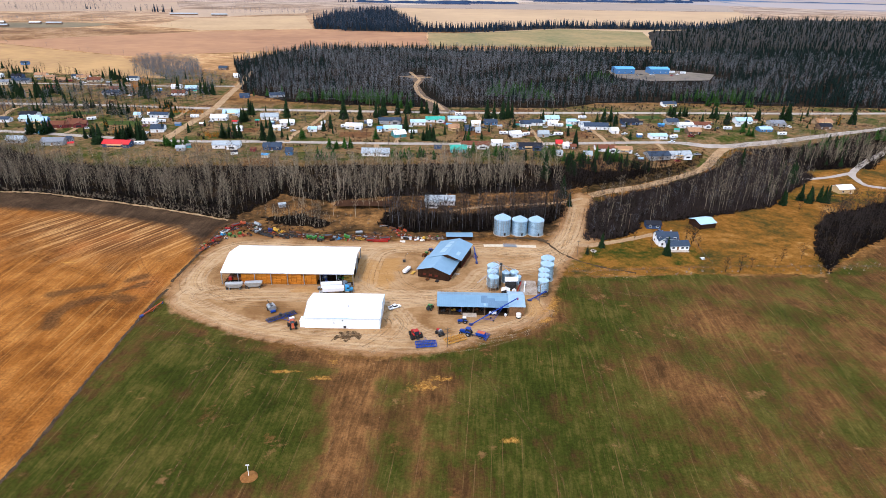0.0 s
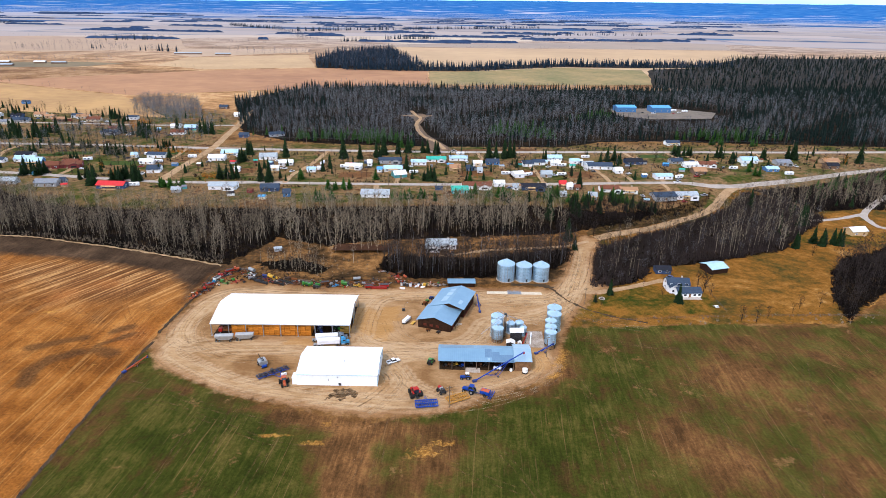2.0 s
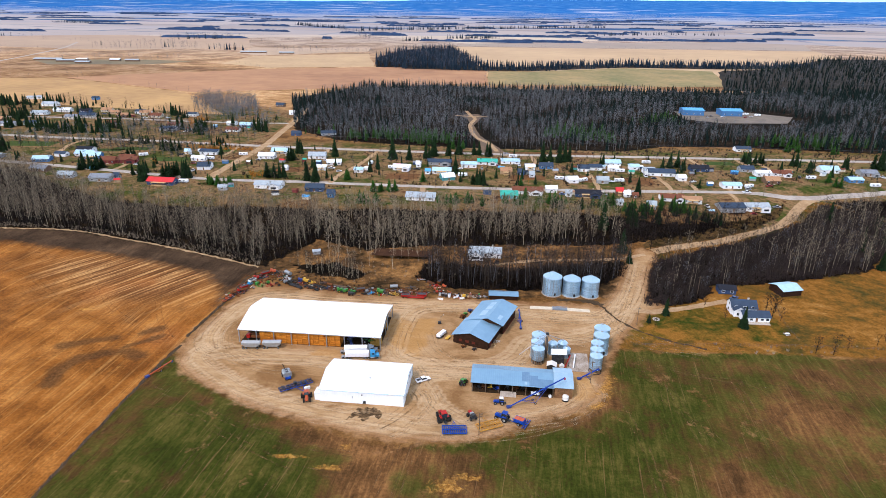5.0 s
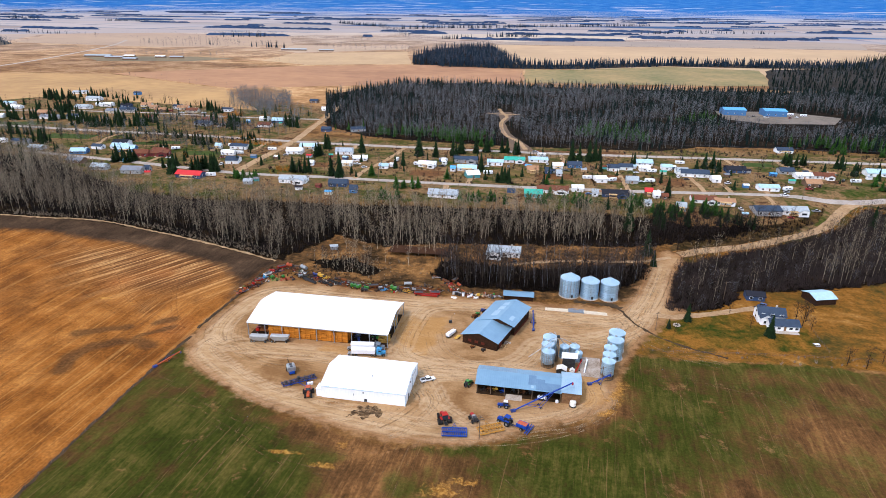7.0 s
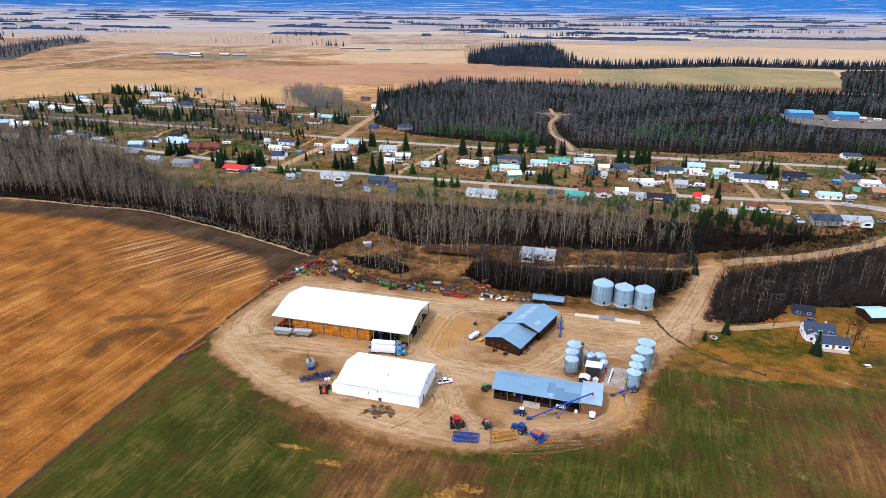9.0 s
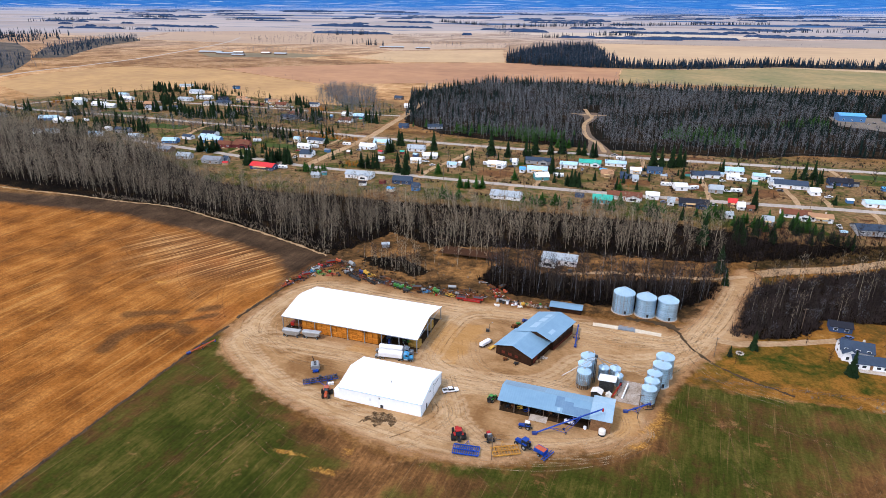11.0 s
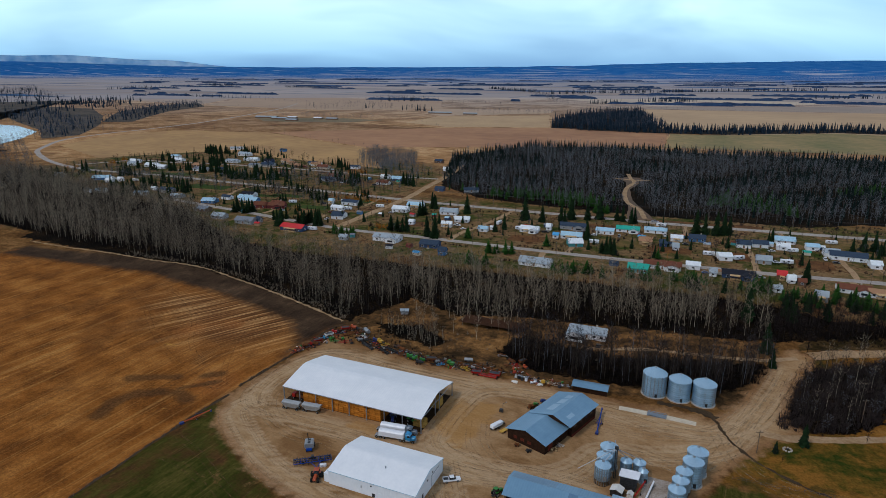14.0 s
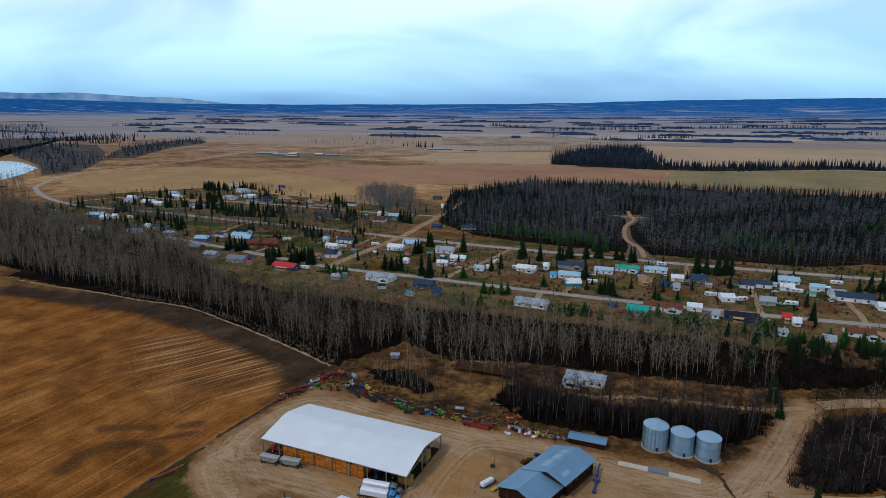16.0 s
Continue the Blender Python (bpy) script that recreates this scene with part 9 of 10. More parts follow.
# ---------------------------------------------------------------- scrap along the edge of the yard
def scrap(kind, x, y, rz, col, k=1.0):
    z = lie1(x, y)
    rnd_ = random.Random(int(x * 13 + y * 7))
    names = {"header": ("combine_header", "long black combine header lying in a scrap row"), "frame": ("old_harrow", "rusty angular machine frame in a scrap row"), "wagon": ("scrap_wagon", "worn coloured farm wagon among scrap"),
             "pile": ("scrap_pile", "tangled heap of old iron bars"), "machine": ("scrap_machine", "derelict coloured farm machine with wheels"), "tank": ("scrap_tank", "old horizontal metal tank among scrap"),
             "logs": ("log_pile", "heap of grey weathered logs and planks"), "tyres": ("tyre_pile", "pile of worn black tyres"), "barrel": ("barrel", "upright drum among scrap"), "rubble": ("rubble_heap", "heap of pale broken concrete and boards")}
    nm, lab = names[kind]
    s = thing(nm, lab, nm.split("_")[-1] if kind != "header" else "combine header", x, y, z, rz, group="scrap row")
    if kind == "header":
        boxes("trough", [(0, 0, 0.55, 9.0 * k, 0.9, 0.5), (0, 0.5, 0.95, 9.0 * k, 0.12, 0.7)], M[col], s, bevel=0.05)
        rods("reel", [((-4.3 * k, -0.4, 1.1 + dz), (4.3 * k, -0.4, 1.1 + dz), 0.05) for dz in (0, 0.4)] + [((-4.3 * k + i * 1.43 * k, -0.4, 1.1), (-4.3 * k + i * 1.43 * k, 0.2, 0.9), 0.05) for i in range(7)], M["dark_steel"], s, sides=4)
        for sx in (-1, 1):
            boxes("end_shield", [(sx * 4.6 * k, -0.2, 0.7, 0.12, 1.5, 1.0)], M["dark_steel"], s)
    elif kind == "frame":
        boxes("frame", [(0, -0.8 * k, 0.7, 4.2 * k, 0.16, 0.16), (0, 0.8 * k, 0.7, 4.2 * k, 0.16, 0.16)] + [(-2 * k + i * k, 0, 0.7, 0.14, 1.7 * k, 0.14) for i in range(5)] + [(0.4, 0, 1.2, 0.16, 1.6 * k, 1.0)], M[col], s)
        rods("tine", [((-2 * k + i * 0.8 * k, 0.8 * k, 0.7), (-2 * k + i * 0.8 * k, 1.1 * k, 0.0), 0.06) for i in range(6)], M["rust"], s, sides=4)
        wheel(s, 0.6, -1.0 * k, 0.45, 0.22, "rust")
        wheel(s, 0.6, 1.0 * k, 0.45, 0.22, "rust")
    elif kind == "wagon":
        bm = bmesh.new()
        prism(bm, [(-1.2 * k, 1.9 * k), (1.2 * k, 1.9 * k), (0.9 * k, 0.8 * k), (-0.9 * k, 0.8 * k)], "X", -2.4 * k, 2.4 * k)
        part("box", bm, M[col], s)
        boxes("inside", [(0, 0, 1.9 * k, 4.5 * k, 2.1 * k, 0.03)], M["dark_steel"], s)
        rods("draw_bar", [((2.4 * k, 0, 0.7), (4.2 * k, 0, 0.5), 0.08)], M["rust"], s)
        for sx in (-1.4 * k, 1.4 * k):
            for sy in (-1.0 * k, 1.0 * k):
                wheel(s, sx, sy, 0.42, 0.22, "rust")
    elif kind == "pile":
        rods("bar", [((rnd_.uniform(-2, 2) * k, rnd_.uniform(-1, 1) * k, rnd_.uniform(0.1, 0.5)), (rnd_.uniform(-2, 2) * k, rnd_.uniform(-1, 1) * k, rnd_.uniform(0.2, 1.3)), rnd_.uniform(0.05, 0.12)) for i in range(14)], M[col], s, sides=4)
        boxes("sheet", [(rnd_.uniform(-1, 1) * k, rnd_.uniform(-.6, .6) * k, 0.35 + i * 0.2, 1.2 * k, 0.8 * k, 0.08, rnd_.uniform(0, 180), rnd_.uniform(-20, 20), 8) for i in range(4)], M["rust"], s)
    elif kind == "machine":
        boxes("body", [(0, 0, 1.2 * k, 2.6 * k, 1.4 * k, 1.0 * k), (-0.8 * k, 0, 1.9 * k, 1.0 * k, 1.2 * k, 0.8 * k)], M[col], s, bevel=0.07)
        boxes("chute", [(1.6 * k, 0, 1.0 * k, 1.2 * k, 0.7 * k, 0.5 * k, 0, 0, 18)], M["dark_steel"], s)
        for sx, r in ((0.9, 0.4), (-0.8, 0.62)):
            for sy in (-1, 1):
                wheel(s, sx * k, sy * 0.9 * k, r * k, 0.28, "yellow" if col == "green" else "rust")
    elif kind == "tank":
        rods("shell", [((-1.6 * k, 0, 0.9 * k), (1.6 * k, 0, 0.9 * k), 0.7 * k)], M[col], s, sides=14)
        boxes("saddle", [(sx * k, 0, 0.2, 0.2, 1.2 * k, 0.4) for sx in (-1, 1)], M["rust"], s)
    elif kind == "logs":
        for row_ in [((-3 * k + rnd_.uniform(-.6, .6), rnd_.uniform(-.9, .9), 0.2 + 0.16 * (i % 4)), (3 * k + rnd_.uniform(-.6, .6), rnd_.uniform(-.9, .9), 0.2 + 0.16 * (i % 4)), rnd_.uniform(0.1, 0.2)) for i in range(12)]:
            rods("log", [row_], M[col], s, sides=5)
    elif kind == "tyres":
        for i in range(6):
            wheel(s, rnd_.uniform(-1.4, 1.4), rnd_.uniform(-1.0, 1.0), 0.5, 0.3, "rust")
    elif kind == "barrel":
        rods("shell", [((0, 0, 0), (0, 0, 1.1 * k), 0.42 * k)], M[col], s, sides=12)
        rods("rim", [((0, 0, 1.08 * k), (0, 0, 1.13 * k), 0.45 * k)], M["steel"], s, sides=12)
    elif kind == "rubble":
        boxes("chunk", [(rnd_.uniform(-1.4, 1.4), rnd_.uniform(-1, 1), 0.15 + rnd_.random() * 0.35, rnd_.uniform(.4, 1.0), rnd_.uniform(.3, .8), rnd_.uniform(.2, .45), rnd_.uniform(0, 180), rnd_.uniform(-25, 25), rnd_.uniform(-25, 25)) for i in range(14)], M[col], s)
        boxes("board", [(rnd_.uniform(-1, 1), rnd_.uniform(-1, 1), 0.6, 2.2, 0.2, 0.06, rnd_.uniform(0, 180), 12, 10) for i in range(4)], M["brown_wood"], s)
    return s


SCRAP = ([("frame", -125, 267, 70, "orange", 1), ("frame", -124.5, 270.5, 60, "orange", 1), ("machine", -123.6, 274, 40, "rust", 1), ("frame", -122.4, 276.6, 70, "red", 1), ("machine", -119.8, 277.6, 20, "rust", 0.9), ("wagon", -121, 281.5, 50, "red", 0.8), ("frame", -120, 285, 60, "truck_blue", 1.1), ("wagon", -119.4, 289.5, 65, "cream", 0.9), ("machine", -118.4, 293, 30, "red", 1), ("pile", -117, 288, 10, "rust", 1.2), ("machine", -115.6, 285.5, 80, "green", 0.9), ("frame", -113, 283.5, 20, "green", 1), ("machine", -110.5, 287.5, 130, "green", 0.8), ("frame", -108.5, 284.5, 30, "red", 1.2), ("pile", -112, 292.5, 50, "rust", 1.3), ("wagon", -115.5, 299.5, 40, "red", 0.9), ("machine", -112, 301.8, 10, "orange", 1.1), ("pile", -117.4, 302.6, 60, "rust", 1.2), ("frame", -109, 297, 10, "rust", 1.1), ("header", -104.8, 286, -52, "rust", 0.35), ("tank", -103.4, 300, -40, "silver", 1.4)] + [("logs", -107.5, 302, -30, "wood_pole", 0.9), ("barrel", -100.6, 292.5, 0, "white", 1.4), ("machine", -101.6, 289, 60, "silver", 0.9), ("header", -97.0, 286.2, -32, "black", 0.95), ("header", -95.0, 284.2, -32, "dark_steel", 0.9), ("header", -86.5, 282.4, -28, "black", 0.95), ("header", -82.6, 284.2, -26, "black", 0.85), ("machine", -91.2, 290.2, -20, "yellow", 1.15), ("frame", -88.0, 288.6, 40, "yellow", 1), ("machine", -94.6, 291.6, 10, "blue_dark", 0.9), ("pile", -82.0, 289.4, 0, "dark_steel", 1.2), ("tank", -78.0, 287, -20, "rust", 1.0), ("logs", -73.6, 286.4, -16, "wood_pole", 1.6), ("machine", -71.4, 280.2, 30, "green", 1.1), ("machine", -68.6, 279.4, 200, "green", 1.0), ("machine", -65.4, 276.6, 10, "dark_steel", 1.0), ("machine", -64.6, 279.0, 30, "green", 0.9), ("frame", -75.6, 281.5, 20, "rust", 1), ("wagon", -61.0, 281.4, 15, "rust", 0.9), ("machine", -57.6, 280.0, 60, "silver", 0.8), ("frame", -55.4, 278.2, 40, "truck_blue", 0.9)] + [("tyres", -58.5, 277.4, 0, "black", 1), ("machine", -50.8, 279.6, -10, "green", 1.2), ("pile", -53.0, 283.0, 20, "rust", 1.3), ("frame", -47.5, 281, 70, "rust", 1.1), ("tank", -44.6, 286.4, 10, "silver", 1.2), ("frame", -43.6, 278.2, -25, "yellow", 1.2), ("pile", -39.8, 283.6, 10, "rust", 1.4), ("machine", -40.6, 280.2, 10, "silver", 0.7), ("wagon", -37.6, 275.8, 4, "red", 0.9), ("header", -32.4, 275.0, -3, "red", 0.95), ("wagon", -29.6, 276.6, 0, "red", 1.0), ("pile", -33.0, 281.6, 0, "rust", 1.5), ("frame", -36.0, 285.6, 20, "dark_steel", 1.3), ("frame", -28.4, 281.0, 80, "rust", 1), ("pile", -31.4, 297.0, 30, "silver", 1.2), ("header", -25.8, 292.4, -40, "rust", 0.55), ("wagon", -21.0, 293.8, 60, "rust", 0.8), ("frame", -23.0, 289.0, -35, "red", 1), ("machine", -18.6, 288.4, -30, "orange", 0.8), ("logs", -21.0, 286.2, -40, "rust", 0.6), ("pile", -27.0, 288.0, -40, "brown_wood", 1.3)] + [("barrel", -19.2, 278.4, 0, "dark_steel", 1.5), ("barrel", -17.6, 277.6, 0, "dark_steel", 1.5), ("barrel", -15.8, 277.6, 0, "white", 1.6), ("barrel", -20.6, 279.0, 0, "cream", 1.3), ("tank", -12.6, 276.2, 30, "white", 0.7), ("barrel", -11.6, 277.4, 0, "white", 1.4), ("rubble", -4.6, 278.0, 0, "concrete", 1), ("rubble", -2.0, 278.2, 60, "concrete", 1), ("rubble", 1.0, 278.4, 20, "silver", 1), ("rubble", -6.2, 279.2, 110, "pale_wood", 1), ("rubble", -13.4, 279.8, 50, "concrete", 0.8), ("logs", -9.4, 275.4, 5, "cream", 0.3), ("logs", -20.0, 274.4, 2, "cream", 0.32), ("machine", -9.0, 255.8, 55, "rust", 0.9), ("machine", -7.8, 258.6, 50, "green", 0.7), ("machine", -5.4, 262.0, 40, "blue_dark", 0.8), ("rubble", 3.8, 231.4, 0, "pale_wood", 1), ("rubble", 6.0, 234.6, 0, "concrete", 0.8), ("machine", -8.6, 229.2, 20, "rust", 0.6), ("machine", -4.0, 227.2, 40, "dark_steel", 0.6), ("rubble", -61.8, 208.4, 0, "concrete", 0.5)])
for row in SCRAP:
    scrap(*row)


def litter_along(path, width, count, seed):
    """Bars, sheets and lumps of old iron strewn along the scrap row, as one mesh."""
    rnd_ = random.Random(seed)
    line = curve_through(path, 1.0)
    bm = bmesh.new()
    mats_ = [M["rust"], M["dark_steel"], M["silver"], M["brown_wood"], M["red"], M["black"], M["orange"], M["cream"], M["green"], M["blue_dark"]]
    for i in range(count):
        p = rnd_.choice(line)
        x, y = p.x + rnd_.gauss(0, width / 2), p.y + rnd_.gauss(0, width / 2)
        z = lie1(x, y)
        k0 = len(bm.faces)
        if rnd_.random() < 0.6:
            a, l_ = rnd_.uniform(0, 3.14), rnd_.uniform(0.8, 3.4)
            box(bm, x, y, z + rnd_.uniform(0.1, 0.9), l_, rnd_.uniform(0.1, 0.3), rnd_.uniform(0.08, 0.25), math.degrees(a), rnd_.uniform(-15, 15), rnd_.uniform(-15, 15))
        else:
            box(bm, x, y, z + 0.3, rnd_.uniform(0.4, 1.3), rnd_.uniform(0.3, 0.9), rnd_.uniform(0.3, 1.0), rnd_.uniform(0, 180), rnd_.uniform(-12, 12))
        bm.faces.ensure_lookup_table()
        mi = rnd_.choices(range(10), (5, 6, 1.5, 3, 1.0, 4, 0.8, 0.8, 0.4, 0.4))[0]
        for f in bm.faces[k0:]:
            f.material_index = mi
    solo("scrap_litter", bm, mats_, "strewn rusty bars and dark old iron parts", "scrap", kind="stuff")


litter_along([(-125, 267), (-121, 281), (-117, 297), (-108, 300), (-98, 290), (-86, 285), (-72, 283), (-55, 281), (-40, 281), (-28, 280)], 3.6, 1000, 5)
litter_along([(-24, 290), (-18, 280), (-4, 279), (2, 279)], 2.8, 190, 6)
stand("scrap_weeds", "dead brown weeds between rows of scrap", BRUSH, strewn([(-126, 268), (-122, 300), (-104, 308), (-70, 292), (-26, 286), (-26, 281), (-70, 284), (-104, 292), (-116, 284)], 2.6, 90, clumpy=0.5), [M["twig_dark"]], 90, "weeds", (0.25, 0.6))
drum("water_tank", "bright yellow round plastic tank among drums", -8.4, 277.6, 0.9, 1.5, "yellow", "yellow")
pl = thing("pallet_stack", "two stacks of pale wooden boxes beside a barn", "pallets", -11.2, 243.0, 0, -20)
for i in (0, 1):
    boxes("crate", [(i * 1.7, i * 0.7, 0.3 + 0.42 * j, 1.4, 1.2, 0.36) for j in range(4)], M["pale_wood"], pl)

# ---------------------------------------------------------------- field edges, mud, fences
mudm = surf("dark_wet_earth", (0.035, 0.024, 0.014), (0.085, 0.055, 0.03), 0.25, 0.95, 0.3, space="World")
ribbon("ditch", "dark narrow ditch along a stubble field", [(-118.5, 306), (-123.4, 299), (-124.6, 282), (-125.2, 266), (-127.6, 246), (-129.4, 231)], 1.5, mudm, 0.06, 2, 0.35, "ditch")
ribbon("ditch", "dark narrow ditch along a crop field", [(-128.8, 224), (-130.6, 212), (-132, 194), (-133.2, 172), (-134, 153), (-135, 125), (-137.6, 100), (-140, 60)], 1.3, mudm, 0.06, 2, 0.4, "ditch")
ridge = surf("pale_dry_grass", (0.22, 0.135, 0.065), (0.42, 0.29, 0.16), 0.3, 0.95, 0.4, space="World")
ribbon("field_ridge", "pale ridge of dry grass along a field edge", [(-430, 366), (-330, 360), (-296, 357), (-253, 354), (-219, 344), (-170, 326.5), (-141, 316), (-122, 308.5)], 0.9, ridge, 0.35, 2, 0.7, "grass")
ribbon("wet_track", "dark wet wheel track across a yard", [(50, 277), (56, 274), (60, 270), (61, 265), (64, 258), (70, 249), (82, 240), (96, 233)], 1.0, mudm, 0.07, 1.5, 0.6, "mud")
ribbon("wet_track", "dark damp ground below grain bins", [(38, 278), (46, 277.5), (54, 276.5), (60, 273)], 3.2, mudm, 0.06, 1.5, 1.1, "mud")


def track_material():
    """Pressed pale soil that breaks up into the field round it."""
    m = surf("pressed_soil", (0.12, 0.062, 0.024), (0.26, 0.145, 0.062), 0.35, 0.95, 0.0, space="World")
    n, l = m.node_tree.nodes, m.node_tree.links
    t = n.new("ShaderNodeTexNoise")
    t.inputs["Scale"].default_value, t.inputs["Detail"].default_value, t.inputs["Roughness"].default_value = 0.35, 6, 0.7
    l.new(n.new("ShaderNodeNewGeometry").outputs["Position"], t.inputs["Vector"])
    k = n.new("ShaderNodeMapRange")
    k.inputs["From Min"].default_value, k.inputs["From Max"].default_value, k.inputs["To Max"].default_value = 0.40, 0.70, 0.42
    l.new(t.outputs["Fac"], k.inputs["Value"])
    l.new(k.outputs["Result"], n["Principled BSDF"].inputs["Alpha"])
    return m


PRESSED = track_material()
TYRE_LINES = [[(-127, 193), (-112, 187), (-90, 175), (-66, 165), (-44, 160)], [(-126, 182), (-108, 178), (-86, 166), (-64, 154), (-45, 150)], [(-30, 168), (-35, 145), (-43, 115), (-48, 75)], [(-24, 168), (-29, 142), (-31, 110), (-33, 72)],
              [(-18, 166), (-12, 150), (0, 138), (16, 128)], [(71, 206), (72, 170), (74, 130), (77, 80)], [(98, 215), (97, 192), (94, 160), (93, 125), (97, 84)], [(143, 200), (142, 176), (140, 140), (141, 100)], [(62, 226), (84, 214), (110, 206), (150, 202), (200, 204)], [(60, 216), (84, 213), (102, 206), (110, 196), (104, 186), (90, 182)]]
TYRE_CROSS = ([[(76, 70), (100, 110), (124, 150), (150, 196)], [(128, 82), (108, 120), (86, 158), (66, 196)], [(112, 72), (118, 110), (112, 150), (100, 186)], [(-8, 168), (10, 150), (22, 120), (26, 80)], [(48, 196), (52, 170), (50, 130), (46, 84)], [(-64, 160), (-70, 130), (-78, 96)], [(-92, 170), (-98, 140), (-106, 100)], [(-82, 176), (-84, 140), (-90, 98)], [(150, 222), (170, 200), (186, 170), (192, 130)], [(-262, 326), (-225, 305), (-200, 285), (-178, 258), (-152, 238), (-134, 229)]] + [[(-285, 318), (-240, 290), (-205, 262), (-170, 240), (-136, 226)], [(-205, 200), (-178, 214), (-156, 224), (-136, 228)], [(-170, 300), (-160, 270), (-148, 246), (-136, 230)]])
for k, line_ in enumerate(TYRE_LINES + TYRE_CROSS):
    p_ = np.array(line_, float)
    d_ = np.gradient(p_, axis=0)
    d_ /= np.hypot(d_[:, 0], d_[:, 1])[:, None]
    for side_ in (-1.15, 1.15):
        q_ = p_ + np.stack([-d_[:, 1], d_[:, 0]], -1) * side_
        ribbon("tyre_track", "pale tyre track pressed into field soil", [tuple(v) for v in q_], 0.5, PRESSED, 0.05, 2.5, 0.12, "track")


WORN = surf("rolled_gravel", (0.40, 0.255, 0.125), (0.56, 0.40, 0.235), 0.3, 0.95, 0.0, space="World")
SUNK = surf("sunken_rut_earth", (0.15, 0.078, 0.032), (0.26, 0.145, 0.066), 0.3, 0.95, 0.0, space="World")
for m_ in (WORN, SUNK):
    n_, l_ = m_.node_tree.nodes, m_.node_tree.links
    t_ = n_.new("ShaderNodeTexNoise")
    t_.inputs["Scale"].default_value, t_.inputs["Detail"].default_value, t_.inputs["Roughness"].default_value = 0.22, 7, 0.7
    l_.new(n_.new("ShaderNodeNewGeometry").outputs["Position"], t_.inputs["Vector"])
    k_ = n_.new("ShaderNodeMapRange")
    k_.inputs["From Min"].default_value, k_.inputs["From Max"].default_value, k_.inputs["To Max"].default_value = 0.40, 0.68, 0.36
    l_.new(t_.outputs["Fac"], k_.inputs["Value"])
    l_.new(k_.outputs["Result"], n_["Principled BSDF"].inputs["Alpha"])
YARD_RUNS = TRACKS + [[(86, 318), (76, 290), (64, 268), (52, 258), (30, 252), (8, 254), (-16, 262)], [(80, 300), (66, 262), (56, 240), (46, 234), (30, 238)], [(60, 262), (64, 246), (72, 236), (92, 228)], [(-112, 270), (-96, 276), (-70, 272), (-40, 270)], [(-104, 256), (-112, 240), (-106, 222), (-90, 212), (-70, 210)], [(-24, 240), (-20, 226), (-10, 218), (8, 216)], [(-30, 200), (-24, 190), (-30, 178), (-36, 172)], [(36, 194), (30, 186), (14, 181), (-4, 178)]]
rut_rnd = random.Random(31)
for line_ in YARD_RUNS:
    p_ = np.array(line_, float)
    d_ = np.gradient(p_, axis=0)
    d_ /= np.hypot(d_[:, 0], d_[:, 1])[:, None]
    for off_ in (-4.3, -2.1, 0.2, 2.6, 4.8):
        o_ = off_ + rut_rnd.uniform(-0.9, 0.9)
        if rut_rnd.random() < 0.35:
            continue
        for side_ in (-0.95, 0.95):
            q_ = p_ + np.stack([-d_[:, 1], d_[:, 0]], -1) * (o_ + side_) + np.array([rut_rnd.uniform(-0.7, 0.7), rut_rnd.uniform(-0.7, 0.7)])
            ribbon("tyre_track", "faint tyre track pressed into yard gravel", [tuple(v) for v in q_], 0.5, WORN if rut_rnd.random() < 0.72 else SUNK, rut_rnd.uniform(0.035, 0.06), 2.5, 0.1, "track")


def puddle(pts, label, seed):
    rnd_ = random.Random(seed)
    bm = bmesh.new()
    out = []
    for (x1, y1), (x2, y2) in zip(pts, pts[1:] + pts[:1]):
        for k in range(7):
            out.append(bm.verts.new((x1 + (x2 - x1) * k / 7 + rnd_.uniform(-.55, .55), y1 + (y2 - y1) * k / 7 + rnd_.uniform(-.55, .55), 0.05)))
    f = bm.faces.new(out)
    bmesh.ops.triangulate(bm, faces=[f])
    m = M["mud"].copy()
    n, l = m.node_tree.nodes, m.node_tree.links
    t = n.new("ShaderNodeTexNoise")
    t.inputs["Scale"].default_value, t.inputs["Detail"].default_value, t.inputs["Roughness"].default_value = 0.55, 6, 0.7
    l.new(n.new("ShaderNodeNewGeometry").outputs["Position"], t.inputs["Vector"])
    k = n.new("ShaderNodeMapRange")
    k.inputs["From Min"].default_value, k.inputs["From Max"].default_value = 0.34, 0.60
    l.new(t.outputs["Fac"], k.inputs["Value"])
    l.new(k.outputs["Result"], n["Principled BSDF"].inputs["Alpha"])
    solo("mud_patch", bm, m, label, "mud", kind="structure")


puddle([(-46.0, 185.2), (-40.6, 185.0), (-37.4, 182.0), (-38.3, 178.6), (-40.6, 181.2), (-43.4, 177.2), (-46.4, 179.8), (-50.1, 177.9), (-47.8, 181.4)], "dark wet mud patch in front of a white hall", 4)


def fence(pts, label, gap=4.0, h=1.2):
    line = curve_through(pts, gap)
    s = thing("fence", label, "fence", 0, 0, 0)
    bm = bmesh.new()
    rod(bm, (0, 0, -0.3), (0, 0, h), 0.07, 5)
    me = link_mesh("post", bm, M["wood_pole"])
    for p in line:
        o = new("post", me)
        o.parent, o.matrix_basis = s, pose(p.x, p.y, lie1(p.x, p.y))
    for k in (0.45, 0.95):
        rods("wire", [((a.x, a.y, lie1(a.x, a.y) + h * k), (b.x, b.y, lie1(b.x, b.y) + h * k), 0.03) for a, b in zip(line, line[1:])], M["dark_steel"], s, sides=3)
    return s


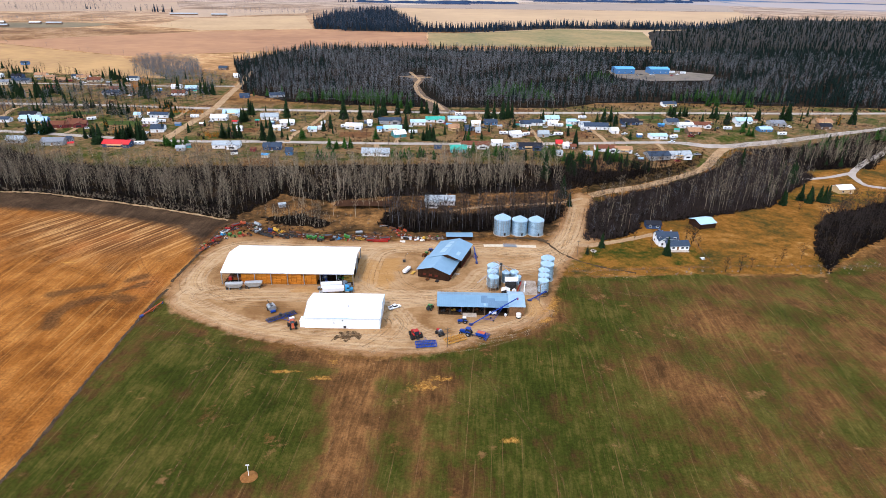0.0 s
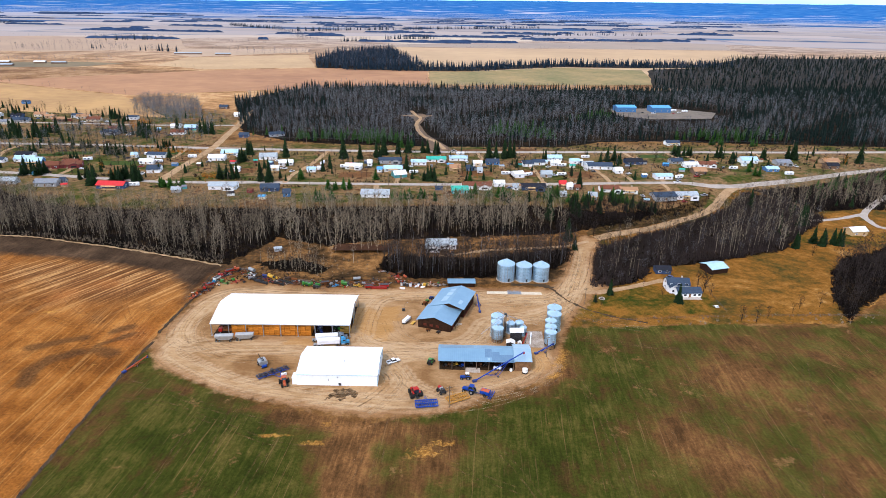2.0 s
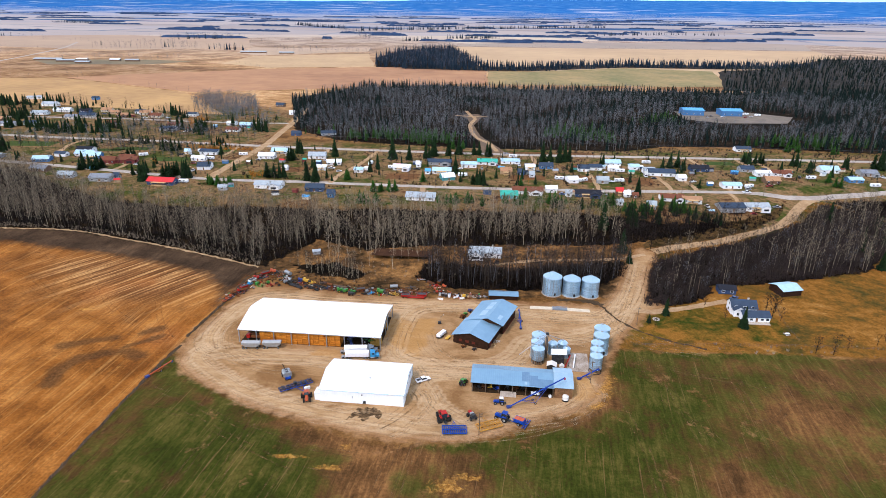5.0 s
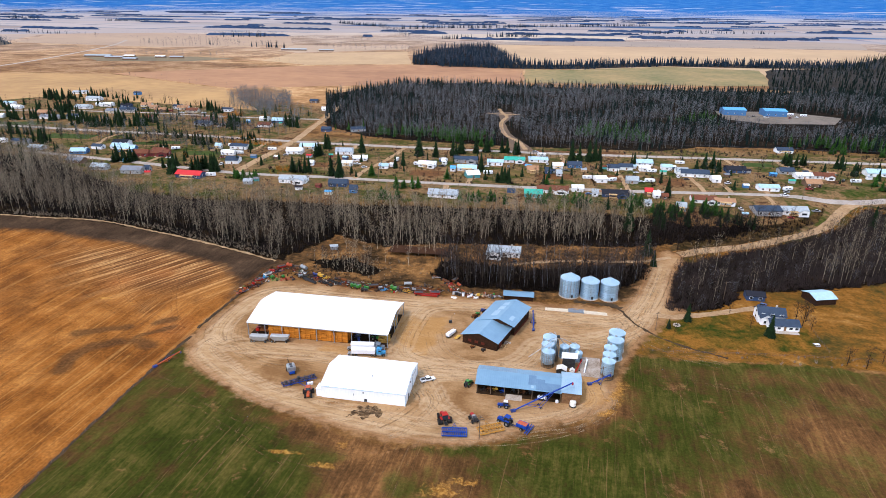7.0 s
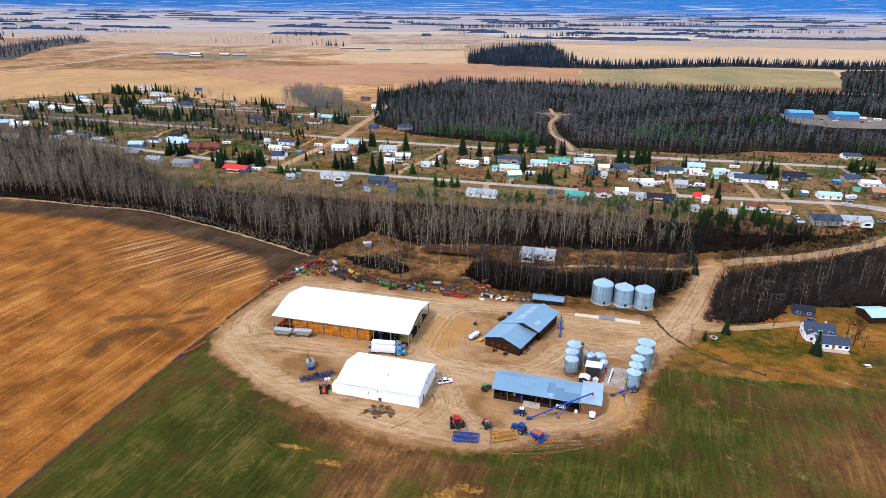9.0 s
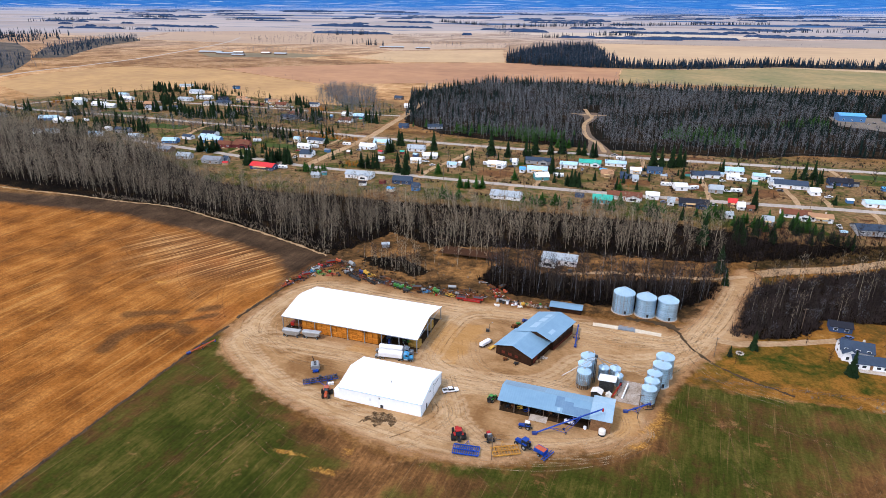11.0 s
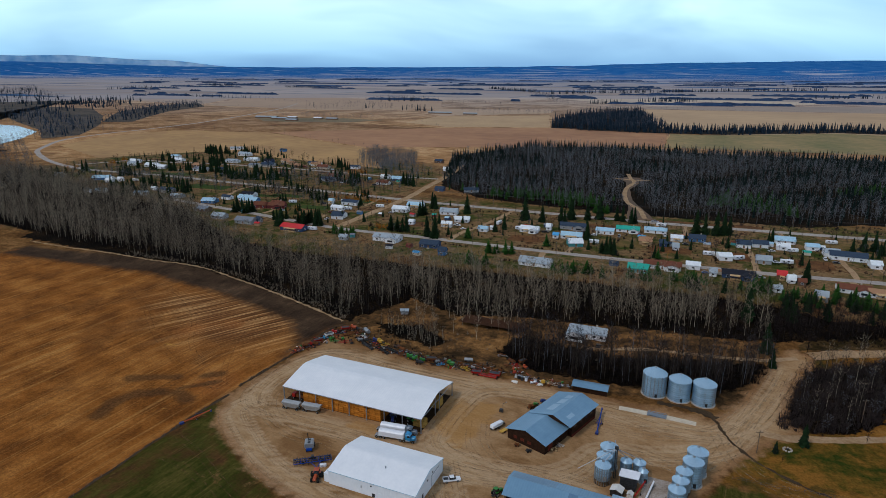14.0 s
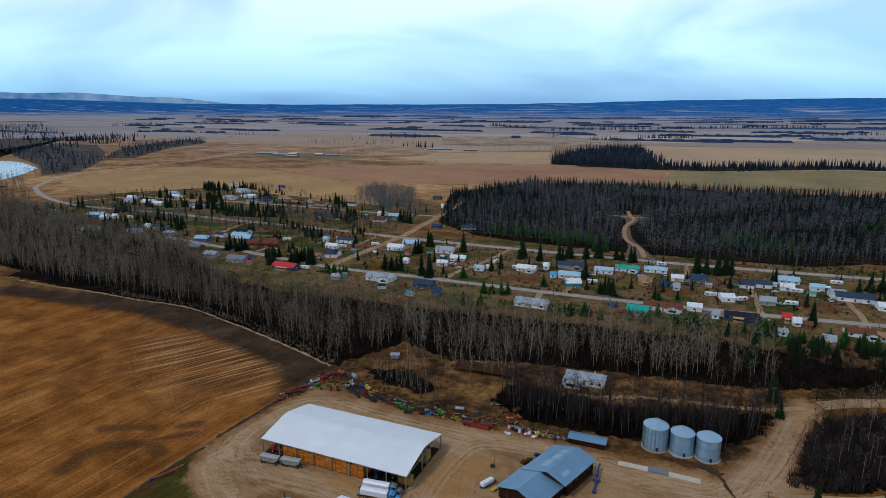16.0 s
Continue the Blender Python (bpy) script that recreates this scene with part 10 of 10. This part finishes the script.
fence([(-124.8, 282), (-126, 258), (-129, 232)], "old wire fence with weathered posts along a ditch")
fence([(-130.4, 212), (-132.8, 175), (-135, 125), (-138.5, 80)], "old wire fence with weathered posts beside a crop field", 5)
fence([(140, 243), (141, 256), (144, 272), (150, 284)], "weathered pasture fence beside a farmhouse garden", 2.5)
fence([(62, 235), (100, 236), (140, 238), (185, 236), (230, 236)], "old wire fence between a crop field and a lawn", 4)
tb = thing("picnic_table", "pale garden table on grass", "table", 137.4, 248.6, lie1(137.4, 248.6), 10)
boxes("tabletop", [(0, 0, 0.75, 2.2, 1.2, 0.08)], M["white"], tb)
boxes("bench", [(0, 1.0, 0.45, 2.2, 0.3, 0.06), (0, -1.0, 0.45, 2.2, 0.3, 0.06)], M["white"], tb)
boxes("leg", [(sx * 0.8, 0, 0.37, 0.1, 1.9, 0.74) for sx in (-1, 1)], M["wood_pole"], tb)
fp = thing("fire_pit", "round stone fire pit on a lawn", "fire pit", 82.0, 259.5, lie1(82, 259.5))
boxes("stone", [(1.3 * math.cos(a), 1.3 * math.sin(a), 0.2, 0.6, 0.5, 0.4, math.degrees(a)) for a in np.arange(0, 6.2, 0.7)], M["concrete"], fp)
boxes("log_seat", [(0, 0, 0.35, 1.0, 0.4, 0.5)], M["dark_steel"], fp)
mp = thing("marker_post", "pale marker post on a low earth mound", "post", -66.4, 107.0, lie1(-66.4, 107))
bm = bmesh.new()
bmesh.ops.create_icosphere(bm, subdivisions=3, radius=1.0, matrix=Matrix.Diagonal((2.6, 2.4, 0.55, 1)))
for v in bm.verts:
    v.co += v.normal * 0.25 * noise.noise(v.co * 1.4)
part("mound", bm, surf("orange_earth", (0.16, 0.065, 0.02), (0.28, 0.13, 0.04), 0.8, 0.95, 0.5), mp)
rods("stake", [((0, 0, 0.3), (0, 0, 4.6), 0.09)], M["cream"], mp)
boxes("plate", [(0, 0, 4.6, 1.0, 0.12, 0.35)], M["cream"], mp)

# ---------------------------------------------------------------- village clutter
CARS = [paint("red_car_paint", (0.30, 0.015, 0.015), 0.35), paint("white_car_paint", (0.74, 0.75, 0.76), 0.35), paint("black_car_paint", (0.02, 0.02, 0.024), 0.3), paint("blue_car_paint", (0.03, 0.08, 0.22), 0.35), paint("grey_car_paint", (0.26, 0.27, 0.28), 0.35)]
CN = ["red", "white", "black", "blue", "grey"]
rnd = random.Random(11)
for k, (x, y, rz) in enumerate(([(-118, 489, 0), (-110, 480, 40), (-48, 492, 10), (-12, 496, 0), (6, 498, 90), (20, 508, 0), (38, 512, 90), (52, 492, 0), (68, 498, 90), (107, 494, 20), (-150, 436, 5), (-35, 420, 80), (-44, 412, 0), (62, 428, 0), (92, 429, 0), (106, 466, 0), (137, 484, 90), (142, 478, 0), (170, 470, 30), (205, 452, 0), (225, 462, 20), (242, 484, 0), (262, 490, 60), (310, 498, 0), (332, 496, 90), (-236, 496, 0), (-226, 472, 90), (-280, 488, 10)] + [(-316, 500, 90), (-186, 512, 0), (-166, 532, 90), (-128, 516, 0), (-258, 628, 0), (-300, 630, 0), (214, 424, 10), (192, 410, 0), (160, 412, 90), (10, 320, 90), (128, 284, 40), (-420, 512, 0), (-470, 510, 30), (-530, 640, 0), (-380, 704, 0), (-440, 726, 0), (30, 556, 3), (-300, 582, 176), (200, 443, 4), (305, 795, 20), (318, 790, 0), (296, 784, 90), (345, 788, 40), (356, 796, 0)])):
    c = k % 5 if k % 3 else 1
    pk = k % 2 == 0
    pickup(x, y, lie1(x, y) + 0.03, rz, CARS[c], f"{CN[c]} {'pickup' if pk else 'car'} parked on a village lot", "pickup_truck" if pk else "car", "pickup" if pk else "car", "village cars")


def camper(x, y, rz, label):
    s = thing("camper_trailer", label, "camper", x, y, lie1(x, y), rz)
    boxes("body", [(0, 0, 1.65, 7.4, 2.3, 2.3)], M["white"], s, bevel=0.2)
    for wx in (-2, 0.8):
        boxes("window", [(wx, -1.17, 1.9, 1.4, 0.06, 0.6)], M["glass"], s)
    boxes("stripe", [(0, -1.17, 1.2, 7.0, 0.05, 0.2)], M["truck_grey"], s)
    for sx in (-0.5, 0.5):
        for sy in (-1, 1):
            wheel(s, sx, sy, 0.36, 0.24)
    rods("tow_bar", [((3.6, 0, 0.6), (5.0, 0, 0.5), 0.08)], M["dark_steel"], s)


for x, y, rz in ((-219, 438, 0), (35, 543, 0), (112, 467, 0), (-246, 540, 10), (-228, 512, 0), (208, 458, 20), (150, 530, 0), (-88, 506, 80), (-68, 494, 0), (66, 470, 0), (-10, 474, 0), (84, 466, 30), (270, 488, 0), (120, 498, 0), (-205, 530, 0), (-290, 520, 20), (310, 470, 0), (-520, 560, 0), (-480, 500, 0), (355, 812, 0), (368, 806, 0)):
    camper(x, y, rz, "white camper trailer parked beside village houses")
for k, (x, y) in enumerate([(-88, 488), (-64, 500), (-50, 510), (-20, 494), (22, 498), (40, 486), (52, 512), (66, 492), (84, 504), (108, 510), (128, 494), (140, 512), (156, 498), (176, 492), (198, 508), (214, 500), (242, 510), (262, 508), (286, 500), (310, 516), (-132, 506), (-146, 512), (-190, 500), (-164, 508), (-210, 500), (-256, 520), (-306, 470), (-322, 480), (70, 430), (112, 430), (-130, 420), (160, 404), (220, 480), (180, 462), (-268, 436), (-180, 430), (-142, 412), (-118, 404), (8, 426), (-400, 716), (-350, 700), (-300, 640), (-280, 660), (-240, 650)]):
    gable("garden_shed", "small pale garden shed behind village houses", "shed", x, y, rnd.uniform(-15, 15), rnd.uniform(3, 5.5), rnd.uniform(2.6, 4), 2.1, 0.8, list(WALL.values())[k % 9], list(ROOF.values())[(k * 5) % 11], group="garden sheds", windows=0, door=False, sides=0, over=0.25)
VILLAGE_GROUND = [(-400, 470), (-200, 452), (180, 448), (420, 500), (420, 548), (-200, 560), (-400, 585)]
offs = [(STREET_A, 6), (STREET_B, 7), (CROSS, 7)]
stand("garden_scrub", "low leafless garden shrubs and hedges", BRUSH, strewn(VILLAGE_GROUND, 8.0, 70, clumpy=0.6, lines=offs), [M["twig_red"]], 70, "shrubs", (0.4, 1.0))
stand("garden_trees", "small bare garden trees among village houses", MAPLE, strewn(VILLAGE_GROUND, 15.0, 71, clumpy=0.5, lines=offs), [M["twig_dark"], M["twig_red"]], 71, "trees", (0.3, 0.65))
stand("garden_trees", "small grey-brown bare trees in village gardens", MAPLE, strewn(VILLAGE_GROUND, 19.0, 211, clumpy=0.6, lines=offs), [M["bark_mid"], M["twig_far"]], 211, "trees", (0.3, 0.6))
WEST_GROUND = [(-720, 560), (-420, 480), (-400, 590), (-600, 600)]
stand("garden_trees", "bare trees and brush at the far end of the village", MAPLE, np.concatenate([strewn(WEST_GROUND, 9.5, 72, clumpy=0.3, lines=offs), strewn([(-640, 620), (-420, 605), (-215, 590), (-215, 740), (-400, 770), (-560, 850), (-700, 700)], 12, 73, clumpy=0.6, lines=offs)]), [M["twig_dark"], M["twig_red"]], 72, "trees", (0.4, 0.85))
stand("garden_conifers", "small dark conifers and hedges in far gardens", SPRUCE, np.concatenate([strewn(WEST_GROUND, 15, 74, clumpy=0.97, lines=offs), strewn([(-640, 620), (-420, 605), (-215, 590), (-215, 740), (-400, 770), (-560, 850), (-700, 700)], 18, 75, clumpy=0.97, lines=offs), strewn(VILLAGE_GROUND, 20, 76, clumpy=0.99, lines=offs)]), [M["bark_dark"], M["needles"]], 74, "trees", (4, 11), 0.4)
stand("roadside_brush", "brown brush on the bank above a dirt road", BRUSH, strewn([(100, 350), (150, 368), (190, 392), (228, 436), (190, 405), (120, 396)], 3.6, 77, clumpy=0.5, lines=keep_off), [M["twig_dark"]], 77, "brush", (0.4, 1.0))
stand("pasture_brush", "low scattered brush along a pasture edge", BRUSH, np.concatenate([strewn([(90, 230), (240, 228), (240, 240), (140, 240), (90, 238)], 5, 78, clumpy=0.6), strewn([(-118, 300), (-60, 290), (-30, 300), (-60, 320), (-110, 318)], 4.5, 79, clumpy=0.5), strewn([(-60, 330), (-20, 296), (20, 300), (-10, 345)], 6, 80, clumpy=0.5)]), [M["twig"]], 78, "brush", (0.25, 0.6))

for k, path in enumerate([[(-160, 456), (-135, 455)], [(-185, 470), (-176, 455)], [(-110, 436), (-92, 434)], [(-60, 448), (-20, 446)], [(5, 446), (40, 445)], [(70, 452), (70, 480)], [(112, 452), (118, 490)], [(205, 452), (206, 500)], [(-272, 470), (-240, 466)], [(-205, 434), (-170, 432)], [(-60, 412), (10, 410)], [(-320, 520), (-300, 535)], [(-280, 575), (-215, 562)], [(240, 530), (300, 532)], [(-120, 540), (-100, 548)]]):
    tree_line("hedge", "dark leafless hedge along a village lot", path, 2.5, 1.6, 120 + k, [M["twig_dark"]], BRUSH, (0.5, 0.9))
tree_line("far_bare_row", "grey trees behind the sheds of a distant farm", [(-960, 1470), (-880, 1480), (-760, 1470), (-690, 1500)], 22, 9, 145, BARE, ASPEN_FAR, (0.7, 1.1))
tree_line("far_bare_row", "grey tree row across the far plain", [(-1121, 1890), (-1030, 1860), (-805, 1890), (-690, 1885)], 26, 9, 146, BARE, ASPEN_FAR, (0.8, 1.3))
tree_line("far_bare_row", "grey bare trees between village streets", [(-380, 548), (-330, 540), (-300, 548), (-262, 556)], 30, 7, 140, [M["bark_mid"], M["twig_red"]], MAPLE, (0.5, 0.9))
tree_line("far_bare_row", "grey bare trees behind village houses", [(-360, 620), (-300, 612), (-240, 606)], 30, 6, 141, [M["bark_mid"], M["twig_far"]], MAPLE, (0.6, 1.0))
tree_line("far_bare_row", "grey bare trees along a village edge", [(-640, 545), (-560, 520), (-480, 490), (-400, 470)], 26, 7, 142, [M["bark_mid"], M["twig_red"]], MAPLE, (0.5, 0.9))
tree_line("far_bare_row", "bare brown trees along the main road", [(-666, 618), (-537, 583), (-443, 563), (-364, 569), (-311, 549), (-257, 539)], 26, 6, 170, [M["stem_far"], M["twig"]], MAPLE, (0.45, 0.9))
tree_line("far_bare_row", "bare brown trees between gardens", [(-380, 648), (-360, 668), (-289, 651)], 26, 6, 171, [M["stem_far"], M["twig_far"]], MAPLE, (0.45, 0.85))
tree_line("far_bare_row", "bare brown garden trees beside the cross street", [(-290, 534), (-243, 513)], 18, 6, 172, [M["stem_far"], M["twig"]], MAPLE, (0.4, 0.7))
tree_line("willow_hedge", "orange willow hedge beside a cross street", [(-262, 556), (-248, 555), (-224, 551), (-206, 553)], 6, 2.2, 173, [M["orange_leaf"]], BRUSH, (0.8, 1.2))
for k, (x, y) in enumerate([(-662, 659), (-667, 684), (-572, 534), (-527, 521), (-315, 682), (-310, 701), (-248, 470), (-173, 462)]):
    stand("orange_willow", "orange willow bush among village gardens", BRUSH, np.array([(x, y), (x + 3, y + 1), (x - 3, y + 2), (x + 1, y - 3), (x + 6, y - 1)], float), [M["orange_leaf"]], 180 + k, "shrub", (1.2, 2.2))
stand("roadside_brush", "brown brush between the main road and a wood", BRUSH, np.concatenate([strewn([(60, 562), (200, 562), (480, 562), (480, 582), (300, 598), (200, 598), (140, 576), (60, 576)], 5.5, 214, clumpy=0.6), strewn([(-190, 640), (-140, 596), (-20, 574), (-10, 582), (-80, 594), (-150, 618)], 6, 215, clumpy=0.5)]), [M["twig_red"]], 214, "brush", (0.5, 1.2))
